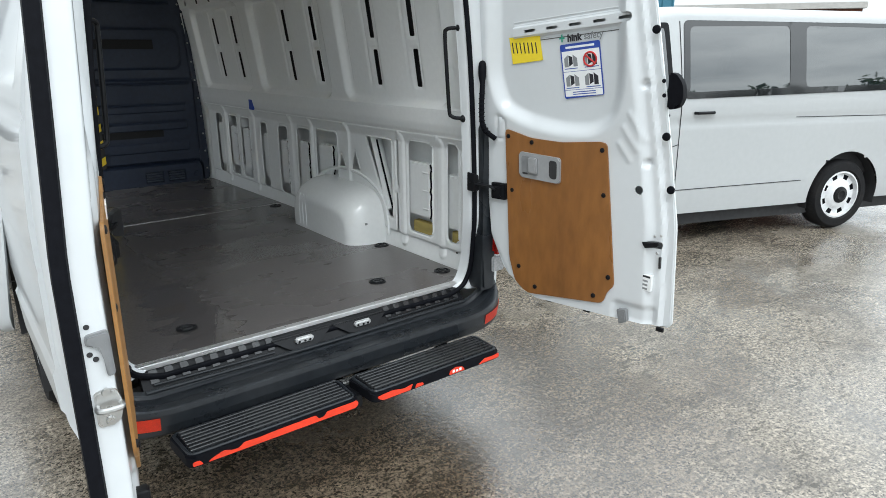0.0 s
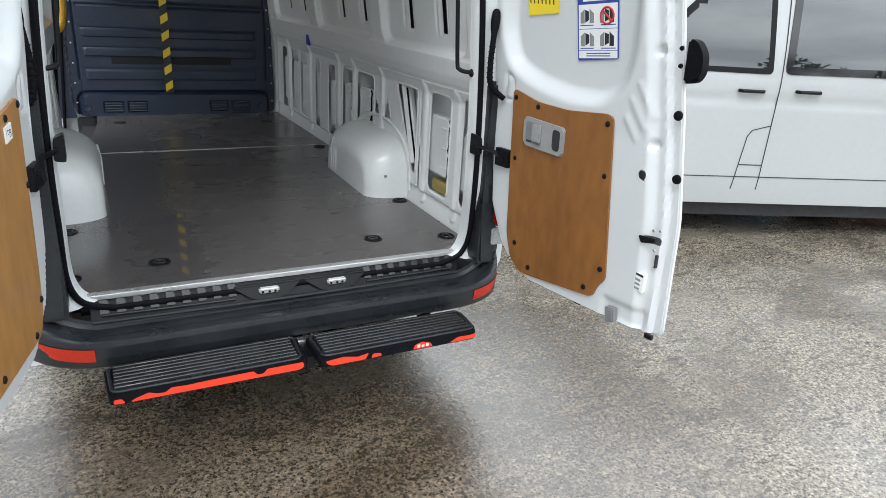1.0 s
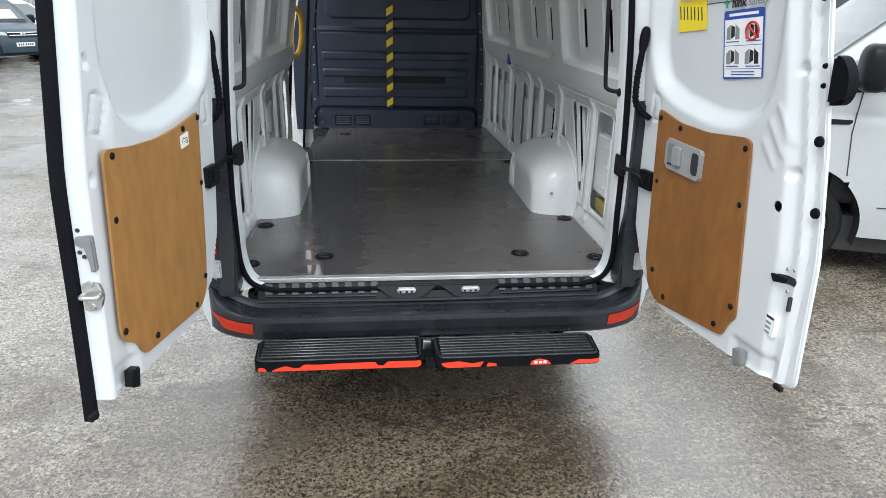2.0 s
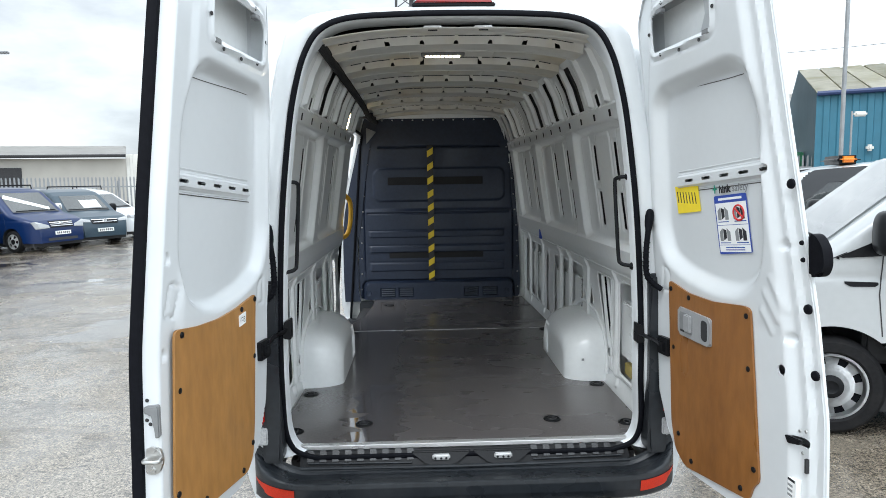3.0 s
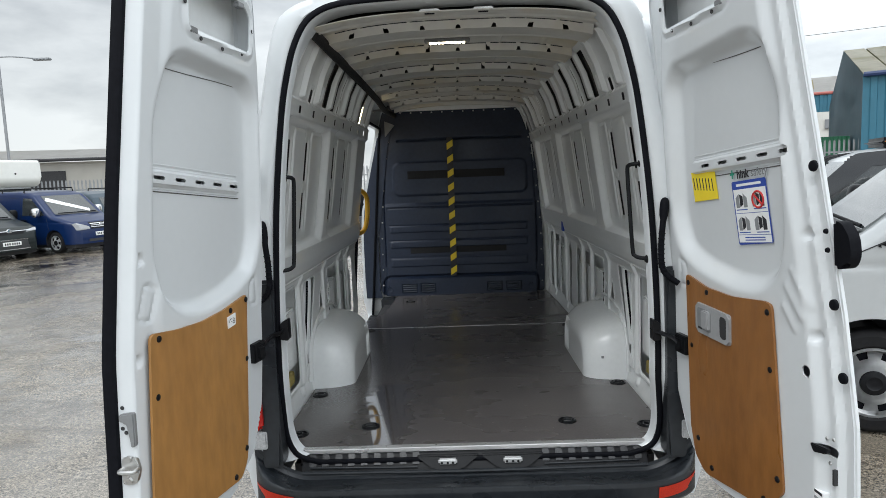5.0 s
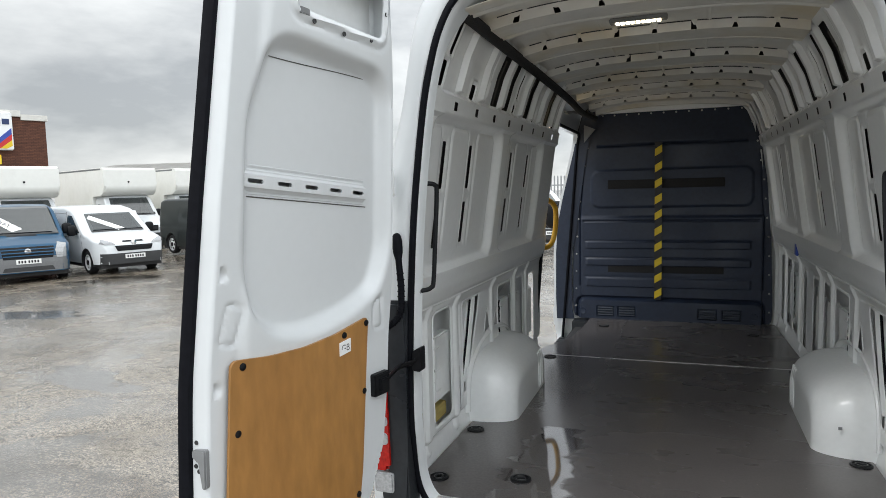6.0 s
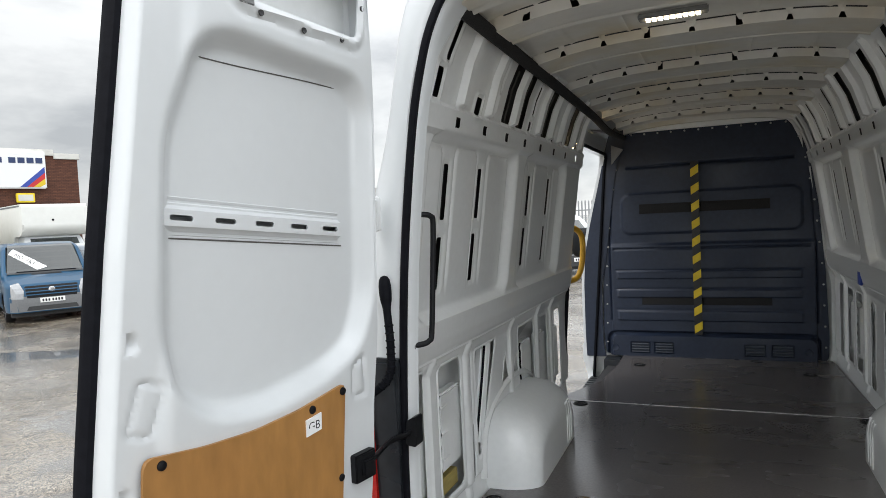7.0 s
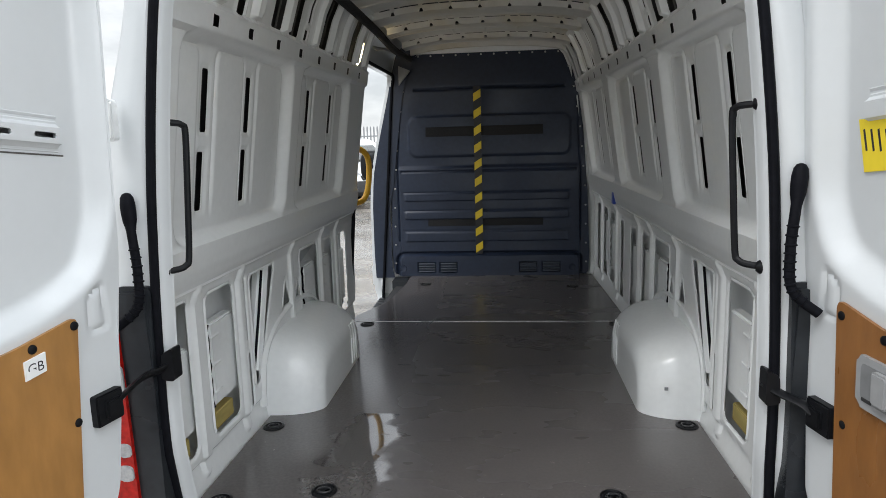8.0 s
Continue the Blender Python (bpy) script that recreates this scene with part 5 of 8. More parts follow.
        part("latch_slot", prism(bmesh.new(), round_poly([(0.800, 0.985), (0.815, 0.962), (0.865, 0.975), (0.870, 0.992)], 0.006, 3), P1, -0.004, 0.008, 0.003), M["black"], door)
        for a, b in ((0.845, 1.012), (0.87, 1.018), (0.86, 0.945)):
            part("screw", lathe(bmesh.new(), [(0.006, 0), (0.004, 0.003)], P1(a, b, -0.012), nrm, 8), M["steel"], door)
        part("edge_slot", prism(bmesh.new(), [(0.868, 0.93), (0.875, 0.93), (0.877, 0.885), (0.870, 0.885)], P1, -0.024, -0.012), M["dark"], door)
    if side < 0:
        # folded end face, overlapping seal on the free edge, lock plate and lever
        bm, last = bmesh.new(), None
        for z in np.linspace(2.545, zb + 0.006, 70):
            a = float(free_edge(z, -1))
            ring = [bm.verts.new(P1(a + da, z, dd)) for da, dd in ((-0.016, -0.0106), (-0.008, -0.010), (-0.002, -0.013), (0.001, -0.020), (0.005, -0.048), (0.007, -0.060))]
            if last:
                for k in range(5):
                    bm.faces.new((last[k], last[k + 1], ring[k + 1], ring[k]))
            last = ring
        part("end_face", bm, M["white"], door, "white folded end face of the door", angle=60)
        line = [(float(free_edge(z, -1)) + 0.002, z) for z in np.linspace(2.56, zb - 0.05, 40)]
        bm = bmesh.new()
        last = None
        for a, z in line:
            ring = [bm.verts.new(P1(a + da, z, dd)) for da, dd in ((0.002, -0.066), (0.004, -0.058), (0.016, -0.061), (0.025, -0.074), (0.025, -0.088), (-0.004, -0.093))]
            if last:
                for k in range(6):
                    bm.faces.new((last[k], last[(k + 1) % 6], ring[(k + 1) % 6], ring[k]))
            last = ring
        part("edge_seal", bm, M["rubber"], door, "black rubber seal down the free edge")
        tilt = (Vector(P1(0.5, 1.0, 0)) - Vector(P1(0.4, 1.0, 0))).normalized() * 0.99 + nrm.normalized() * 0.12
        PE = lambda a, b, d: tuple(Vector(P1(float(free_edge(b, -1)) + 0.0035 + 0.12 * a, b, -0.034 - 0.99 * a)) + tilt * d)
        for a, b in ((0.012, 1.176), (0.014, 1.117), (0.004, 1.105)):
            part("hole", lathe(bmesh.new(), [(0.006, 0), (0.005, 0.002)], PE(a, b, 0.001), tilt, 10), M["dark"], door)
        part("lock_lever", prism(bmesh.new(), round_poly([(0.020, 1.160), (-0.026, 1.165), (-0.028, 1.068), (-0.012, 1.064), (-0.008, 1.138), (0.020, 1.136)], 0.010, 3), PE, -0.002, 0.012, 0.004), M["grey"], door, "grey lock lever")
        plate = part("lock_plate", prism(bmesh.new(), round_poly([(0.020, 1.035), (-0.022, 1.037), (-0.034, 1.0), (-0.022, 0.958), (0.020, 0.955)], 0.012, 3), PE, -0.006, 0.008, 0.004), M["steel"], door, "bright metal lock striker")
        part("striker_bar", tube(bmesh.new(), smooth_line([PE(0.016, 1.003, 0.006), PE(0.014, 1.003, 0.030), PE(-0.026, 1.003, 0.030), PE(-0.028, 1.003, 0.006)], 4), 0.006, 8), M["steel"], plate)
        for b in (1.033, 0.970):
            part("bolt", lathe(bmesh.new(), [(0.010, 0), (0.008, 0.005)], PE(-0.004, b, 0.008), tilt, 10), M["steel"], plate)
    # top and bottom catches, check strap
    bm = prism(bmesh.new(), round_poly([(a + 2.6 * h0, b + up) for a, b in ((0.60, 2.520), (0.635, 2.525), (0.64, 2.455), (0.61, 2.445), (0.595, 2.475))], 0.006, 3), P1, -0.004, 0.012, 0.003)
    catch = part("top_catch", bm, M["black"], door, "black top door catch")
    for a, b in ((0.605 + 2.6 * h0, 2.505 + up), (0.62 + 2.6 * h0, 2.48 + up), (0.625 + 2.6 * h0, 2.465 + up)):
        part("bolt", lathe(bmesh.new(), [(0.006, 0), (0.004, 0.004)], P1(a, b, 0.012), nrm, 8), M["steel"], catch)
    zc = zb + 0.035
    bm = prism(bmesh.new(), round_poly([(0.722, zc + 0.025), (0.760, zc + 0.030), (0.768, zc - 0.02), (0.735, zc - 0.035)], 0.006, 3), P1, -0.006, 0.022, 0.004)
    part("bottom_catch", bm, M["black" if side < 0 else "grey"], door, "bottom door catch")
    for a in (0.36, 0.55, 0.88):
        part("drain_clip", prism(bmesh.new(), [(a, zb + 0.012), (a + 0.03, zb + 0.012), (a + 0.03, zb - 0.004), (a, zb - 0.004)], P1, -0.03, -0.015, 0.002), M["black"], door)
    sb_ = 0.026 if side < 0 else 0.022
    strap_z = 1.150 if side < 0 else 1.10
    bm = prism(bmesh.new(), round_poly([(a_ + sb_, b_) for a_, b_ in [(0.045, strap_z + 0.038), (0.125, strap_z + 0.038), (0.125, strap_z - 0.036), (0.045, strap_z - 0.036)]], 0.006, 3), P1, 0.0, 0.020, 0.004)
    bracket = part("strap_bracket", bm, M["black"], door, "black door check bracket")
    part("strap_bracket_boss", prism(bmesh.new(), round_poly([(a_ + sb_, b_) for a_, b_ in [(0.06, strap_z + 0.022), (0.105, strap_z + 0.022), (0.105, strap_z - 0.022), (0.06, strap_z - 0.022)]], 0.006, 3), P1, 0.018, 0.030, 0.004), M["black"], bracket)
    p0 = Vector(P1(0.07 + sb_, strap_z + 0.005, 0.018))
    pts = smooth_line([p0, Vector((side * 0.80, -0.165, strap_z + 0.02)), Vector((side * 0.765, -0.125, strap_z + 0.03)), Vector((side * 0.745, -0.09, strap_z + 0.04))], 5)
    part("check_strap", tube(bmesh.new(), pts, 0.018, 8, squash=(1.0, 0.4)), M["black"], door, "black door check strap")
    bm = bmesh.new()
    prism(bm, round_poly([(0.735, strap_z + 0.085), (0.765, strap_z + 0.070), (0.770, strap_z + 0.0), (0.735, strap_z - 0.005)], 0.010, 3), lambda a, b, d: (side * a, d, b), -0.125, -0.075, 0.006)
    part("strap_hook", bm, M["black"], door)
    # wiring hose from the frame to the door
    hz = 1.525 if side < 0 else 1.560
    hx = 0.812 if side < 0 else 0.782
    pts = smooth_line([(side * hx, -0.125, hz + 0.075), (side * (hx - 0.012), -0.140, hz + 0.01), (side * (hx - 0.020), -0.145, hz - 0.09), (side * (hx - 0.012), -0.15, hz - 0.175), (side * (hx + 0.040), -0.17, hz - 0.225)], 10)
    hose = part("wiring_hose", tube(bmesh.new(), pts, 0.0115, 12), M["rubber"], door, "black corrugated wiring hose")
    part("hose_boot", lathe(bmesh.new(), [(0.003, 0.046), (0.010, 0.043), (0.0155, 0.034), (0.0180, 0.016), (0.0180, -0.004), (0.0165, -0.024), (0.0130, -0.040), (0.0118, -0.048)],
                            (side * (hx - 0.003), -0.128, hz + 0.066), Vector((side * 0.13, 0.16, 1.0)).normalized(), 18), M["rubber"], hose, "rounded rubber end of the hose")
    for k in range(11):
        p = pts[14 + k * 2]
        t = (pts[15 + k * 2] - pts[13 + k * 2]).normalized()
        part("hose_ridge", lathe(bmesh.new(), [(0.0110, -0.0030), (0.0142, -0.001), (0.0142, 0.001), (0.0110, 0.0030)], p, t, 12), M["rubber"], hose)
    # upper hinge recess on the frame
    part("hinge_cover", prism(bmesh.new(), round_poly([(0.815, 1.86), (0.842, 1.87), (0.842, 1.76), (0.815, 1.765)], 0.008, 3), lambda a, b, d: (side * a, d, b), -0.120, -0.148, 0.006), M["inner"], van)
    return door


door_left, door_right = rear_door(-1), rear_door(1)

# black grab bars inside the opening
for side in (-1, 1):
    ox = -0.018
    pts = [(ox + side * 0.742, -0.045, 1.808), (ox + side * 0.705, -0.030, 1.806), (ox + side * 0.689, -0.015, 1.80), (ox + side * 0.685, -0.008, 1.775), (ox + side * 0.694, -0.010, 1.61), (ox + side * 0.704, -0.012, 1.455),
           (ox + side * 0.710, -0.020, 1.432), (ox + side * 0.726, -0.035, 1.424), (ox + side * 0.765, -0.050, 1.420)]
    bar = part("grab_bar", tube(bmesh.new(), smooth_line(pts, 4), 0.0085, 10), M["black"], van, "black grab bar at the rear opening")
    for x, z in ((0.755, 1.808), (0.780, 1.420)):
        part("bar_foot", lathe(bmesh.new(), [(0.018, 0), (0.017, 0.012), (0.011, 0.02)], (ox + side * (x - 0.018), -0.052, z), (-side, 0.4, 0), 12), M["black"], bar)
# door catches on the frame's head
for x in (-0.115, 0.10):
    c = part("head_catch", bbox(x - 0.040, x + 0.040, -0.015, 0.02, 2.440, 2.452, bev=0.004), M["steel"], van)
    part("catch_roller", tube(bmesh.new(), [(x - 0.02, 0.0, 2.438), (x + 0.02, 0.0, 2.438)], 0.006, 8), M["black"], c)

# brake lamp and camera over the opening
part("brake_lamp", prism(bmesh.new(), round_poly([(-0.19, 2.522), (-0.170, 2.540), (0.110, 2.540), (0.13, 2.522)], 0.005, 3), lambda a, b, d: (a, d, b), -0.03, -0.105, 0.006), M["lampdark"], van, "red high-level brake lamp")
part("lamp_tray", bbox(-0.20, 0.14, -0.10, -0.02, 2.508, 2.523, bev=0.004), M["black"], van)
cam_line = [(-0.095, 2.552), (-0.085, 2.590), (-0.070, 2.625), (-0.055, 2.648), (-0.03, 2.660), (-0.005, 2.648), (0.010, 2.625), (0.022, 2.590), (0.030, 2.552), (0.012, 2.552), (0.006, 2.572), (-0.012, 2.580), (-0.050, 2.580), (-0.068, 2.572), (-0.076, 2.552)]
hood = part("reversing_camera", prism(bmesh.new(), cam_line, lambda a, b, d: (a, d, b), -0.03, -0.115, 0.006), M["black"], van, "black roof camera housing")
part("camera_eye", lathe(bmesh.new(), [(0.022, 0), (0.020, 0.018), (0.014, 0.022), (0.010, 0.016)], (-0.032, -0.112, 2.612), (0, -1, -0.25), 18), M["bumper"], hood)
for x in (-0.115, 0.035):
    part("camera_foot", bbox(x - 0.018, x + 0.018, -0.09, -0.03, 2.55, 2.575, bev=0.006), M["black"], hood)


# ---- outer body ----
def body_side(side):
    holes = [d_disc(1.28, 0.34, 0.44)]
    if side < 0:
        holes.append(SLIDE)

    def f(u, v, d):
        rel = 0.012 * ramp(d_rect(1.9, 0.62, 2.2, 0.09, 0.03)(u, v), 0.02)
        rel = rel - 0.010 * ridge(v - 1.52, 0.02) - 0.008 * ridge(v - 1.05, 0.015)
        for a, b in ((0.15, 1.12), (1.24, 2.36), (2.44, 3.58)):
            rel = rel - 0.014 * ramp(d_rect((a + b) / 2, 1.86, (b - a) / 2 - 0.02, 0.24, 0.06)(u, v), 0.03)
        return side * (x_out(v) + rel - d), u, v
    b = sheet("body_side", 0.0, 3.78, 0.40, 2.52, 0.022, f, M["white"], van, outline=d_poly([(-0.01, 0.39), (3.79, 0.39), (3.79, 2.53), (0.20, 2.53), (0.05, 2.42), (-0.01, 2.34)]), holes=holes, rim=0.05, label="white outer body side", angle=50)
    return b


body_side(-1), body_side(1)
sheet("roof", -0.70, 0.70, 0.0, 3.95, 0.05, lambda u, v, d: (u, v, 2.492 + 0.024 * (1 - (u / 0.7) ** 2) - 0.06 * np.clip((np.abs(u) - 0.62) / 0.08, 0, 1) + 0.006 * ridge(np.mod(u + 0.1, 0.2) - 0.1, 0.03)),
      M["white"], van, label="white high roof")
# frame of the sliding door's opening
loop = round_poly([(2.41, 0.42), (2.41, 2.24), (3.645, 2.24), (3.645, 0.42)], [0.0001, 0.10, 0.10, 0.0001], 6)
part("side_seal", tube(bmesh.new(), [(-float(x_out(z)) + 0.045, y, z) for y, z in loop], 0.012, 8), M["rubber"], van, "black rubber side door seal")
bm = bmesh.new()
prism(bm, [(3.660, 0.42), (3.70, 0.42), (3.70, 2.28), (3.660, 2.24)], lambda a, b, d: (-float(x_out(b)) + d, a, b), 0.0, 0.03)
part("door_pillar", bm, M["white"], van, "white side door pillar")
part("door_sill", bbox(-0.96, -0.70, 2.41, 3.60, 0.33, 0.37, bev=0.005), M["white"], van)
# the sliding door, run back along the side
bm = bmesh.new()
prism(bm, round_poly([(1.10, 0.45), (1.10, 2.22), (2.30, 2.22), (2.30, 0.45)], 0.10, 6), lambda a, b, d: (-float(x_out(b)) - d, a, b), 0.055, 0.105, 0.008)
slide = part("sliding_door", bm, M["white"], van, "white sliding door run back along the side")
part("door_rail", bbox(-1.02, -0.985, 0.6, 2.40, 1.40, 1.44, bev=0.006), M["black"], van)
part("door_handle", bbox(-1.125, -1.088, 2.10, 2.24, 1.06, 1.11, bev=0.012), M["black"], slide)
# white panel between load space and cab, seen only at its edges
bm = bmesh.new()
prism(bm, [(float(x_out(z)) * sd_ - 0.02 * sd_, z) for sd_, zz_ in ((1, (0.45, 1.2, 1.7, 2.07, 2.45, 2.50)), (-1, (2.50, 2.45, 2.07, 1.7, 1.2, 0.45))) for z in zz_], lambda a, b, d: (a, d, b), 3.735, 3.755)
part("cab_wall", bm, M["inner"], van)
part("roof_header", bbox(-0.62, 0.62, 3.66, 3.735, 2.40, 2.49, bev=0.006), M["inner"], van)
for sd_ in (-1, 1):
    bm = bmesh.new()
    prev_ = None
    for z in np.linspace(0.60, 2.46, 20):
        a_ = (bm.verts.new((sd_ * (float(x_in(BULK, z)) - 0.035), BULK + (0.004 if sd_ > 0 else -0.012), z)), bm.verts.new((sd_ * (float(x_out(z)) - 0.022), BULK + (0.030 if sd_ > 0 else -0.020), z)))
        if prev_:
            bm.faces.new((prev_[0], prev_[1], a_[1], a_[0]))
        prev_ = a_
    part("wall_return", bm, M["navy" if sd_ < 0 else "inner"], van)
# added dark sheets stand in for shade inside the side walls and over the roof skin
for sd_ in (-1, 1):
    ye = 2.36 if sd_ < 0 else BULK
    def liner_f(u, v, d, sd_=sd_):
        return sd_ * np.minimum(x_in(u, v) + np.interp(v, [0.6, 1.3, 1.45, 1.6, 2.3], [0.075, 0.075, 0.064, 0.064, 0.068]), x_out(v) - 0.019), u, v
    sheet("cavity_liner", 0.03, ye, 1.30, 2.45, 0.06, liner_f, M["dark"], van, label="added dark sheet standing in for shade in the wall cavity")
    sheet("outer_skin", 0.03, ye, 0.60, 1.30, 0.06, liner_f, M["inner"], van, label="white inside face of the outer skin")
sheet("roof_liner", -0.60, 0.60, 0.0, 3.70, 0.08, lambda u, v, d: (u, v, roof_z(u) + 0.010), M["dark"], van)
# underside
part("underbody", bbox(-0.80, 0.80, 0.05, 5.0, 0.34, 0.56, bev=0.03), M["dark"], van, "dark van underside")
part("rear_axle", tube(bmesh.new(), [(-0.78, 1.28, 0.33), (0.78, 1.28, 0.33)], 0.055, 12), M["dark"], van)
part("exhaust", tube(bmesh.new(), smooth_line([(0.3, 2.6, 0.27), (0.42, 1.8, 0.26), (0.5, 0.6, 0.30), (0.62, 0.15, 0.29)], 6), 0.035, 10), M["steel"], van)


# ================= the yard =================
def ground_z(x, y):
    return -0.0175 * np.maximum(0, -np.asarray(x) - 1.6) * (1 - np.exp(-np.maximum(0, -np.asarray(x) - 1.6) / 4))


def ground_material():
    m = bpy.data.materials.new("wet_worn_concrete")
    m.use_nodes = True
    n, l = m.node_tree.nodes, m.node_tree.links
    b = n["Principled BSDF"]
    tc = n.new("ShaderNodeTexCoord")

    def noise_at(scale, detail=6, rough=0.55, stretch=None, dist=0.0):
        t = n.new("ShaderNodeTexNoise")
        t.inputs["Scale"].default_value, t.inputs["Detail"].default_value, t.inputs["Roughness"].default_value = scale, detail, rough
        t.inputs["Distortion"].default_value = dist
        if stretch:
            mp = n.new("ShaderNodeMapping")
            mp.inputs["Scale"].default_value = stretch
            l.new(tc.outputs["Object"], mp.inputs["Vector"]), l.new(mp.outputs["Vector"], t.inputs["Vector"])
        else:
            l.new(tc.outputs["Object"], t.inputs["Vector"])
        return t.outputs["Fac"]

    def ramp_of(fac, a, b_, c0, c1):
        r = n.new("ShaderNodeMapRange")
        r.inputs["From Min"].default_value, r.inputs["From Max"].default_value = a, b_
        r.inputs["To Min"].default_value, r.inputs["To Max"].default_value = c0, c1
        l.new(fac, r.inputs["Value"])
        return r.outputs[0]

    def mix(fac, c1, c2, kind="MIX"):
        x = n.new("ShaderNodeMixRGB")
        x.blend_type = kind
        for k, v in ((0, fac), (1, c1), (2, c2)):
            if isinstance(v, (int, float)):
                x.inputs[k].default_value = v if k == 0 else (v, v, v, 1)
            elif isinstance(v, tuple):
                x.inputs[k].default_value = (*v, 1)
            else:
                l.new(v, x.inputs[k])
        return x.outputs[0]

    wide, mid, fine, grit = noise_at(0.35, 8, 0.6, dist=0.6), noise_at(2.6, 8, 0.6), noise_at(55, 4), noise_at(160, 3)
    col = mix(ramp_of(wide, 0.40, 0.62, 0, 1), (0.205, 0.174, 0.134), (0.270, 0.236, 0.190))
    col = mix(ramp_of(mid, 0.50, 0.70, 0, 0.6), col, (0.078, 0.064, 0.048))
    col = mix(1.0, col, ramp_of(fine, 0.3, 0.7, 0.42, 1.75), "MULTIPLY")
    vor = n.new("ShaderNodeTexVoronoi")
    vor.inputs["Scale"].default_value = 120
    l.new(tc.outputs["Object"], vor.inputs["Vector"])
    sepc = n.new("ShaderNodeSeparateColor")
    l.new(vor.outputs["Color"], sepc.inputs[0])
    col = mix(1.0, col, ramp_of(sepc.outputs[0], 0.0, 1.0, 0.62, 1.45), "MULTIPLY")
    col = mix(ramp_of(sepc.outputs[1], 0.86, 0.90, 0, 0.85), col, (0.024, 0.019, 0.014))
    col = mix(ramp_of(grit, 0.57, 0.64, 0, 0.8), col, (0.028, 0.024, 0.02))
    col = mix(ramp_of(grit, 0.42, 0.34, 0, 0.6), col, (0.26, 0.225, 0.185))
    sepx = n.new("ShaderNodeSeparateXYZ")
    l.new(tc.outputs["Object"], sepx.inputs[0])
    low_side = ramp_of(sepx.outputs["X"], -5.0, -2.5, 1.0, 0.0)
    puddle = ramp_of(noise_at(0.42, 6, 0.55, (1.0, 1.5, 1), 0.5), 0.575, 0.60, 0, 1)
    pm = n.new("ShaderNodeMath")
    pm.operation = "MULTIPLY"
    l.new(puddle, pm.inputs[0]), l.new(low_side, pm.inputs[1])
    puddle = pm.outputs[0]
    col = mix(puddle, col, mix(1.0, col, 0.42, "MULTIPLY"))
    damp = ramp_of(noise_at(0.8, 9, 0.68, (0.55, 1.7, 1), 0.8), 0.52, 0.60, 0, 0.75)
    col = mix(damp, col, mix(1.0, col, (0.50, 0.46, 0.42), "MULTIPLY"))
    # wet ellipse at the van's tail; its darker colour paints in the van's reflection
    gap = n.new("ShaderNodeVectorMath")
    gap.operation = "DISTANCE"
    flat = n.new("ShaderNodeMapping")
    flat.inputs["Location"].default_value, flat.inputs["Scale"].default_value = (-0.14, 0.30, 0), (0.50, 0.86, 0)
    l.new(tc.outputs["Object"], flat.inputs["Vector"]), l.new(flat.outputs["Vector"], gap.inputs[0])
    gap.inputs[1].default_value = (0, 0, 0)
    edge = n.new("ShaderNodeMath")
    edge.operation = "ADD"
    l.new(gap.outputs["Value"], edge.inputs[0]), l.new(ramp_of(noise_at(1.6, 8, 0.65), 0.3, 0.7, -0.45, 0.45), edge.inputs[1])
    soaked_van_reflection = ramp_of(edge.outputs[0], 0.75, 1.10, 1.0, 0.0)
    col = mix(soaked_van_reflection, col, mix(1.0, col, (0.60, 0.55, 0.50), "MULTIPLY"))
    # moss and grit caught in the hollows, in short streaks
    moss = mix(1.0, ramp_of(noise_at(17, 6, 0.7, (0.6, 1.3, 1)), 0.545, 0.60, 0, 1), ramp_of(noise_at(1.7, 6, 0.6), 0.40, 0.62, 0.2, 0.95), "MULTIPLY")
    col = mix(moss, col, (0.046, 0.037, 0.024))
    # darker wet oil stains, leaf litter and cracks
    blot = ramp_of(noise_at(2.3, 8, 0.7, dist=1.2), 0.635, 0.69, 0, 0.7)
    col = mix(blot, col, (0.06, 0.052, 0.045))
    crack = n.new("ShaderNodeTexVoronoi")
    crack.feature = "DISTANCE_TO_EDGE"
    crack.inputs["Scale"].default_value = 0.28
    wob = n.new("ShaderNodeMixRGB")
    wob.inputs[0].default_value = 0.06
    ns = n.new("ShaderNodeTexNoise")
    ns.inputs["Scale"].default_value = 3
    l.new(tc.outputs["Object"], ns.inputs["Vector"]), l.new(tc.outputs["Object"], wob.inputs[1]), l.new(ns.outputs["Color"], wob.inputs[2])
    l.new(wob.outputs[0], crack.inputs["Vector"])
    col = mix(ramp_of(crack.outputs["Distance"], 0.0, 0.0022, 0.45, 0), col, (0.07, 0.06, 0.05))
    l.new(col, b.inputs["Base Color"])
    film = ramp_of(noise_at(1.1, 7, 0.6), 0.38, 0.60, 0.34, 0.10)
    rr = mix(puddle, film, 0.03)
    l.new(rr, b.inputs["Roughness"])
    b.inputs["Specular IOR Level"].default_value = 0.6
    b.inputs["Coat IOR"].default_value = 1.75
    l.new(mix(soaked_van_reflection, mix(puddle, ramp_of(noise_at(0.7, 7, 0.65, dist=0.4), 0.44, 0.60, 0.25, 1.0), 1.0), 1.0), b.inputs["Coat Weight"])
    l.new(mix(puddle, ramp_of(noise_at(0.9, 7, 0.6), 0.40, 0.62, 0.24, 0.10), 0.02), b.inputs["Coat Roughness"])
    soft_ = n.new("ShaderNodeBump")
    soft_.inputs["Strength"].default_value, soft_.inputs["Distance"].default_value = 1.0, 0.0030
    l.new(noise_at(38, 3), soft_.inputs["Height"]), l.new(soft_.outputs["Normal"], b.inputs["Coat Normal"])
    hgt = mix(0.5, fine, grit)
    keep = n.new("ShaderNodeMath")
    keep.operation = "MULTIPLY"
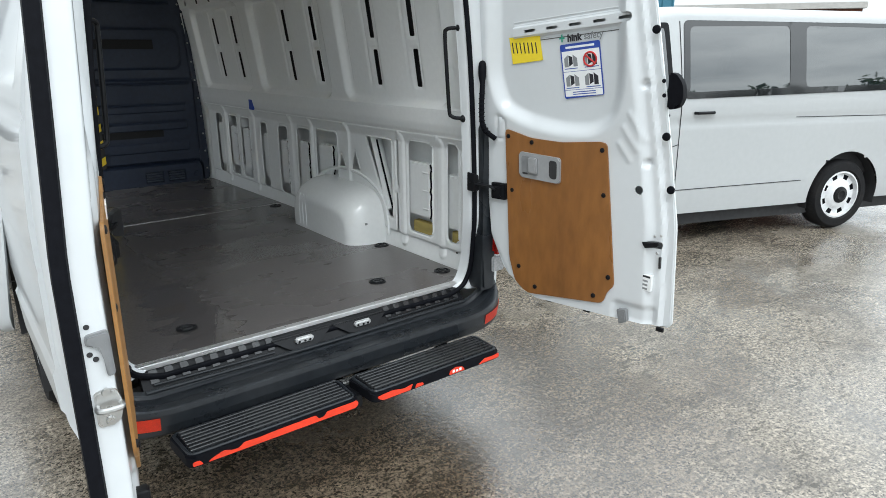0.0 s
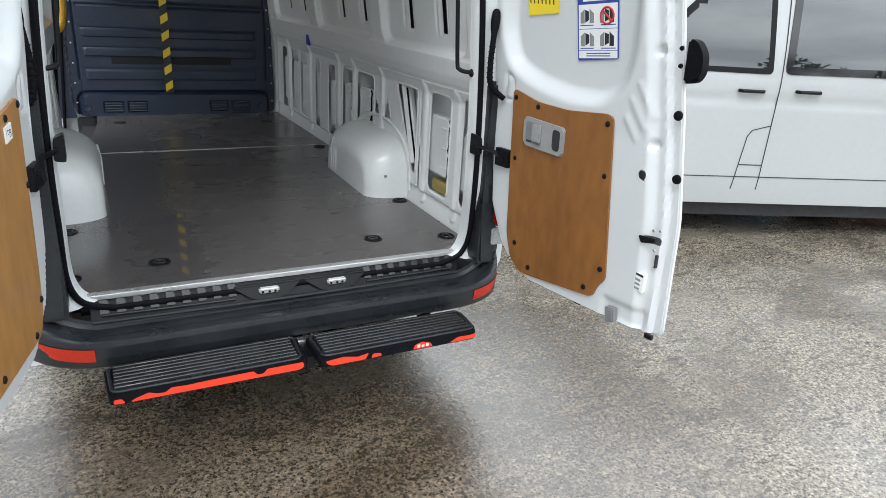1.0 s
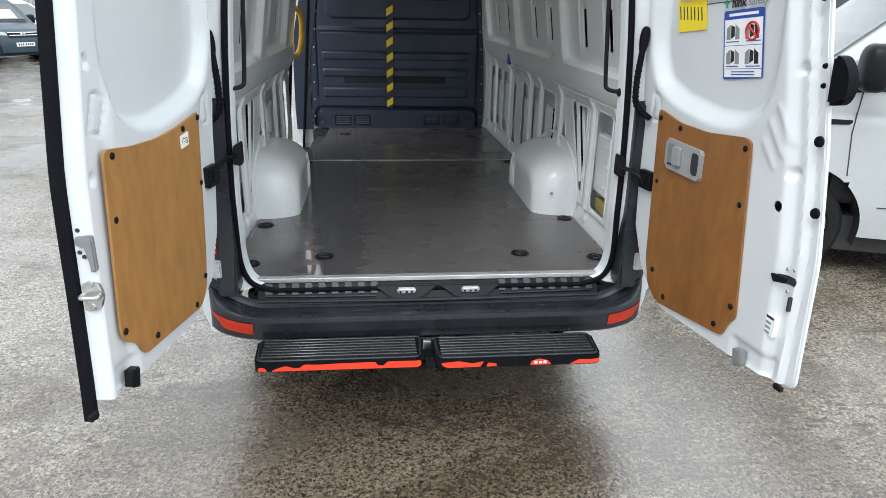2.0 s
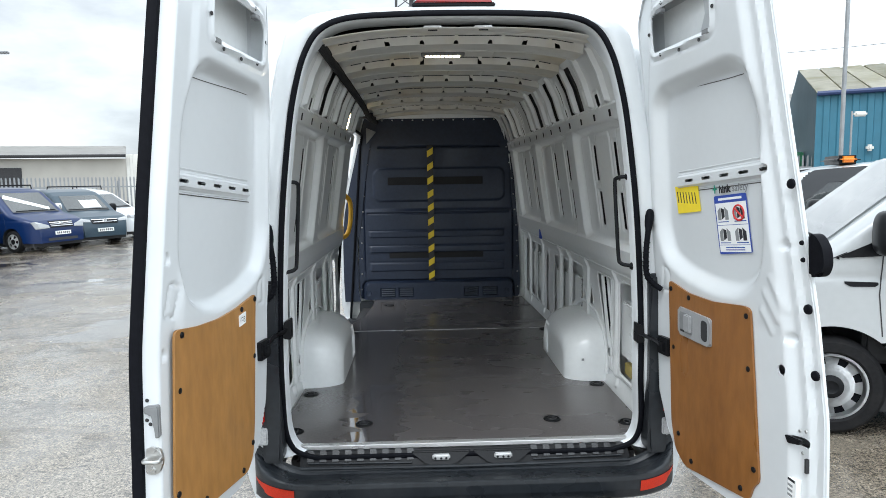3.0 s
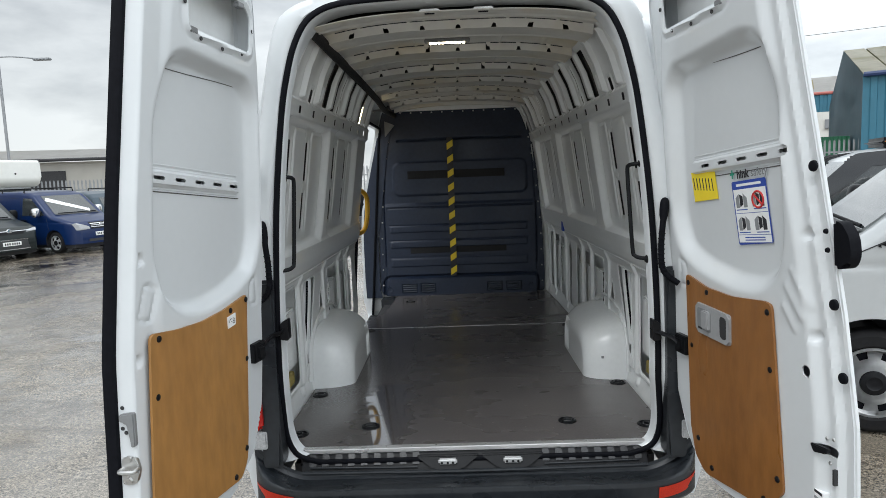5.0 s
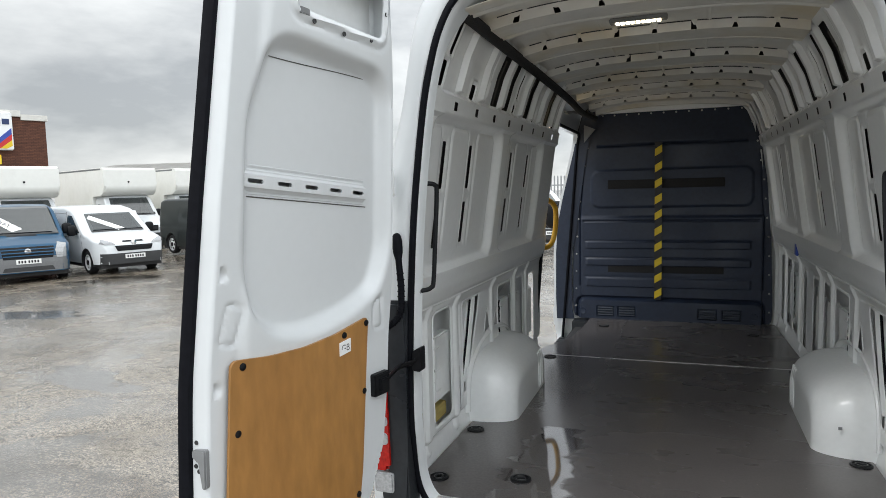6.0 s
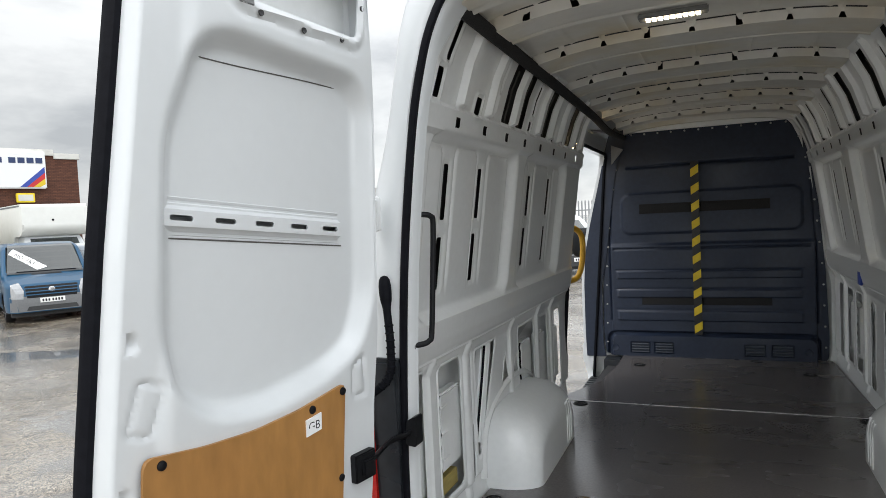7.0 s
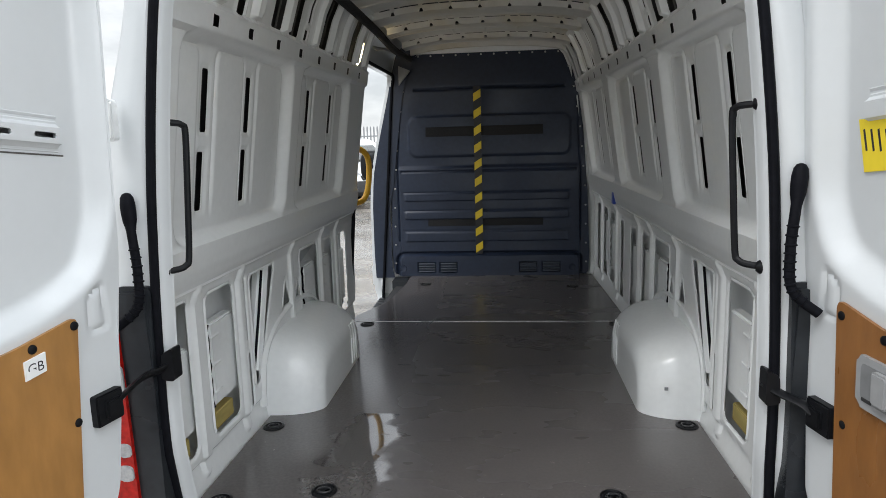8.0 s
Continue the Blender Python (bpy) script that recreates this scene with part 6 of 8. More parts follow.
    inv = ramp_of(puddle, 0, 1, 1.0, 0.03)
    l.new(inv, keep.inputs[0]), l.new(hgt, keep.inputs[1])
    bp = n.new("ShaderNodeBump")
    bp.inputs["Strength"].default_value, bp.inputs["Distance"].default_value = 1.0, 0.003
    l.new(keep.outputs[0], bp.inputs["Height"]), l.new(bp.outputs["Normal"], b.inputs["Normal"])
    return m


M["ground"] = ground_material()
g = np.concatenate([-np.geomspace(600, 26, 14), np.linspace(-24, 24, 97), np.geomspace(26, 600, 14)])
GX, GY = np.meshgrid(g, g, indexing="ij")
GZ = np.where(np.hypot(GX, GY) < 60, ground_z(GX, GY), ground_z(np.maximum(GX, -60), GY))
GZ = GZ + 0.004 * np.sin(GX * 0.9 + 1.3) * np.sin(GY * 1.1) * (np.hypot(GX, GY) < 30)
gi = np.arange(GX.size).reshape(GX.shape)
gm = bpy.data.meshes.new("ground")
gm.from_pydata(np.stack([GX, GY, GZ], -1).reshape(-1, 3).tolist(), [], np.stack([gi[:-1, :-1], gi[1:, :-1], gi[1:, 1:], gi[:-1, 1:]], -1).reshape(-1, 4).tolist())
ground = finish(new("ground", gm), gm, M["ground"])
tagged(ground, "wet worn concrete yard with puddles", "ground", kind="structure")


# ================= other vehicles =================
def paint(name, rgb):
    return mat(name, rgb, 0.34, grain=0.02, grain_scale=30, coat=0.40, spec=0.25)


M["p_navy"] = paint("dark_blue_paint", (0.003, 0.017, 0.075))
M["p_black"] = paint("black_green_paint", (0.008, 0.013, 0.013))
M["p_blue"] = paint("mid_blue_paint", (0.004, 0.058, 0.125))
M["p_slate"] = paint("grey_blue_paint", (0.032, 0.055, 0.075))
M["p_cream"] = mat("white_box_panel", (0.78, 0.78, 0.74), 0.45, grain=0.02, grain_scale=6, stain=0.3, stain_scale=1.2, stain_to=(0.62, 0.61, 0.55))
M["cabin"] = mat("dark_cabin_trim", (0.03, 0.03, 0.032), 0.8, grain=0.2, grain_scale=20)
M["trim"] = mat("grey_black_bumper_plastic", (0.035, 0.036, 0.038), 0.55, grain=0.15, grain_scale=30, stain=0.3, stain_scale=3)
M["trimgrey"] = mat("grey_bumper_plastic", (0.16, 0.165, 0.17), 0.55, grain=0.1, grain_scale=30)
M["chrome"] = mat("bright_chrome", (0.75, 0.75, 0.76), 0.12, 1.0, grain=0.02, grain_scale=30)
M["lampblack"] = mat("black_edge_glass", (0.012, 0.013, 0.015), 0.08, grain=0.05, grain_scale=20, coat=0.6)
M["plate"] = mat("white_plate", (0.80, 0.80, 0.78), 0.4, grain=0.03, grain_scale=30)
M["orange"] = mat("orange_beacon", (0.75, 0.22, 0.02), 0.3, grain=0.1, grain_scale=40)
wheel_cache = {}


def wheel_meshes(r, w, style):
    key = (round(r, 3), style)
    if key in wheel_cache:
        return wheel_cache[key]
    ro = r * 0.66
    bm = lathe(bmesh.new(), [(ro, -w / 2 + 0.02), (ro + 0.02, -w / 2), (r - 0.035, -w / 2 + 0.005), (r - 0.008, -w / 2 + 0.035), (r, 0), (r - 0.008, w / 2 - 0.035), (r - 0.035, w / 2 - 0.005), (ro + 0.02, w / 2), (ro, w / 2 - 0.02)],
               (0, 0, 0), (1, 0, 0), 40, False)
    me = bpy.data.meshes.new("tyre")
    bm.to_mesh(me), bm.free()
    # rim: a dished disc with holes between spokes
    n, rows = 96, [(ro + 0.004, 0.0), (ro - 0.012, 0.004), (ro - 0.02, -0.018), (ro * 0.88, -0.030), (ro * 0.68, -0.026), (ro * 0.60, -0.012), (ro * 0.50, 0.0), (ro * 0.34, 0.004), (ro * 0.32, -0.01), (0.01, -0.008)]
    bm = bmesh.new()
    rings = [[bm.verts.new((-w / 2 + 0.015 - dx, rr * math.cos(2 * math.pi * k / n), rr * math.sin(2 * math.pi * k / n))) for k in range(n)] for rr, dx in rows]
    holes = 8 if style == "steel" else 5
    for i, (a, b) in enumerate(zip(rings, rings[1:])):
        for k in range(n):
            ph = (k / n * holes) % 1
            if i in ((3,) if style == "steel" else (3, 4, 5)) and (0.28 < ph < 0.72):
                continue
            bm.faces.new((a[k], b[k], b[(k + 1) % n], a[(k + 1) % n]))
    bmesh.ops.solidify(bm, geom=bm.faces[:], thickness=0.012)
    rm = bpy.data.meshes.new("rim")
    bmesh.ops.recalc_face_normals(bm, faces=bm.faces)
    bm.to_mesh(rm), bm.free()
    bm = lathe(bmesh.new(), [(ro * 0.36, 0), (ro * 0.34, 0.012), (ro * 0.20, 0.020), (ro * 0.16, 0.014), (0.01, 0.016)], (-w / 2 + 0.012, 0, 0), (-1, 0, 0), 24)
    hm = bpy.data.meshes.new("hub_cap")
    bm.to_mesh(hm), bm.free()
    # added black disc stands in for the shade seen through the rim holes
    bm = lathe(bmesh.new(), [(ro * 0.97, 0), (ro * 0.97, 0.02)], (-w / 2 + 0.06, 0, 0), (1, 0, 0), 24)
    dm = bpy.data.meshes.new("brake_disc")
    bm.to_mesh(dm), bm.free()
    for m_, k in ((me, "tyre"), (rm, "rim"), (hm, "black"), (dm, "rubber")):
        m_.materials.append(M[k])
        m_.polygons.foreach_set("use_smooth", [True] * len(m_.polygons))
        m_.set_sharp_from_angle(angle=radians(40))
    wheel_cache[key] = (me, rm, hm, dm)
    return wheel_cache[key]


def wheel(parent, x, y, r, w, side, style):
    me, rm, hm, dm = wheel_meshes(r, w, style)
    t = new("tyre", me)
    t.name = "wheel"
    t.parent = parent
    t.matrix_basis = pose(x, y, r, 0, 0, 0 if side < 0 else 180)
    for nm, d in (("rim", rm), ("hub_cap", hm), ("brake_disc", dm)):
        o = new(nm, d)
        o.parent = t
    return t


def pebble(cx, cy, cz, a, b, c, p=0.62, n=20, m_=12):
    """A rounded shell: a ball drawn out towards a box."""
    bm, rings = bmesh.new(), []
    sg = lambda q: math.copysign(abs(q) ** p, q)
    for i in range(1, m_):
        u = -math.pi / 2 + math.pi * i / m_
        rings.append([bm.verts.new((cx + a * sg(math.cos(u)) * sg(math.cos(2 * math.pi * k / n)), cy + b * sg(math.cos(u)) * sg(math.sin(2 * math.pi * k / n)), cz + c * sg(math.sin(u)))) for k in range(n)])
    for r0, r1 in zip(rings, rings[1:]):
        for k in range(n):
            bm.faces.new((r0[k], r0[(k + 1) % n], r1[(k + 1) % n], r1[k]))
    bm.faces.new(rings[0][::-1]), bm.faces.new(rings[-1])
    return bm


def vehicle(name, label, category, at, turn, v, group="parked vehicles"):
    """A van or car from its side outline: q runs back from its nose. v holds its sizes, outline, glass and trim."""
    car = v.get("parent") or thing(name, label, category, group, at, turn)
    L, W, H, wb, fo, r = v["L"], v["W"], v["H"], v["wb"], v["fo"], v.get("r", 0.33)
    zs, belt, lean = v.get("sill", 0.26), v.get("belt", 1.15), v.get("lean", 0.12)
    pq, pz = zip(*v["top"])
    y0_ = v.get("nose_y", fo + wb / 2)
    y_of = lambda q: y0_ - q
    top = lambda q: np.interp(q, pq, pz)

    def half(q):
        a = np.clip(1 - q / v.get("nose", 0.55), 0, 1)
        b = np.clip(1 - (L - q) / 0.30, 0, 1)
        return W / 2 * (1 - 0.24 * a ** 2.2 - 0.06 * b ** 2)

    def surf(q, z):
        t = np.clip((z - belt) / (H - belt), 0, 1.2)
        low = np.clip((0.55 - z) / 0.35, 0, 1)
        return half(q) * (1 - lean * t ** 1.25 - 0.035 * low ** 1.5 - 0.012 * np.exp(-((z - v.get("groove", 0.98)) / 0.02) ** 2))

    n = v.get("n", 70)
    na, nb, nc = v.get("nz", 18), 6, 4
    Q = np.concatenate([np.linspace(0, 0.3, 10)[:-1], np.linspace(0.3, L, n)])
    rows_z, rows_x = [], []
    for q in Q:
        h = float(top(q))
        rr = min(v.get("shoulder", 0.12), 0.35 * (h - zs))
        z = np.linspace(zs, h - rr, na)
        x = surf(q, z)
        a = np.linspace(0, math.pi / 2, nb + 1)[1:]
        x2 = x[-1] - rr * (1 - np.cos(a))
        z2 = h - rr + rr * np.sin(a) * 0.85
        x3 = x2[-1] * np.linspace(1, 0, nc + 1)[1:]
        z3 = z2[-1] + 0.15 * rr * (1 - (x3 / max(x2[-1], 1e-3)) ** 2)
        rows_x.append(np.concatenate([x, x2, x3])), rows_z.append(np.concatenate([z, z2, z3]))
    X, Z = np.array(rows_x), np.array(rows_z)
    QQ = np.repeat(Q[:, None], X.shape[1], 1)
    arches = [d_disc(q, r, r + v.get("arch", 0.065)) for q in v.get("axles", (fo, fo + wb))]
    sides = [d_poly(p) for p in v.get("side_glass", [])]
    keep = np.ones((len(Q) - 1, X.shape[1] - 1), bool)
    side_cols = na
    for s, is_arch in [(s, True) for s in arches] + [(s, False) for s in sides]:
        cell = max(L / n, (H - zs) / na) if is_arch else 0.06
        d = s(QQ[:, :side_cols], Z[:, :side_cols])
        near = np.abs(d) < 0.55 * cell
        near[0], near[-1] = False, False
        near[:, 0] &= is_arch
        e = 1e-4
        gq = (s(QQ[:, :side_cols] + e, Z[:, :side_cols]) - s(QQ[:, :side_cols] - e, Z[:, :side_cols])) / (2 * e)
        gz = (s(QQ[:, :side_cols], Z[:, :side_cols] + e) - s(QQ[:, :side_cols], Z[:, :side_cols] - e)) / (2 * e)
        g2 = np.maximum(gq * gq + gz * gz, 0.3)
        QQ[:, :side_cols] = np.where(near, QQ[:, :side_cols] - d * gq / g2, QQ[:, :side_cols])
        Z[:, :side_cols] = np.where(near, Z[:, :side_cols] - d * gz / g2, Z[:, :side_cols])
        X[:, :side_cols] = np.where(near, surf(QQ[:, :side_cols], Z[:, :side_cols]), X[:, :side_cols])
        cq = (QQ[:-1, :-1] + QQ[1:, :-1] + QQ[:-1, 1:] + QQ[1:, 1:]) / 4
        cz = (Z[:-1, :-1] + Z[1:, :-1] + Z[:-1, 1:] + Z[1:, 1:]) / 4
        inside = s(cq, cz) < 0
        inside[:, side_cols - 1:] = False
        keep &= ~inside
    ws = v.get("screen")
    cq = (QQ[:-1, :-1] + QQ[1:, 1:]) / 2
    cz = (Z[:-1, :-1] + Z[1:, 1:]) / 2
    cx = (X[:-1, :-1] + X[1:, 1:]) / 2
    if ws:
        sc = d_poly(ws)
        keep &= ~((sc(cx, cz) < -0.03) & (cq < v["screen_back"]))
    m_ = X.shape[1]
    V0 = np.stack([X, y_of(QQ), Z], -1).reshape(-1, 3)
    V1 = V0 * np.array((-1, 1, 1))
    ii = np.arange(len(Q) * m_).reshape(len(Q), m_)
    quads = np.stack([ii[:-1, :-1], ii[1:, :-1], ii[1:, 1:], ii[:-1, 1:]], -1)[keep]
    faces = quads.tolist() + (quads[:, ::-1] + len(V0)).tolist()
    for e_ in (0, len(Q) - 1):
        lp = [int(ii[e_, k]) for k in range(m_)] + [int(ii[e_, k]) + len(V0) for k in range(m_ - 1, -1, -1)]
        faces.append(lp if e_ == 0 else lp[::-1])
    me = bpy.data.meshes.new("body")
    me.from_pydata(np.concatenate([V0, V1]).tolist(), [], faces)
    bm = bmesh.new()
    bm.from_mesh(me)
    bmesh.ops.remove_doubles(bm, verts=bm.verts, dist=0.0008)
    bmesh.ops.recalc_face_normals(bm, faces=bm.faces)
    bm.to_mesh(me), bm.free()
    body = finish(new("body", me), me, v["paint"], car, "", 40)
    qs = np.concatenate([np.linspace(0, 2.4, 480)])

    def nose(x, z):
        """How far back the front lies at a place across and up."""
        x, z = np.asarray(x, float), np.asarray(z, float)
        ok = (top(qs)[None, :] >= z.reshape(-1, 1) - 1e-6) & (surf(qs[None, :], z.reshape(-1, 1)) >= np.abs(x.reshape(-1, 1)) - 1e-6)
        k = np.where(ok.any(1), ok.argmax(1), len(qs) - 1)
        return qs[k].reshape(x.shape)

    def front_patch(nm, poly, material, off=0.006, step=0.025, lab="", rim=0.02, own=None):
        p = np.array(poly)
        return sheet(nm, p[:, 0].min() - 0.01, p[:, 0].max() + 0.01, p[:, 1].min() - 0.01, p[:, 1].max() + 0.01, step,
                     lambda a, b, d: (a, y_of(nose(a, b)) + off - d, b), material, own or car, outline=d_poly(poly), rim=rim, label=lab)

    def side_patch(nm, sd, poly, material, off=0.004, step=0.06, lab="", rim=0.01, own=None, cut=()):
        p = np.array(poly)
        return sheet(nm, p[:, 0].min() - 0.01, p[:, 0].max() + 0.01, p[:, 1].min() - 0.01, p[:, 1].max() + 0.01, step,
                     lambda a, b, d: (sd * (surf(a, b) + off - d), y_of(a), b), material, own or car, outline=d_poly(poly), holes=[d_poly(c_) for c_ in cut], rim=rim, label=lab)

    if ws:
        grow = [(a * 1.03, 1.15 + (b - 1.15) * 1.0) for a, b in ws]
        scr = front_patch("windscreen", grow, M["glass"], 0.008, 0.028, "clear windscreen", rim=0.006)
        scr.visible_shadow = False
        z0 = min(b for _, b in ws)
        hw_ = max(a for a, _ in ws) * 1.03
        front_patch("scuttle", [(-hw_, z0 - 0.020), (hw_, z0 - 0.020), (hw_, z0 + 0.012), (-hw_, z0 + 0.012)], M["trim"], 0.011, 0.02, "black plastic scuttle", rim=0.006)
        for x in (-0.36, 0.30):
            pts = [(x + t * 0.66, float(y_of(nose(np.array([x + t * 0.66]), np.array([z0 + 0.030]))[0])) + 0.020, z0 + 0.030) for t in np.linspace(-0.5, 0.5, 6)]
            part("wiper", tube(bmesh.new(), pts, 0.010, 6), M["rubber"], car)
    for sd in (-1, 1):
        for poly in v.get("side_glass", []):
            c = np.mean(poly, 0)
            gl = side_patch("side_window", sd, [tuple(c + (np.array(p) - c) * 1.03) for p in poly], M["tinted" if v.get("tint") else "glass"], 0.003, 0.024, "dark side window")
            gl.visible_shadow = False
        for poly in v.get("lines", []):
            poly = [(a0 + (a1 - a0) * t / 6, b0 + (b1 - b0) * t / 6) for (a0, b0), (a1, b1) in zip(poly, poly[1:]) for t in range(6)] + [poly[-1]]
            pts = [(sd * (float(surf(a, b)) + 0.001), y_of(a), b) for a, b in poly]
            part("panel_gap", tube(bmesh.new(), pts, 0.0045, 4), M["dark"], car)
        for q, z in v.get("handles", []):
            part("door_handle", tube(bmesh.new(), [(sd * (float(surf(q + t, z)) + o), y_of(q + t), z) for t, o in ((-0.1, 0.005), (-0.085, 0.03), (0.085, 0.03), (0.1, 0.005))], 0.013, 8), M["black"], car)
        mq, mz = v.get("mirror", (1.35, 1.28))
        mx = float(surf(mq, mz))
        mir = part("door_mirror", pebble(sd * (mx + 0.15), y_of(mq), mz, 0.115, 0.085, 0.145), v.get("mirror_paint", M["black"]), car, angle=60)
        part("mirror_arm", tube(bmesh.new(), [(sd * (mx - 0.02), y_of(mq), mz - 0.1), (sd * (mx + 0.1), y_of(mq), mz - 0.07)], 0.03, 8), M["black"], mir)
        for q in v.get("axles", (fo, fo + wb)):
            wheel(car, sd * (W / 2 - 0.115 - 0.012), y_of(q), r, 0.215, sd, v.get("wheels", "steel"))
            x0, x1 = sorted((sd * (W / 2 - 0.40), sd * (W / 2 - 0.015)))
            bm = bmesh.new()
            k0, prev = 14, None
            for k in range(k0 + 1):
                a = -0.25 + (math.pi + 0.5) * k / k0
                yy, zz = y_of(q) + (r + v.get("arch", 0.065) - 0.003) * math.cos(a), r + (r + v.get("arch", 0.065) - 0.003) * math.sin(a)
                pair = (bm.verts.new((x0, yy, zz)), bm.verts.new((x1, yy, zz)))
                if prev:
                    bm.faces.new((prev[0], prev[1], pair[1], pair[0]))
                prev = pair
            part("arch_liner", bm, M["dark"], car)
    for nm, key, material in (("headlamp", "lamps", M["lampclear"]), ("lower_grille", "lower", M["trim"]), ("grille", "grille", M["black"]), ("bonnet_slot", "slot", M["black"])):
        for poly in v.get(key, []):
            for sgn in ((-1, 1) if key == "lamps" else (1,)):
                front_patch(nm, [(sgn * a, b) for a, b in poly][::sgn], material, 0.010, 0.014)
    for a0, a1, z0, z1 in v.get("bars", []):
        front_patch("grille_bar", [(a0, z0), (a1, z0), (a1, z1), (a0, z1)], v.get("bar_paint", M["chrome"]), 0.020, 0.03)
    if v.get("bumper"):
        zb0, zb1 = v["bumper"]
        w2 = W / 2 * 0.90
        front_patch("front_bumper", [(-w2, zb0), (w2, zb0), (w2, zb1), (-w2, zb1)], v.get("bumper_paint", M["trim"]), 0.005, 0.024)
    if v.get("badge"):
        bz = v["badge"]
        part("badge", lathe(bmesh.new(), [(0.075, 0), (0.07, 0.012), (0.04, 0.016)], (0, float(y_of(nose(np.array([0.0]), np.array([bz]))[0])) + 0.012, bz), (0, 1, 0), 20), M["chrome"], car)
    pz_ = v.get("plate", 0.45)
    pl = front_patch("number_plate", [(-0.26, pz_ - 0.055), (0.26, pz_ - 0.055), (0.26, pz_ + 0.055), (-0.26, pz_ + 0.055)], M["plate"], 0.028, 0.05, rim=0.03)
    for k in range(7):
        a0 = -0.21 + k * 0.062 + (0.02 if k > 3 else 0)
        front_patch("plate_bar", [(a0, pz_ - 0.032), (a0 + 0.038, pz_ - 0.032), (a0 + 0.038, pz_ + 0.032), (a0, pz_ + 0.032)], M["ink"], 0.031, 0.02, rim=0.002, own=pl)
    if v.get("banner"):
        bz = [(-a_, b_) for a_, b_ in v["banner"]]
        ban = front_patch("sale_banner", bz, M["paper"], 0.014, 0.022, "white paper sale banner", rim=0.003)
        (ax, az), (bx_, bz_) = bz[0], bz[1]
        dirv = np.array((bx_ - ax, bz_ - az)) / math.hypot(bx_ - ax, bz_ - az)
        word = v.get("word")
        if word:
            o = np.array(bz[3]) + 0.12 * dirv + 0.03 * np.array((dirv[1], -dirv[0]))
            k = -1
            def wf(x, y):
                p = o + dirv * x + np.array((dirv[1], -dirv[0])) * y
                return (p[0], float(y_of(nose(np.array([p[0]]), np.array([p[1]]))[0])) + 0.022, p[1])
            writing("banner_text", word, 0.13, wf, M["ink"], ban, False)
    part("underbody", bbox(-W / 2 + 0.12, W / 2 - 0.12, y_of(L - 0.15), y_of(0.2), 0.17, zs + 0.12), M["dark"], car, "dark underside")
    # cabin: floor, dash, seats, bulkhead
    sq0, sq1 = v.get("cabin", (1.0, 2.6))
    wi = W / 2 - 0.12
    part("cabin_trim", bbox(-wi, wi, y_of(sq1), y_of(sq0), 0.5, belt - 0.12, bev=0.03), M["cabin"], car)
    part("cabin_wall", bbox(-wi + 0.06, wi - 0.06, y_of(sq1) - 0.05, y_of(sq1), 0.5, H - 0.16), M["cabin"], car)
    for x in (-0.42, 0.42):
        part("seat", bbox(x - 0.22, x + 0.22, y_of(sq1 - 0.35), y_of(sq1 - 0.5), belt - 0.2, belt + 0.42, bev=0.05), M["cabin"], car)
    if v.get("rack"):
        for q in v["rack"]:
            w2 = float(surf(q, H - 0.15)) - 0.03
            part("roof_bar", tube(bmesh.new(), [(-w2, y_of(q), H - 0.06), (-w2 + 0.03, y_of(q), H + 0.06), (w2 - 0.03, y_of(q), H + 0.06), (w2, y_of(q), H - 0.06)], 0.022, 8), M["black"], car)
    if v.get("box"):
        b0, b1, bz0, bz1, bw = v["box"]
        bm = bmesh.new()
        prism(bm, round_poly([(y_of(b0), bz0 + 0.26), (y_of(b0) - 0.05, bz1 - 0.06), (y_of(b0) - 0.16, bz1), (y_of(b1), bz1), (y_of(b1), 0.75), (y_of(v["box_cab"]), 0.75), (y_of(v["box_cab"]), bz0), (y_of(b0) - 0.34, bz0 + 0.02)], [0.16, 0.05, 0.08, 0.05, 0.05, 0.05, 0.05, 0.16], 5),
              lambda a, b, d: (d, a, b), -bw / 2, bw / 2, 0.0)
        bmesh.ops.bevel(bm, geom=[e for e in bm.edges if abs(e.verts[0].co.x - e.verts[1].co.x) < 1e-4], offset=0.05, segments=3, affect="EDGES")
        bx = part("box_body", bm, M["p_cream"], car, "white box body with peak over the cab")
        for sd in (-1, 1):
            part("edge_rail", bbox(min(sd * (bw / 2 - 0.01), sd * (bw / 2 + 0.015)), max(sd * (bw / 2 - 0.01), sd * (bw / 2 + 0.015)), y_of(b1), y_of(b0) - 0.3, bz1 - 0.09, bz1 - 0.03, bev=0.01), M["trimgrey"], bx)
        part("marker_lamp", lathe(bmesh.new(), [(0.04, 0), (0.03, 0.02)], (0.1, y_of(b0), (bz0 + bz1) / 2), (0, 1, 0), 12), M["black"], bx)
    return car, dict(surf=surf, y_of=y_of, nose=nose, side=side_patch, front=front_patch)


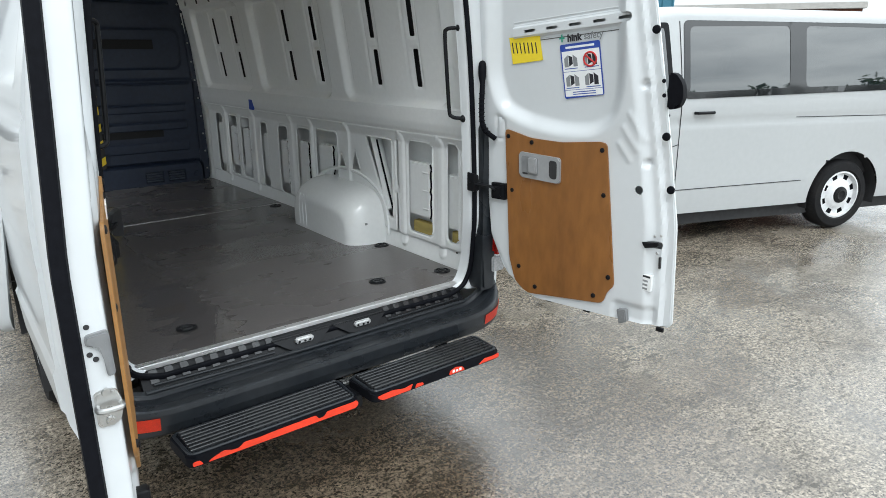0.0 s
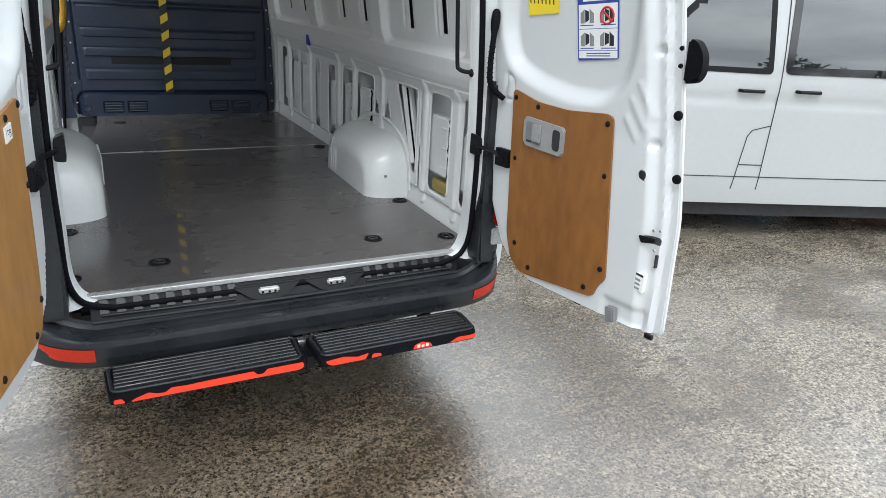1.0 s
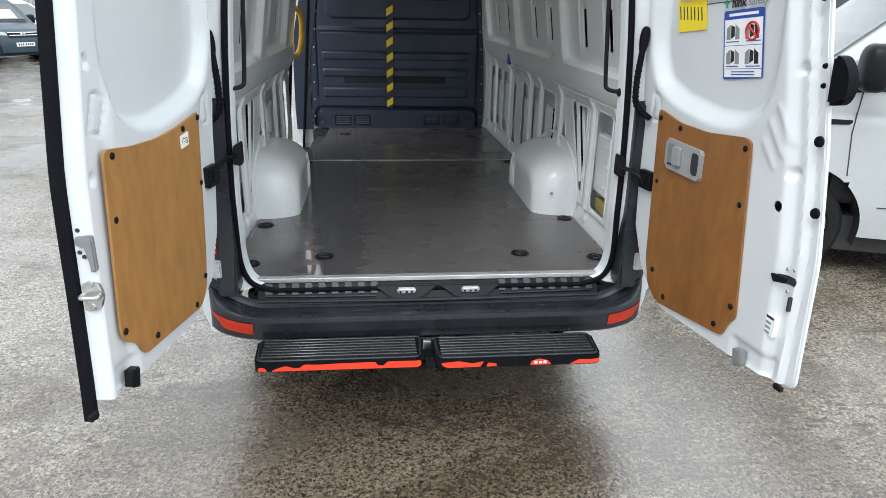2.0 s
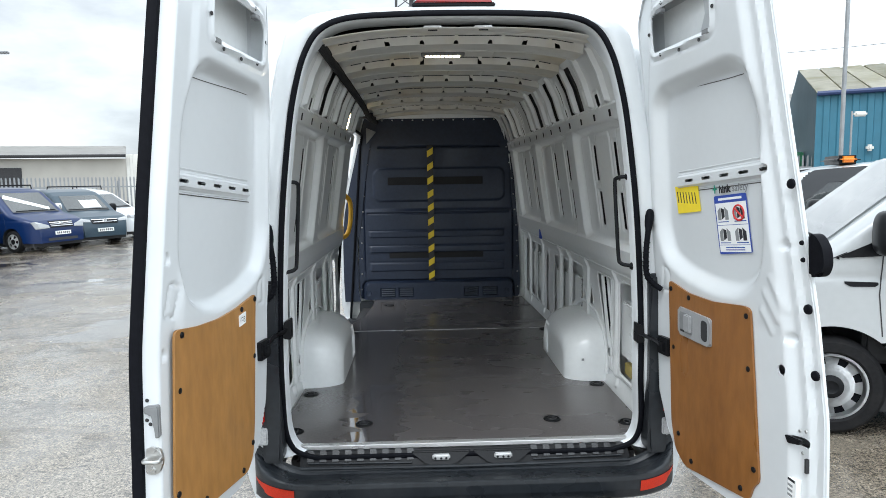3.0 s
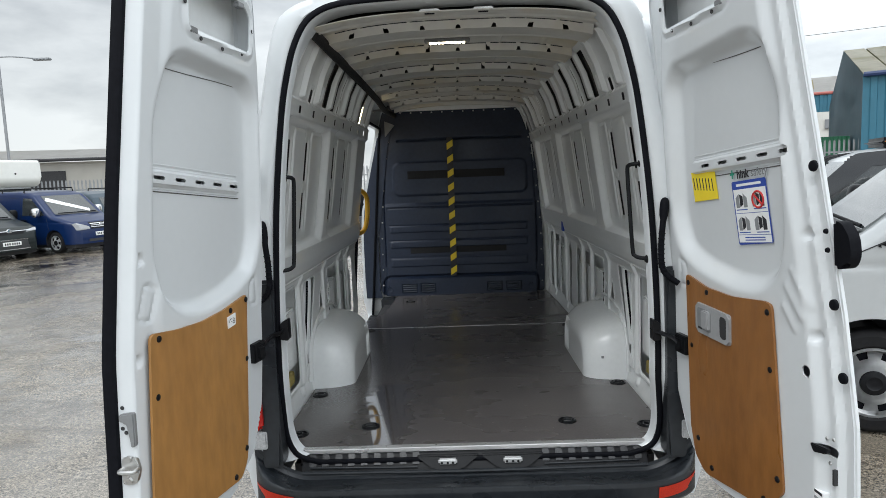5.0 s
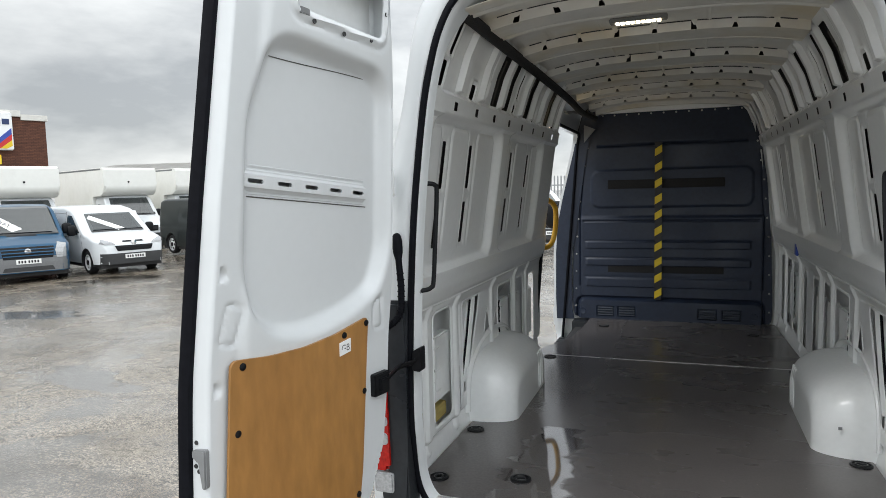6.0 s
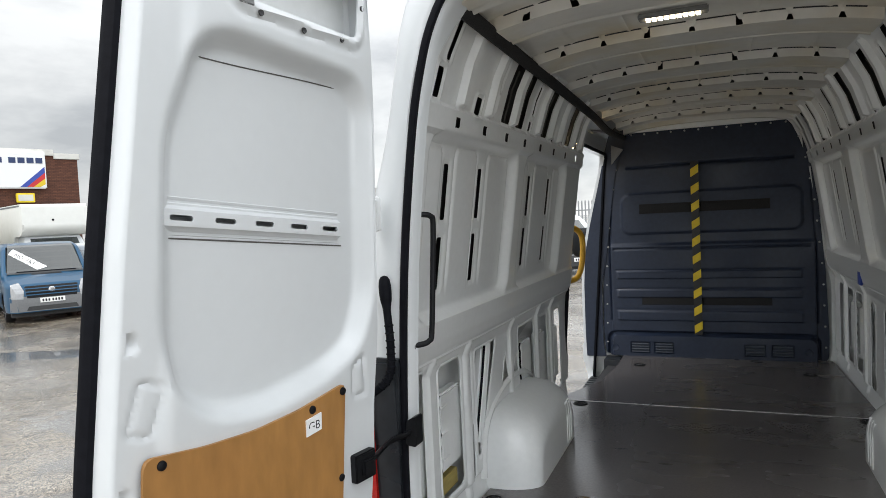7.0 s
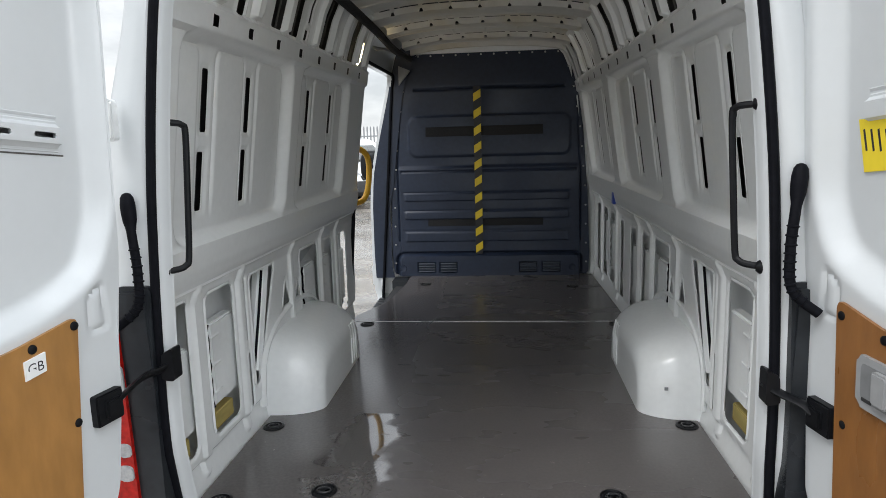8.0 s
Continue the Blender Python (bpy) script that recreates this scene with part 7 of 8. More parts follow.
VAN = dict(n=110, nz=30, L=5.0, W=1.92, H=1.93, wb=3.2, fo=0.90, r=0.33, belt=1.12, sill=0.28, groove=0.95,
           top=[(0, 0.55), (0.02, 0.74), (0.07, 0.86), (0.16, 0.95), (0.55, 1.06), (0.95, 1.15), (1.05, 1.20), (1.75, 1.80), (2.0, 1.88), (2.5, 1.93), (4.6, 1.92), (4.92, 1.86), (4.99, 1.2), (5.0, 0.6)],
           screen=[(-0.74, 1.19), (0.74, 1.19), (0.66, 1.76), (-0.66, 1.76)], screen_back=1.9, cabin=(1.1, 2.5),
           side_glass=[[(1.25, 1.18), (1.85, 1.68), (2.20, 1.70), (2.22, 1.18)]], mirror=(1.42, 1.26), handles=[(2.15, 1.04), (2.50, 1.04)],
           lines=[[(2.30, 1.74), (2.32, 1.1), (2.25, 0.45)], [(1.18, 1.12), (1.12, 0.75), (1.25, 0.45)], [(2.35, 1.72), (3.5, 1.70), (3.55, 0.5)]])


def spec(**k):
    d = dict(VAN)
    d.update(k)
    return d


# ---- the white van parked beside, side on ----
M["p_white"] = mat("road_dulled_white_paint", (0.45, 0.465, 0.47), 0.3, grain=0.02, grain_scale=20, stain=0.06, stain_scale=2.5, stain_to=(0.40, 0.40, 0.385), coat=0.7)
T = spec(L=5.30, W=1.90, H=2.10, arch=0.085, wb=3.40, fo=0.90, r=0.345, n=150, nz=46, belt=1.26, sill=0.30, groove=1.115, lean=0.12, paint=M["p_white"], tint=True,
         top=[(0, 0.58), (0.02, 0.78), (0.06, 0.95), (0.13, 1.05), (0.25, 1.12), (0.60, 1.22), (0.76, 1.28), (0.86, 1.35), (1.55, 1.93), (1.8, 2.02), (2.3, 2.09), (4.9, 2.07), (5.18, 2.0), (5.28, 1.3), (5.30, 0.6)],
         screen=[(-0.76, 1.32), (0.76, 1.32), (0.68, 1.91), (-0.68, 1.91)], screen_back=1.75, cabin=(1.1, 5.0),
         side_glass=[round_poly([(1.18, 1.35), (1.76, 1.88), (2.16, 1.90), (2.22, 1.35)], 0.03, 3), round_poly([(2.42, 1.37), (2.41, 1.91), (3.46, 1.92), (3.48, 1.39)], 0.05, 4),
                     round_poly([(3.66, 1.39), (3.64, 1.92), (4.92, 1.90), (5.02, 1.40)], 0.05, 4)],
         mirror=(1.15, 1.42), handles=[(2.12, 1.185), (2.58, 1.195)],
         lines=[[(2.31, 1.95), (2.335, 1.5), (2.345, 1.2), (2.345, 0.42)], [(2.345, 0.93), (2.20, 0.89), (2.17, 0.84), (2.145, 0.60), (2.13, 0.42)], [(2.15, 0.62), (2.345, 0.62)],
                [(1.16, 1.26), (1.15, 1.0), (1.18, 0.72)], [(0.30, 1.10), (0.75, 1.18), (0.95, 1.28)], [(3.60, 1.125), (5.15, 1.10)], [(1.40, 0.52), (3.75, 0.53)]],
         lamps=[[(0.50, 0.80), (0.80, 0.82), (0.84, 1.00), (0.52, 0.94)]], grille=[[(-0.48, 0.82), (0.48, 0.82), (0.48, 0.94), (-0.48, 0.94)]], bumper=(0.30, 0.58), plate=0.50, badge=0.89)
tx, td = vehicle("passenger_van", "white passenger van with dark windows, parked on wet concrete", "van", (4.53, 1.72, 0), 69.6, T)
# indicator and sill edge on its flank
for sd in (-1, 1):
    td["side"]("side_indicator", sd, round_poly([(0.92, 1.085), (0.98, 1.05), (1.14, 1.055), (1.14, 1.085)], 0.006, 2), M["black"], 0.006, 0.03)
    td["side"]("mirror_quarter", sd, [(0.88, 1.24), (1.42, 1.28), (1.44, 1.50), (1.30, 1.46), (1.10, 1.35)], M["black"], 0.009, 0.018)
    big = round_poly([(2.36, 1.315), (2.35, 1.96), (4.97, 1.94), (5.08, 1.35)], 0.05, 4)
    td["side"]("window_surround", sd, big, M["lampblack"], 0.006, 0.035, "black glass window surround", cut=T["side_glass"][1:])
    td["side"]("window_surround", sd, round_poly([(1.10, 1.31), (1.72, 1.93), (2.20, 1.94), (2.265, 1.31)], 0.03, 3), M["black"], 0.005, 0.03, "black window rubber", cut=T["side_glass"][:1])

HEAD = (0.93, -0.36)
TURN = math.degrees(math.atan2(-HEAD[0], HEAD[1]))


def park(name, label, cat, nose_at, sp, turn=0.0):
    """Stand a vehicle with its nose at a place of the yard, facing the open van."""
    t = TURN + turn
    a = radians(t)
    d = sp["fo"] + sp["wb"] / 2
    x, y = nose_at[0] + math.sin(a) * d, nose_at[1] - math.cos(a) * d
    return vehicle(name, label, cat, (x, y, float(ground_z(nose_at[0] - 1.5, nose_at[1]))), t, sp)


park("panel_van", "dark blue panel van with roof bars and sale banner", "van", (-11.05, 17.35), spec(
    paint=M["p_navy"], wheels="alloy", rack=(2.2, 3.2, 4.2), lamps=[[(0.42, 0.72), (0.82, 0.70), (0.88, 0.90), (0.80, 0.92), (0.44, 0.80)]],
    grille=[[(-0.38, 0.72), (0.38, 0.72), (0.40, 0.92), (-0.40, 0.92)]], bars=[(-0.38, 0.38, 0.765, 0.785), (-0.38, 0.38, 0.815, 0.835), (-0.39, 0.39, 0.865, 0.885)],
    badge=0.82, plate=0.56, lower=[[(-0.5, 0.34), (0.5, 0.34), (0.5, 0.42), (-0.5, 0.42)]], mirror_paint=M["chrome"],
    banner=[(-0.58, 1.70), (0.55, 1.30), (0.50, 1.22), (-0.70, 1.60)]))
park("panel_van", "black panel van with silver-edged lower grille and sale banner", "van", (-12.6, 15.4), spec(
    paint=M["p_black"], wheels="alloy", lamps=[[(0.48, 0.80), (0.86, 0.84), (0.80, 0.92), (0.50, 0.86)]], grille=[[(-0.40, 0.76), (0.40, 0.76), (0.42, 0.86), (-0.42, 0.86)]],
    bars=[(-0.86, 0.86, 0.845, 0.865), (-0.52, 0.52, 0.33, 0.352), (-0.48, 0.48, 0.60, 0.622)], lower=[[(-0.52, 0.34), (0.52, 0.34), (0.46, 0.60), (-0.46, 0.60)]], badge=0.85, plate=0.50,
    banner=[(-0.62, 1.72), (0.20, 1.28), (0.02, 1.20), (-0.74, 1.60)]))
SMALL = dict(L=4.42, W=1.83, H=1.84, wb=2.72, fo=0.86, r=0.315, belt=1.05,
             top=[(0, 0.52), (0.02, 0.72), (0.08, 0.84), (0.2, 0.93), (0.6, 1.02), (0.95, 1.10), (1.05, 1.16), (1.7, 1.62), (2.0, 1.74), (2.5, 1.82), (4.1, 1.82), (4.34, 1.76), (4.41, 1.1), (4.42, 0.6)],
             screen=[(-0.68, 1.13), (0.68, 1.13), (0.60, 1.60), (-0.60, 1.60)], screen_back=1.8, cabin=(1.1, 2.4),
             side_glass=[[(1.25, 1.10), (1.85, 1.54), (2.15, 1.56), (2.18, 1.10)]], mirror=(1.40, 1.16), handles=[(2.10, 0.97)],
             lines=[[(2.26, 1.66), (2.28, 1.0), (2.2, 0.42)], [(1.16, 1.05), (1.10, 0.7), (1.2, 0.42)], [(2.3, 1.62), (3.2, 1.60), (3.25, 0.5)], [(2.28, 0.98), (4.2, 0.98)]])
park("small_van", "small grey-blue van with white papers behind its windscreen", "van", (-10.55, 19.0), spec(
    **SMALL, paint=M["p_slate"], lamps=[[(0.46, 0.76), (0.82, 0.78), (0.80, 0.90), (0.46, 0.84)]], grille=[[(-0.42, 0.70), (0.42, 0.70), (0.44, 0.84), (-0.44, 0.84)]],
    bars=[(-0.40, 0.40, 0.755, 0.77), (-0.42, 0.42, 0.83, 0.845)], badge=0.78, plate=0.50, banner=[(-0.1, 1.45), (0.5, 1.45), (0.5, 1.2), (-0.1, 1.2)]), turn=-15)
park("small_van", "small white van with roof bars behind blue van", "van", (-10.3, 21.5), spec(
    **SMALL, paint=M["white"], rack=(2.2, 3.2), lamps=[[(0.46, 0.76), (0.82, 0.78), (0.80, 0.90), (0.46, 0.84)]], grille=[[(-0.42, 0.70), (0.42, 0.70), (0.44, 0.80), (-0.44, 0.80)]], plate=0.50), turn=12)
park("crew_van", "blue van with grey bumper and large sale banner", "van", (-14.8, 9.15), spec(
    paint=M["p_blue"], H=2.03, lean=0.13, screen=[(-0.81, 1.18), (0.81, 1.18), (0.71, 1.87), (-0.71, 1.87)], bumper=(0.30, 0.66), bumper_paint=M["trimgrey"],
    lamps=[[(0.60, 0.60), (0.84, 0.62), (0.84, 0.95), (0.66, 0.99), (0.58, 0.80)]], grille=[[(-0.52, 0.62), (0.52, 0.62), (0.56, 0.90), (-0.56, 0.90)]],
    bars=[(-0.52, 0.52, 0.68, 0.705), (-0.54, 0.54, 0.755, 0.78), (-0.55, 0.55, 0.83, 0.855)], bar_paint=M["p_blue"], badge=0.79, plate=0.55, slot=[[(-0.35, 1.13), (0.35, 1.13), (0.30, 1.165), (-0.30, 1.165)]],
    lower=[[(-0.55, 0.32), (0.55, 0.32), (0.5, 0.42), (-0.5, 0.42)]],
    banner=[(-0.62, 1.78), (0.06, 1.30), (-0.18, 1.24), (-0.74, 1.66)], word="NO VAT"), turn=-9)
park("small_van", "small white van with black bumper and sale banner", "van", (-13.7, 11.35), spec(
    **SMALL, paint=M["white"], bumper=(0.28, 0.56), lamps=[[(0.46, 0.78), (0.84, 0.82), (0.78, 0.94), (0.56, 0.86)]], grille=[[(-0.44, 0.62), (0.44, 0.62), (0.50, 0.76), (-0.50, 0.76)]],
    slot=[[(-0.28, 0.85), (0.28, 0.85), (0.26, 0.885), (-0.26, 0.885)]], plate=0.47, badge=0.82, banner=[(-0.52, 1.55), (0.22, 1.18), (0.02, 1.14), (-0.62, 1.46)]))
LUTON = dict(L=6.6, W=1.99, H=2.45, wb=4.0, fo=1.0, r=0.345, belt=1.35, sill=0.32,
             top=[(0, 0.60), (0.03, 0.85), (0.10, 1.05), (0.22, 1.15), (0.75, 1.32), (0.95, 1.40), (1.05, 1.46), (1.55, 2.12), (1.72, 2.24), (2.3, 2.27), (2.4, 2.0), (2.42, 0.9), (6.5, 0.85), (6.6, 0.8)],
             screen=[(-0.80, 1.44), (0.80, 1.44), (0.72, 2.12), (-0.72, 2.12)], screen_back=1.8, cabin=(1.1, 2.3),
             side_glass=[[(1.25, 1.40), (1.75, 1.86), (2.10, 1.88), (2.12, 1.40)]], mirror=(1.35, 1.50), handles=[(2.05, 1.2)], lines=[[(1.15, 1.3), (1.12, 0.8), (1.2, 0.5)]],
             box=(1.15, 6.6, 2.19, 3.32, 2.08), box_cab=2.35, bumper=(0.32, 0.72), bumper_paint=M["trim"], plate=0.52)
park("box_van", "white box van with black grille and sale banner", "van", (-21.6, 11.4), spec(
    **LUTON, paint=M["white"], lamps=[[(0.50, 0.80), (0.92, 0.88), (0.90, 1.06), (0.50, 0.92)]], grille=[[(-0.46, 0.80), (0.46, 0.80), (0.50, 1.02), (-0.50, 1.02)]],
    bars=[(-0.46, 0.46, 0.86, 0.88), (-0.47, 0.47, 0.94, 0.96)], badge=0.92, banner=[(-0.66, 1.98), (0.02, 1.52), (-0.16, 1.46), (-0.76, 1.90)], word="EURO"))
for at_ in ((-20.35, 13.95), (-19.7, 17.9), (-19.0, 21.0), (-17.2, 24.0)):
    park("box_van", "white box van parked in a row", "van", at_, spec(
        **LUTON, paint=M["white"], lamps=[[(0.50, 0.80), (0.92, 0.88), (0.90, 1.06), (0.50, 0.92)]], grille=[[(-0.46, 0.80), (0.46, 0.80), (0.50, 1.02), (-0.50, 1.02)]], badge=0.92,
        banner=[(-0.66, 1.70), (0.10, 1.60), (0.10, 1.48), (-0.66, 1.56)]))
# white vans past the side door and beyond the passenger van
park("small_van", "white van with black bumper by the fence", "van", (-3.55, 17.2), spec(
    **SMALL, paint=M["white"], bumper=(0.28, 0.60), lamps=[[(0.46, 0.78), (0.84, 0.82), (0.78, 0.94), (0.56, 0.86)]], grille=[[(-0.44, 0.62), (0.44, 0.62), (0.50, 0.76), (-0.50, 0.76)]], plate=0.47), turn=-35)
cx_, sx_ = math.cos(radians(69.6)), math.sin(radians(69.6))
b_car, bd = vehicle("small_van", "white van with black roof trim and orange roof beacon", "van", (5.03, 4.60, 0), 69.6, spec(
    paint=M["white"], H=1.95, n=150, nz=46, mirror_paint=M["black"], mirror=(1.35, 1.30), side_glass=[[(1.25, 1.18), (1.85, 1.72), (2.20, 1.75), (2.22, 1.18)], [(2.35, 1.2), (2.33, 1.75), (3.4, 1.75), (3.42, 1.2)]],
    lines=[[(1.05, 1.22), (1.75, 1.80), (2.0, 1.86), (2.6, 1.88), (4.6, 1.86)]]))
for sd in (-1, 1):
    bd["side"]("window_surround", sd, round_poly([(1.02, 1.17), (1.72, 1.84), (2.25, 1.88), (3.55, 1.86), (3.55, 1.13), (1.20, 1.11)], 0.04, 3), M["lampblack"], 0.014, 0.024, "black window surround and pillar", cut=[[(1.30, 1.20), (1.87, 1.71), (2.20, 1.73), (2.22, 1.20)], [(2.35, 1.2), (2.33, 1.75), (3.4, 1.75), (3.42, 1.2)]])
beac = part("beacon", bbox(-0.42, 0.36, 0.22, 0.48, 1.90, 2.00, bev=0.045, seg=3), M["black"], b_car, "black roof bar with orange lamp")
part("orange_lens", bbox(-0.47, -0.24, 0.27, 0.43, 1.92, 1.99, bev=0.03, seg=3), M["orange"], beac)
vehicle("small_van", "white van parked beyond its neighbour", "van", (6.2, 7.1, 0), 69.6, spec(paint=M["white"], H=1.80, rack=(2.4, 3.4)))

# ---- cab and wheels of the open cargo van ----
CAB = spec(**{k: q for k, q in LUTON.items() if k not in ("box", "box_cab")}, paint=M["white"])
CAB.update(L=2.16, W=1.985, H=2.50, nose_y=5.90, parent=van, axles=(0.955,), fo=0.955, lean=0.22, n=40, belt=1.35, screen_back=1.9, cabin=(1.1, 2.05),
           top=[(0, 0.60), (0.03, 0.85), (0.10, 1.05), (0.22, 1.15), (0.75, 1.32), (0.95, 1.40), (1.05, 1.46), (1.62, 2.04), (1.80, 2.28), (1.98, 2.44), (2.16, 2.50)],
           lamps=[[(0.50, 0.80), (0.92, 0.88), (0.90, 1.06), (0.50, 0.92)]], grille=[[(-0.46, 0.80), (0.46, 0.80), (0.50, 1.02), (-0.50, 1.02)]], badge=0.92,
           lines=[[(1.15, 1.3), (1.12, 0.8), (1.2, 0.5)]], handles=[(1.95, 1.2)])
vehicle("cab", "", "", (0, 0, 0), 0, CAB)
for sd in (-1, 1):
    wheel(van, sd * 0.84, 1.28, 0.345, 0.215, sd, "steel")
    bm, prev = bmesh.new(), None
    for k in range(15):
        a = -0.25 + (math.pi + 0.5) * k / 14
        pair = (bm.verts.new((sd * 0.66, 1.28 + 0.43 * math.cos(a), 0.34 + 0.235 * math.sin(a))), bm.verts.new((sd * 0.97, 1.28 + 0.43 * math.cos(a), 0.34 + 0.43 * math.sin(a))))
        if prev:
            bm.faces.new((prev[0], prev[1], pair[1], pair[0]))
        prev = pair
    part("arch_liner", bm, M["dark"], van)


# ================= buildings, fences and poles =================
M["beige"] = mat("beige_cladding", (0.42, 0.40, 0.36), 0.6, grain=0.04, grain_scale=2, stain=0.3, stain_scale=0.5, stain_to=(0.34, 0.32, 0.29))
M["roofgrey"] = mat("grey_sheet_roof", (0.46, 0.45, 0.43), 0.6, grain=0.08, grain_scale=3, stain=0.4, stain_scale=0.4, stain_to=(0.34, 0.33, 0.30))
M["roofmoss"] = mat("cream_mossy_sheet_roof", (0.48, 0.46, 0.38), 0.7, grain=0.1, grain_scale=3, stain=0.7, stain_scale=0.5, stain_to=(0.27, 0.25, 0.13), per_object=0.12)
M["steelblue"] = mat("blue_profiled_cladding", (0.035, 0.15, 0.22), 0.5, grain=0.06, grain_scale=3, stain=0.25, stain_scale=0.8, stain_to=(0.05, 0.17, 0.23), per_object=0.06)
M["slateblue"] = mat("grey_blue_cladding", (0.10, 0.17, 0.21), 0.55, grain=0.05, grain_scale=2, stain=0.2, stain_scale=0.6)
M["skylight"] = mat("yellowed_roof_light", (0.34, 0.28, 0.12), 0.5, grain=0.15, grain_scale=3)
M["containergreen"] = mat("green_container_paint", (0.025, 0.16, 0.08), 0.5, grain=0.08, grain_scale=4, stain=0.3, stain_scale=1.5)
M["galv"] = mat("galvanised_steel", (0.30, 0.31, 0.32), 0.5, 0.5, grain=0.1, grain_scale=6, stain=0.3, stain_scale=2)
M["palewhite"] = mat("white_painted_wall", (0.68, 0.67, 0.63), 0.7, grain=0.03, grain_scale=3, stain=0.3, stain_scale=0.8)
M["maststeel"] = mat("dark_weathered_steel", (0.045, 0.047, 0.05), 0.6, grain=0.2, grain_scale=3)
M["signframe"] = mat("dark_blue_sign_frame", (0.02, 0.04, 0.12), 0.5, grain=0.05, grain_scale=8)


def brick_material():
    m = mat("red_brown_brick", (0.135, 0.058, 0.036), 0.85, grain=0.25, grain_scale=5, stain=0.5, stain_scale=0.7, stain_to=(0.080, 0.036, 0.024), stretch=(0.4, 0.4, 3))
    n, l = m.node_tree.nodes, m.node_tree.links
    br, tc, mx = n.new("ShaderNodeTexBrick"), n.new("ShaderNodeTexCoord"), n.new("ShaderNodeMixRGB")
    mp = n.new("ShaderNodeMapping")
    mp.inputs["Rotation"].default_value = (radians(90), 0, 0)
    l.new(tc.outputs["Object"], mp.inputs["Vector"]), l.new(mp.outputs["Vector"], br.inputs["Vector"])
    br.inputs["Scale"].default_value = 1.0
    br.inputs["Brick Width"].default_value, br.inputs["Row Height"].default_value, br.inputs["Mortar Size"].default_value = 0.225, 0.078, 0.011
    br.inputs["Color1"].default_value, br.inputs["Color2"].default_value, br.inputs["Mortar"].default_value = (1, 0.9, 0.85, 1), (0.7, 0.62, 0.6, 1), (0.45, 0.42, 0.42, 1)
    b = n["Principled BSDF"]
    src = b.inputs["Base Color"].links[0].from_socket
    mx.blend_type, mx.inputs[0].default_value = "MULTIPLY", 1.0
    l.new(src, mx.inputs[1]), l.new(br.outputs["Color"], mx.inputs[2]), l.new(mx.outputs[0], b.inputs["Base Color"])
    return m


M["brick"] = brick_material()


def corrugated(name, material, parent, p0, p1, z0, z1, pitch=0.3, depth=0.035, label=""):
    """A wall of profiled sheet from p0 to p1."""
    p0, p1 = np.array(p0, float), np.array(p1, float)
    ln = np.linalg.norm(p1 - p0)
    t = (p1 - p0) / ln
    nn = np.array((t[1], -t[0]))
    n = int(ln / pitch)
    bm, prev = bmesh.new(), None
    for k in range(n + 1):
        for a, dd in ((0.0, 0.0), (0.45, 0.0), (0.55, depth), (0.95, depth)):
            s = min((k + a) * pitch, ln)
            p = p0 + t * s + nn * dd
            pair = (bm.verts.new((*p, z0)), bm.verts.new((*p, z1)))
            if prev:
                bm.faces.new((prev[0], pair[0], pair[1], prev[1]))
            prev = pair
    return part(name, bm, material, parent, label)


# ---- blue shed on the far side ----
shed = thing("industrial_shed", "blue profiled steel shed with mossy cream roof", "building")
A, B = np.array((14.3, 21.1)), np.array((21.2, 35.6))
ALONG = np.array((0.86, -0.51))
C, D = A + ALONG * 12, B + ALONG * 12
mid, mid2 = (A + B) / 2, (C + D) / 2
EAVE, RIDGE = 4.70, 6.65
corrugated("long_wall", M["steelblue"], shed, A, C, 0, EAVE, 0.45, 0.05, "blue profiled long wall")
bm = bmesh.new()
bm.faces.new([bm.verts.new(p) for p in ((*A, 0), (*B, 0), (*B, EAVE), (*mid, RIDGE), (*A, EAVE))])
bmesh.ops.solidify(bm, geom=bm.faces[:], thickness=0.1)
part("gable_wall", bm, M["slateblue"], shed, "grey-blue gable wall")
NS = 14
for k in range(NS):
    q0, q1 = A + ALONG * (12 * k / NS) - (mid - A) * 0.02, A + ALONG * (12 * (k + 0.92) / NS) - (mid - A) * 0.02
    r0, r1 = mid + ALONG * (12 * k / NS), mid + ALONG * (12 * (k + 0.92) / NS)
    bm = bmesh.new()
    bm.faces.new([bm.verts.new(p) for p in ((*q0, EAVE), (*q1, EAVE), (*r1, RIDGE), (*r0, RIDGE))])
    bmesh.ops.solidify(bm, geom=bm.faces[:], thickness=0.06)
    part("roof_sheet", bm, M["roofmoss"], shed)
    if k % 5 == 4:
        f0, f1 = 0.35, 0.75
        bm = bmesh.new()
        bm.faces.new([bm.verts.new((*(a_ + (b_ - a_) * t), EAVE + (RIDGE - EAVE) * t + 0.03)) for a_, b_, t in ((q0, r0, f0), (q1, r1, f0), (q1, r1, f1), (q0, r0, f1))])
        bmesh.ops.solidify(bm, geom=bm.faces[:], thickness=0.03)
        part("roof_light", bm, M["skylight"], shed)
bm = bmesh.new()
bm.faces.new([bm.verts.new(p) for p in ((*B, EAVE), (*D, EAVE), (*mid2, RIDGE - 0.05), (*mid, RIDGE - 0.05))])
bmesh.ops.solidify(bm, geom=bm.faces[:], thickness=0.06)
part("roof_slope", bm, M["roofmoss"], shed)
part("gutter", tube(bmesh.new(), [(*(A - (mid - A) * 0.02), EAVE - 0.04), (*(C - (mid - A) * 0.02), EAVE - 0.04)], 0.09, 8), M["signframe"], shed)
wl_ = A + ALONG * 1.6
part("wall_lamp", bbox(wl_[0] - 0.13, wl_[0] + 0.13, wl_[1] - 0.3, wl_[1] - 0.1, 2.55, 2.78, bev=0.07), M["palewhite"], shed)

# ---- second shed behind it, white below and blue above ----
far_shed = thing("industrial_shed", "far shed with blue band over white wall", "building")
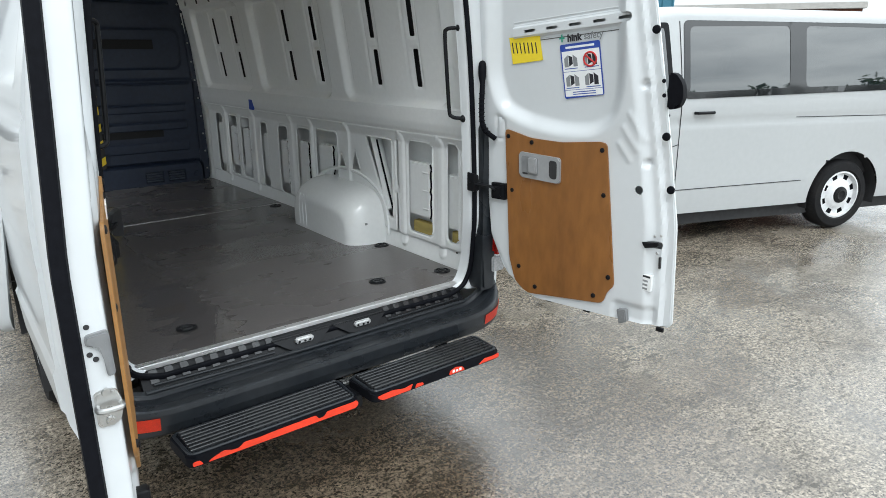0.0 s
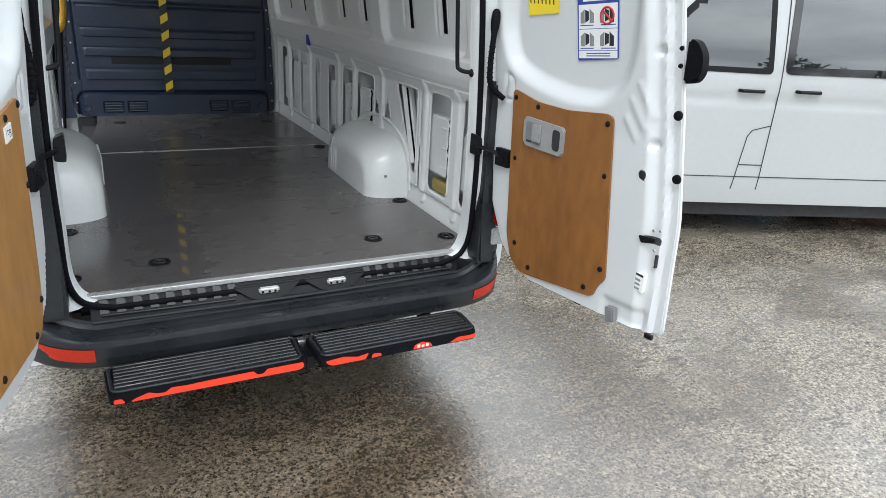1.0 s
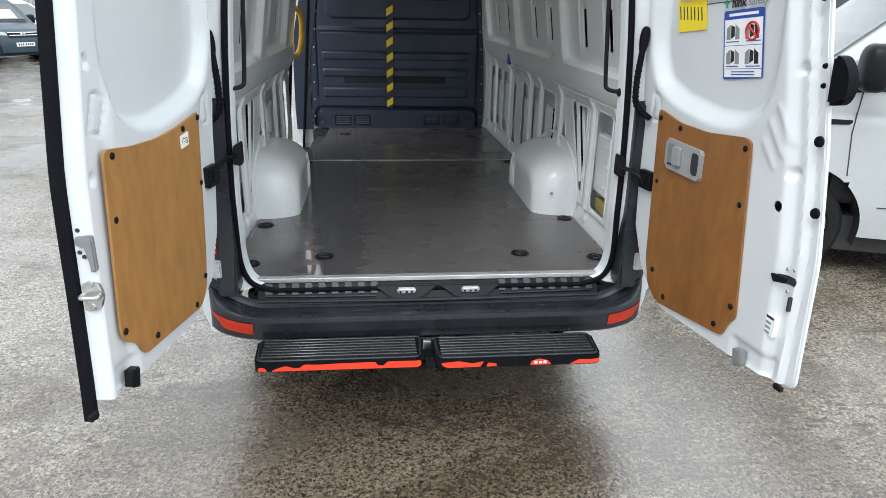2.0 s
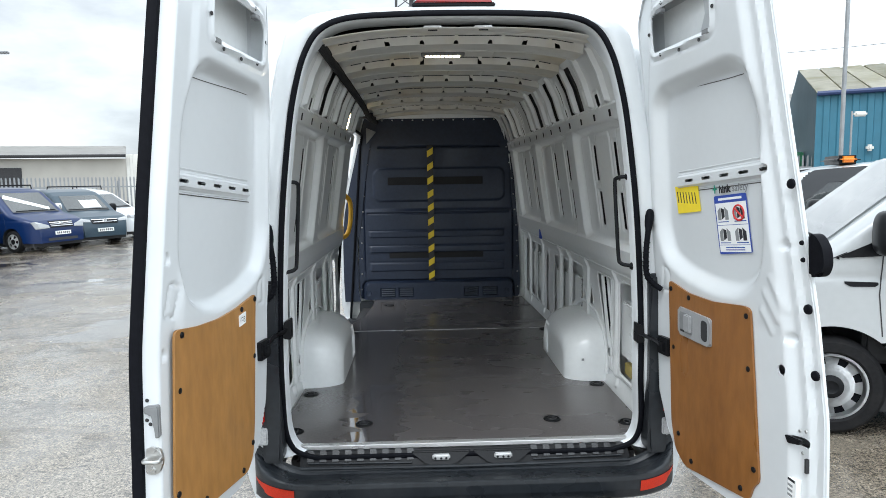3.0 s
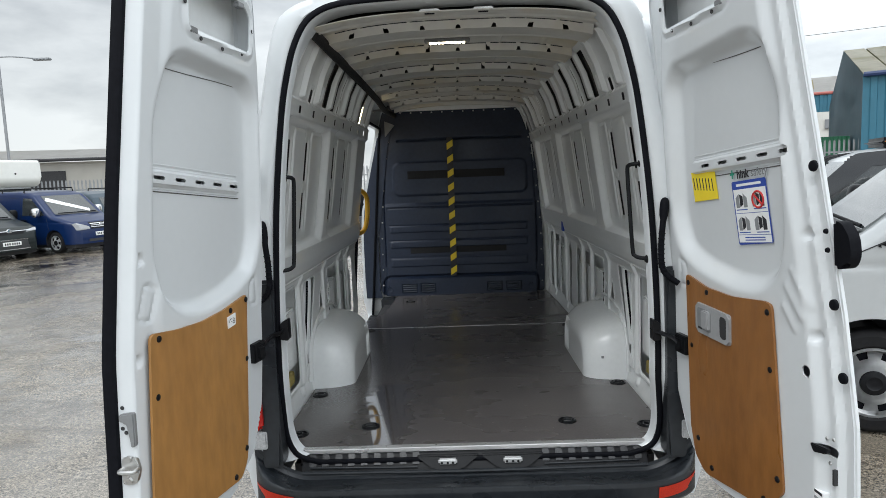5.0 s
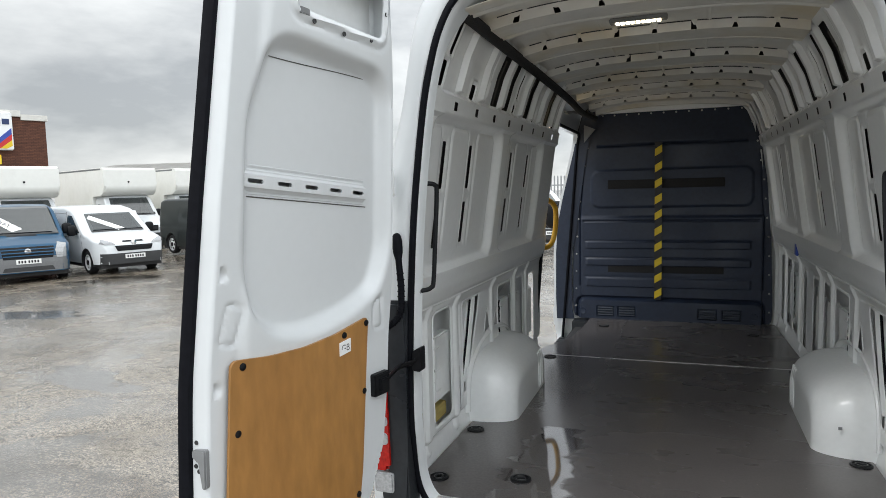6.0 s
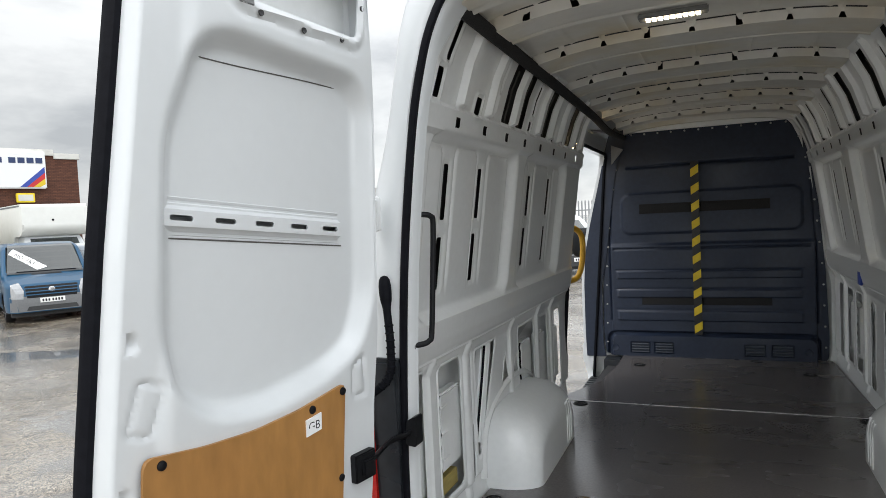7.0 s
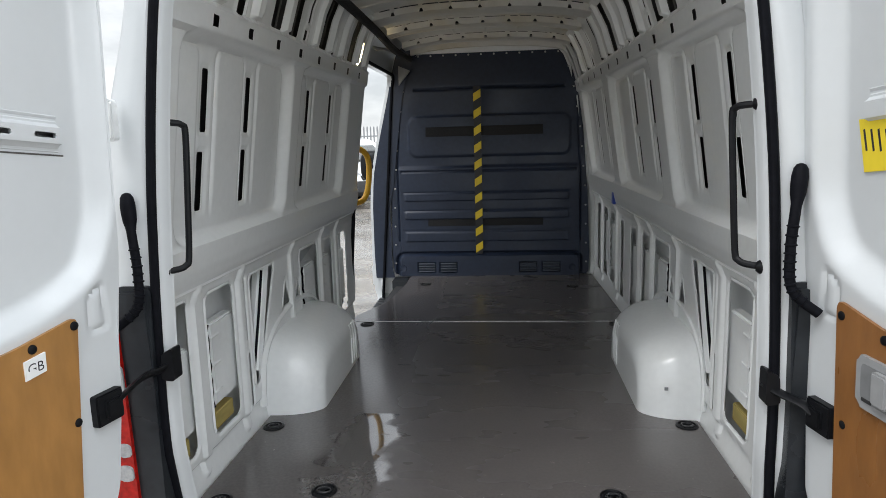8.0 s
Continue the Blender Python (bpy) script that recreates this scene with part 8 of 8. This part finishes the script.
E0, E1 = np.array((17.5, 44.5)), np.array((36.0, 36.0))
corrugated("lower_wall", M["palewhite"], far_shed, E0, E1, 0, 4.85, 0.8, 0.03)
corrugated("upper_wall", M["steelblue"], far_shed, E0 + 0.03, E1 + 0.03, 4.85, 6.0, 0.45, 0.05)
part("red_gutter", tube(bmesh.new(), [(*E0, 6.05), (*E1, 6.05)], 0.10, 8), mat("faded_red_gutter", (0.42, 0.12, 0.10), 0.6), far_shed)
bm = bmesh.new()
dp = np.array((3.5, 7.0))
bm.faces.new([bm.verts.new(p) for p in ((*E0, 6.1), (*E1, 6.1), (*(E1 + dp), 7.9), (*(E0 + dp), 7.9))])
bmesh.ops.solidify(bm, geom=bm.faces[:], thickness=0.08)
part("roof_slope", bm, M["roofgrey"], far_shed)
for k in range(5):
    t0 = E0 + (E1 - E0) * (0.10 + 0.17 * k)
    t1 = E0 + (E1 - E0) * (0.16 + 0.17 * k)
    bm = bmesh.new()
    bm.faces.new([bm.verts.new(p) for p in ((*(t0 + dp * 0.2), 6.52), (*(t1 + dp * 0.2), 6.52), (*(t1 + dp * 0.8), 7.60), (*(t0 + dp * 0.8), 7.60))])
    bmesh.ops.solidify(bm, geom=bm.faces[:], thickness=0.03)
    part("roof_light", bm, M["skylight"], far_shed)
    w0 = E0 + (E1 - E0) * (0.06 + 0.15 * k)
    wn_ = part("louvre_window", bbox(0, 1.5, -0.14, 0.0, 3.75, 4.35, bev=0.02), M["inkgrey"], far_shed)
    wn_.matrix_basis = pose(w0[0], w0[1], 0, 0, 0, math.degrees(math.atan2(-8.5, 18.5)))
    for j in range(4):
        part("mullion", bbox(0.28 + 0.3 * j, 0.33 + 0.3 * j, -0.17, -0.13, 3.76, 4.34), M["palewhite"], wn_)

# ---- green shipping container ----
cont = thing("shipping_container", "green ribbed shipping container behind the fence", "container")
c0, c1 = np.array((12.2, 25.6)), np.array((15.6, 24.0))
corrugated("container_side", M["containergreen"], cont, c0, c1, 0.15, 2.65, 0.28, 0.05)
bm = bmesh.new()
cd = np.array((1.0, 2.2))
prism(bm, [tuple(c0 + 0.08 * cd), tuple(c1 + 0.08 * cd), tuple(c1 + cd), tuple(c0 + cd)], lambda a, b, d: (a, b, d), 0.12, 2.68, 0.02)
part("container_shell", bm, M["containergreen"], cont)
for k in range(4):
    p = c0 + (c1 - c0) * (0.30 + 0.10 * k)
    part("letter_bar", bbox(p[0] - 0.08, p[0] + 0.08, p[1] - 0.16, p[1] - 0.06, 2.05, 2.30), M["palewhite"], cont)

# ---- long low shed on the left, and the brick office ----
low_shed = thing("low_shed", "long low beige shed with grey sheet roof", "building")
S0, S1 = np.array((-36.0, 28.0)), np.array((-17.2, 36.0))
zg = -0.55
corrugated("front_wall", M["beige"], low_shed, S0, S1, zg, 3.25, 1.2, 0.02, "plain beige wall")
bm = bmesh.new()
dq = np.array((-3.0, 7.0))
bm.faces.new([bm.verts.new(p) for p in ((*(S0 - dq * 0.05), 3.25), (*(S1 - dq * 0.05), 3.45), (*(S1 + dq), 4.35), (*(S0 + dq), 4.2))])
bmesh.ops.solidify(bm, geom=bm.faces[:], thickness=0.12)
part("roof_slope", bm, M["roofgrey"], low_shed)
part("eave_band", tube(bmesh.new(), [(*(S0 - dq * 0.06), 3.2), (*(S1 - dq * 0.06), 3.4)], 0.09, 6), M["dark"], low_shed)
dr = S0 + (S1 - S0) * 0.60
gate_ = part("loading_door", bbox(0, 3.0, -0.12, 0.1, zg, 2.75), M["dark"], low_shed, "dark open loading door")
gate_.matrix_basis = pose(dr[0], dr[1], 0, 0, 0, math.degrees(math.atan2(8.0, 18.8)))
corrugated("end_wall", M["palewhite"], low_shed, S1, S1 + np.array((6.0, 3.0)), zg, 3.5, 0.35, 0.04, "white ribbed end wall")

office = thing("brick_office", "brown brick office with flat roof and square sign", "building", at=(-32.9, 20.6, -0.6), turn=TURN + 180)
part("brick_wall", bbox(-9.5, 3.2, 0.0, 9.0, 0.0, 6.68), M["brick"], office, "red-brown brick front wall")
part("fascia", bbox(-9.6, 2.05, -0.12, 9.0, 6.66, 6.98, bev=0.02), M["palewhite"], office, "pale flat-roof fascia")
part("fascia", bbox(2.05, 3.3, -0.10, 9.0, 6.50, 6.80, bev=0.02), M["palewhite"], office, "pale flat-roof fascia")
for xw in (-4.3, -7.2):
    wnd = part("window_frame", bbox(xw, xw + 1.3, -0.08, 0.05, 4.7, 6.2, bev=0.02), M["palewhite"], office)
    part("pane", bbox(xw + 0.12, xw + 1.18, -0.10, -0.07, 4.8, 5.45), M["tinted"], wnd)
    part("pane", bbox(xw + 0.12, xw + 1.18, -0.10, -0.07, 5.58, 6.08), M["tinted"], wnd)
sgn = part("square_sign", bbox(-0.60, 1.60, -0.30, -0.06, 4.93, 6.85, bev=0.05), M["paper"], office, "white square sign with coloured stripes")
for k in range(5):
    x0 = -0.46 + k * 0.40
    part("letter_bar", bbox(x0, x0 + (0.12 if k == 0 else 0.31), -0.32, -0.29, 6.22, 6.50), M["signframe"], sgn)
for k, key in enumerate(("blue", "inkred", "tapeyellow")):
    o = k * 0.30
    part("stripe", prism(bmesh.new(), [(0.38 + o, 5.01), (1.53, 6.05 - o), (1.53, 5.75 - o), (0.68 + o, 5.01)], lambda a, b, d: (a, d, b), -0.32, -0.29), M[key], sgn)
part("yellow_sign", bbox(0.20, 1.02, -0.22, -0.04, 4.22, 4.70, bev=0.02), M["sticky"], office, "small yellow sign")
part("sign_sheet", bbox(0.28, 0.94, -0.235, -0.20, 4.30, 4.62), M["palewhite"], office)
part("white_pole", tube(bmesh.new(), [(-1.5, -0.35, 0), (-1.55, -0.35, 7.7)], 0.085, 8), M["palewhite"], office, "white flag pole")
part("cable", tube(bmesh.new(), smooth_line([(-7.0, -0.1, 3.9), (-3.5, -0.1, 4.0), (-1.8, -0.1, 4.9), (-0.6, -0.1, 6.6)], 8), 0.03, 5), M["beige"], office)

# brick building far to the right
back = thing("brick_building", "low red brick building beyond the vans", "building", at=(38, 27, 0), turn=-50)
part("brick_wall", bbox(-14, 14, 0, 8, 0, 4.3), M["brick"], back)
part("roof_edge", bbox(-14.2, 14.2, -0.2, 8.2, 4.3, 4.7, bev=0.03), M["roofgrey"], back)


# ---- palisade fences ----
def pale_mesh(h):
    bm = bmesh.new()
    prism(bm, [(-0.035, 0.05), (0.035, 0.05), (0.035, h - 0.10), (0.018, h), (0.0, h - 0.06), (-0.018, h), (-0.035, h - 0.10)], lambda a, b, d: (a, d + 0.25 * abs(a), b), -0.004, 0.004)
    me_ = bpy.data.meshes.new("pale")
    bm.to_mesh(me_), bm.free()
    me_.materials.append(M["galv"])
    return me_


def palisade(p0, p1, h, z0, label):
    p0, p1 = np.array(p0, float), np.array(p1, float)
    ln = np.linalg.norm(p1 - p0)
    turn = math.degrees(math.atan2(*(p1 - p0)[::-1]))
    fence = thing("palisade_fence", label, "fence", "palisade fences", (*p0, z0), turn)
    me_ = pale_mesh(h)
    for k in range(int(ln / 0.155)):
        o = new("pale", me_)
        o.parent = fence
        o.matrix_basis = pose(k * 0.155, 0, 0)
    for z in (0.45, h - 0.5):
        part("rail", bbox(0, ln, 0.01, 0.06, z, z + 0.06), M["galv"], fence)
    for k in range(int(ln / 2.75) + 1):
        part("post", bbox(k * 2.75 - 0.05, k * 2.75 + 0.05, 0.05, 0.16, 0, h - 0.2, bev=0.01), M["galv"], fence)
    return fence


palisade((-26.5, 22.0), (-12.8, 28.2), 2.55, -0.4, "grey palisade fence behind parked vans")
palisade((-12.5, 28.2), (-2.0, 29.2), 2.6, -0.25, "grey palisade fence seen past the side door")
palisade((10.2, 24.6), (24.0, 15.6), 2.5, 0.0, "grey palisade fence before the blue shed")


# ---- poles, lamps and the mast ----
def pole(name, label, x, y, h, r, cat="lamp", steel="galv"):
    t = thing(name, label, cat, "poles", (x, y, float(ground_z(x, y))))
    part("post", tube(bmesh.new(), [(0, 0, 0), (0, 0, h * 0.5), (0, 0, h)], r, 10), M[steel], t)
    return t


p_ = pole("street_lamp", "grey lamp post with short floodlight head", 10.65, 13.9, 7.3, 0.052)
hd = part("lamp_head", bbox(-0.62, -0.05, -0.16, 0.16, 7.0, 7.22, bev=0.06, seg=3), M["maststeel"], p_)
part("lamp_glass", bbox(-0.56, -0.12, -0.12, 0.12, 6.985, 7.005), M["lampclear"], hd)
p_ = pole("street_lamp", "tall grey street lamp with long arm", -22.8, 30.6, 8.9, 0.07)
part("arm", tube(bmesh.new(), smooth_line([(0, 0, 8.8), (0.6, 0.3, 8.85), (1.5, 0.8, 8.8)], 4), 0.035, 8), M["galv"], p_)
part("lamp_head", bbox(1.3, 2.2, 0.65, 0.95, 8.70, 8.82, bev=0.04), M["galv"], p_)
p_ = pole("camera_pole", "thin dark pole with camera", 12.6, 24.0, 6.6, 0.05, "pole", "maststeel")
part("camera", bbox(-0.25, 0.2, -0.15, 0.15, 5.1, 5.3, bev=0.04), M["galv"], p_)
part("cable", tube(bmesh.new(), smooth_line([(0, 0, 6.5), (8, -2, 7.0), (18, -5, 8.6)], 8), 0.009, 5), M["dark"], p_)
p_ = pole("camera_pole", "thin pole with white camera", 13.6, 18.0, 3.75, 0.03, "pole")
part("camera", bbox(0.05, 0.48, -0.08, 0.08, 3.58, 3.74, bev=0.05), M["palewhite"], p_)

mast = thing("radio_mast", "dark lattice radio mast with aerials", "mast", at=(-0.9, 62, 0))
H_M, W0, W1 = 25.5, 1.9, 1.15
corner = lambda k, z: ((W0 + (W1 - W0) * z / H_M) * (1 if k in (0, 1) else -1), (W0 + (W1 - W0) * z / H_M) * (1 if k in (1, 2) else -1), z)
for k in range(4):
    part("leg", tube(bmesh.new(), [corner(k, 0), corner(k, H_M)], 0.075, 6), M["maststeel"], mast)
NL = 13
for j in range(NL):
    z0, z1 = H_M * j / NL, H_M * (j + 1) / NL
    for k in range(4):
        k2 = (k + 1) % 4
        part("brace", tube(bmesh.new(), [corner(k, z0), corner(k2, z1)], 0.045, 5), M["maststeel"], mast)
        part("brace", tube(bmesh.new(), [corner(k2, z0), corner(k, z1)], 0.045, 5), M["maststeel"], mast)
        part("ring_bar", tube(bmesh.new(), [corner(k, z1), corner(k2, z1)], 0.045, 5), M["maststeel"], mast)
part("feeder_cable", tube(bmesh.new(), [(0.1, 0, 0), (0.1, 0, H_M)], 0.22, 6), M["maststeel"], mast)
part("platform", lathe(bmesh.new(), [(0.4, 0), (2.0, 0.25), (2.0, 0.4), (0.4, 0.45)], (0, 0, 23.0), (0, 0, 1), 14), M["maststeel"], mast)
for k in range(9):
    a = 2 * math.pi * k / 9
    part("aerial", bbox(2.1 * math.cos(a) - 0.16, 2.1 * math.cos(a) + 0.16, 2.1 * math.sin(a) - 0.12, 2.1 * math.sin(a) + 0.12, 21.8 + 0.4 * (k % 3), 24.0 + 0.5 * (k % 2), bev=0.04), M["maststeel"], mast)
    part("aerial_arm", tube(bmesh.new(), [(0.8 * math.cos(a), 0.8 * math.sin(a), 22.9), (2.0 * math.cos(a), 2.0 * math.sin(a), 23.2)], 0.05, 5), M["maststeel"], mast)
for k, (dx, z) in enumerate(((-1.5, 24.6), (1.6, 24.9), (0.6, 20.4))):
    part("dish", lathe(bmesh.new(), [(0.1, 0), (0.5, 0.05), (0.62, 0.28), (0.60, 0.36)], (dx, -1.3, z), (0.2, -1, 0), 18), M["maststeel"], mast)

# sign board on posts by the box vans
sb = thing("sign_board", "white sign board in dark blue frame", "sign", at=(-25.4, 29.8, -0.5), turn=TURN + 180)
for x in (-0.76, 0.76):
    part("post", bbox(x - 0.05, x + 0.05, -0.06, 0.06, 0, 5.3), M["signframe"], sb)
part("board", bbox(-0.71, 0.71, -0.10, -0.04, 3.7, 5.22, bev=0.01), M["paper"], sb)
part("frame_top", bbox(-0.92, 0.92, -0.14, 0.10, 5.26, 5.43, bev=0.02), M["signframe"], sb)
for z, w in ((5.05, 0.14), (4.80, 0.50), (4.42, 0.46), (4.08, 0.50)):
    part("text_bar", bbox(-w, w, -0.115, -0.09, z - 0.07, z + 0.07), M["signframe"], sb)


# ---- a belt of trees across the road behind, seen in the window glass ----
def tree_belt():
    rng = np.random.default_rng(31)
    leaves = mat("dark_tree_leaves", (0.045, 0.075, 0.025), 0.6, grain=0.5, grain_scale=3, stain=0.4, stain_scale=0.6, stain_to=(0.08, 0.10, 0.03))
    bark = mat("grey_bark", (0.10, 0.085, 0.07), 0.85, grain=0.4, grain_scale=12, bump=0.01, bump_scale=20)
    for k in range(12):
        x, y, h = -34 + k * 5.6 + rng.uniform(-1.5, 1.5), -34 + rng.uniform(-3, 3), rng.uniform(4, 6.5)
        tree = new("tree")
        tree.location = (x, y, 0)
        tagged(tree, "leafy green tree in the belt beside the road", "tree", group="trees along the road")
        bm = tube(bmesh.new(), smooth_line([(0, 0, -0.1), (0.1, 0.05, h * 0.3), (-0.1, 0.1, h * 0.6), (0.1, 0, h * 0.9)], 4), 0.16, 8)
        for a in range(5):
            q = a * 1.26 + k
            bm = tube(bm, [(0, 0, h * 0.35 + a * 0.4), (math.cos(q) * 0.9, math.sin(q) * 0.9, h * 0.5 + a * 0.4), (math.cos(q) * 1.9, math.sin(q) * 1.9, h * 0.62 + a * 0.4)], 0.06, 6)
        part("trunk", bm, bark, tree)
        clumps = rng.normal(0, 1, (26, 3))
        clumps = clumps / np.linalg.norm(clumps, axis=1)[:, None] * rng.uniform(0.3, 1, (26, 1)) * (2.7, 2.4, h * 0.38) + (0, 0, h * 0.58)
        c = np.repeat(clumps, 34, 0) + rng.normal(0, 0.42, (26 * 34, 3))
        a, b = rng.normal(0, 0.17, (2, len(c), 3))
        verts = np.stack([c - a, c + b, c + a, c - b], 1).reshape(-1, 3)
        me = bpy.data.meshes.new("crown")
        me.from_pydata(verts.tolist(), [], [(4 * i, 4 * i + 1, 4 * i + 2, 4 * i + 3) for i in range(len(c))])
        me.materials.append(leaves)
        crown = new("crown", me)
        crown.parent = tree


tree_belt()
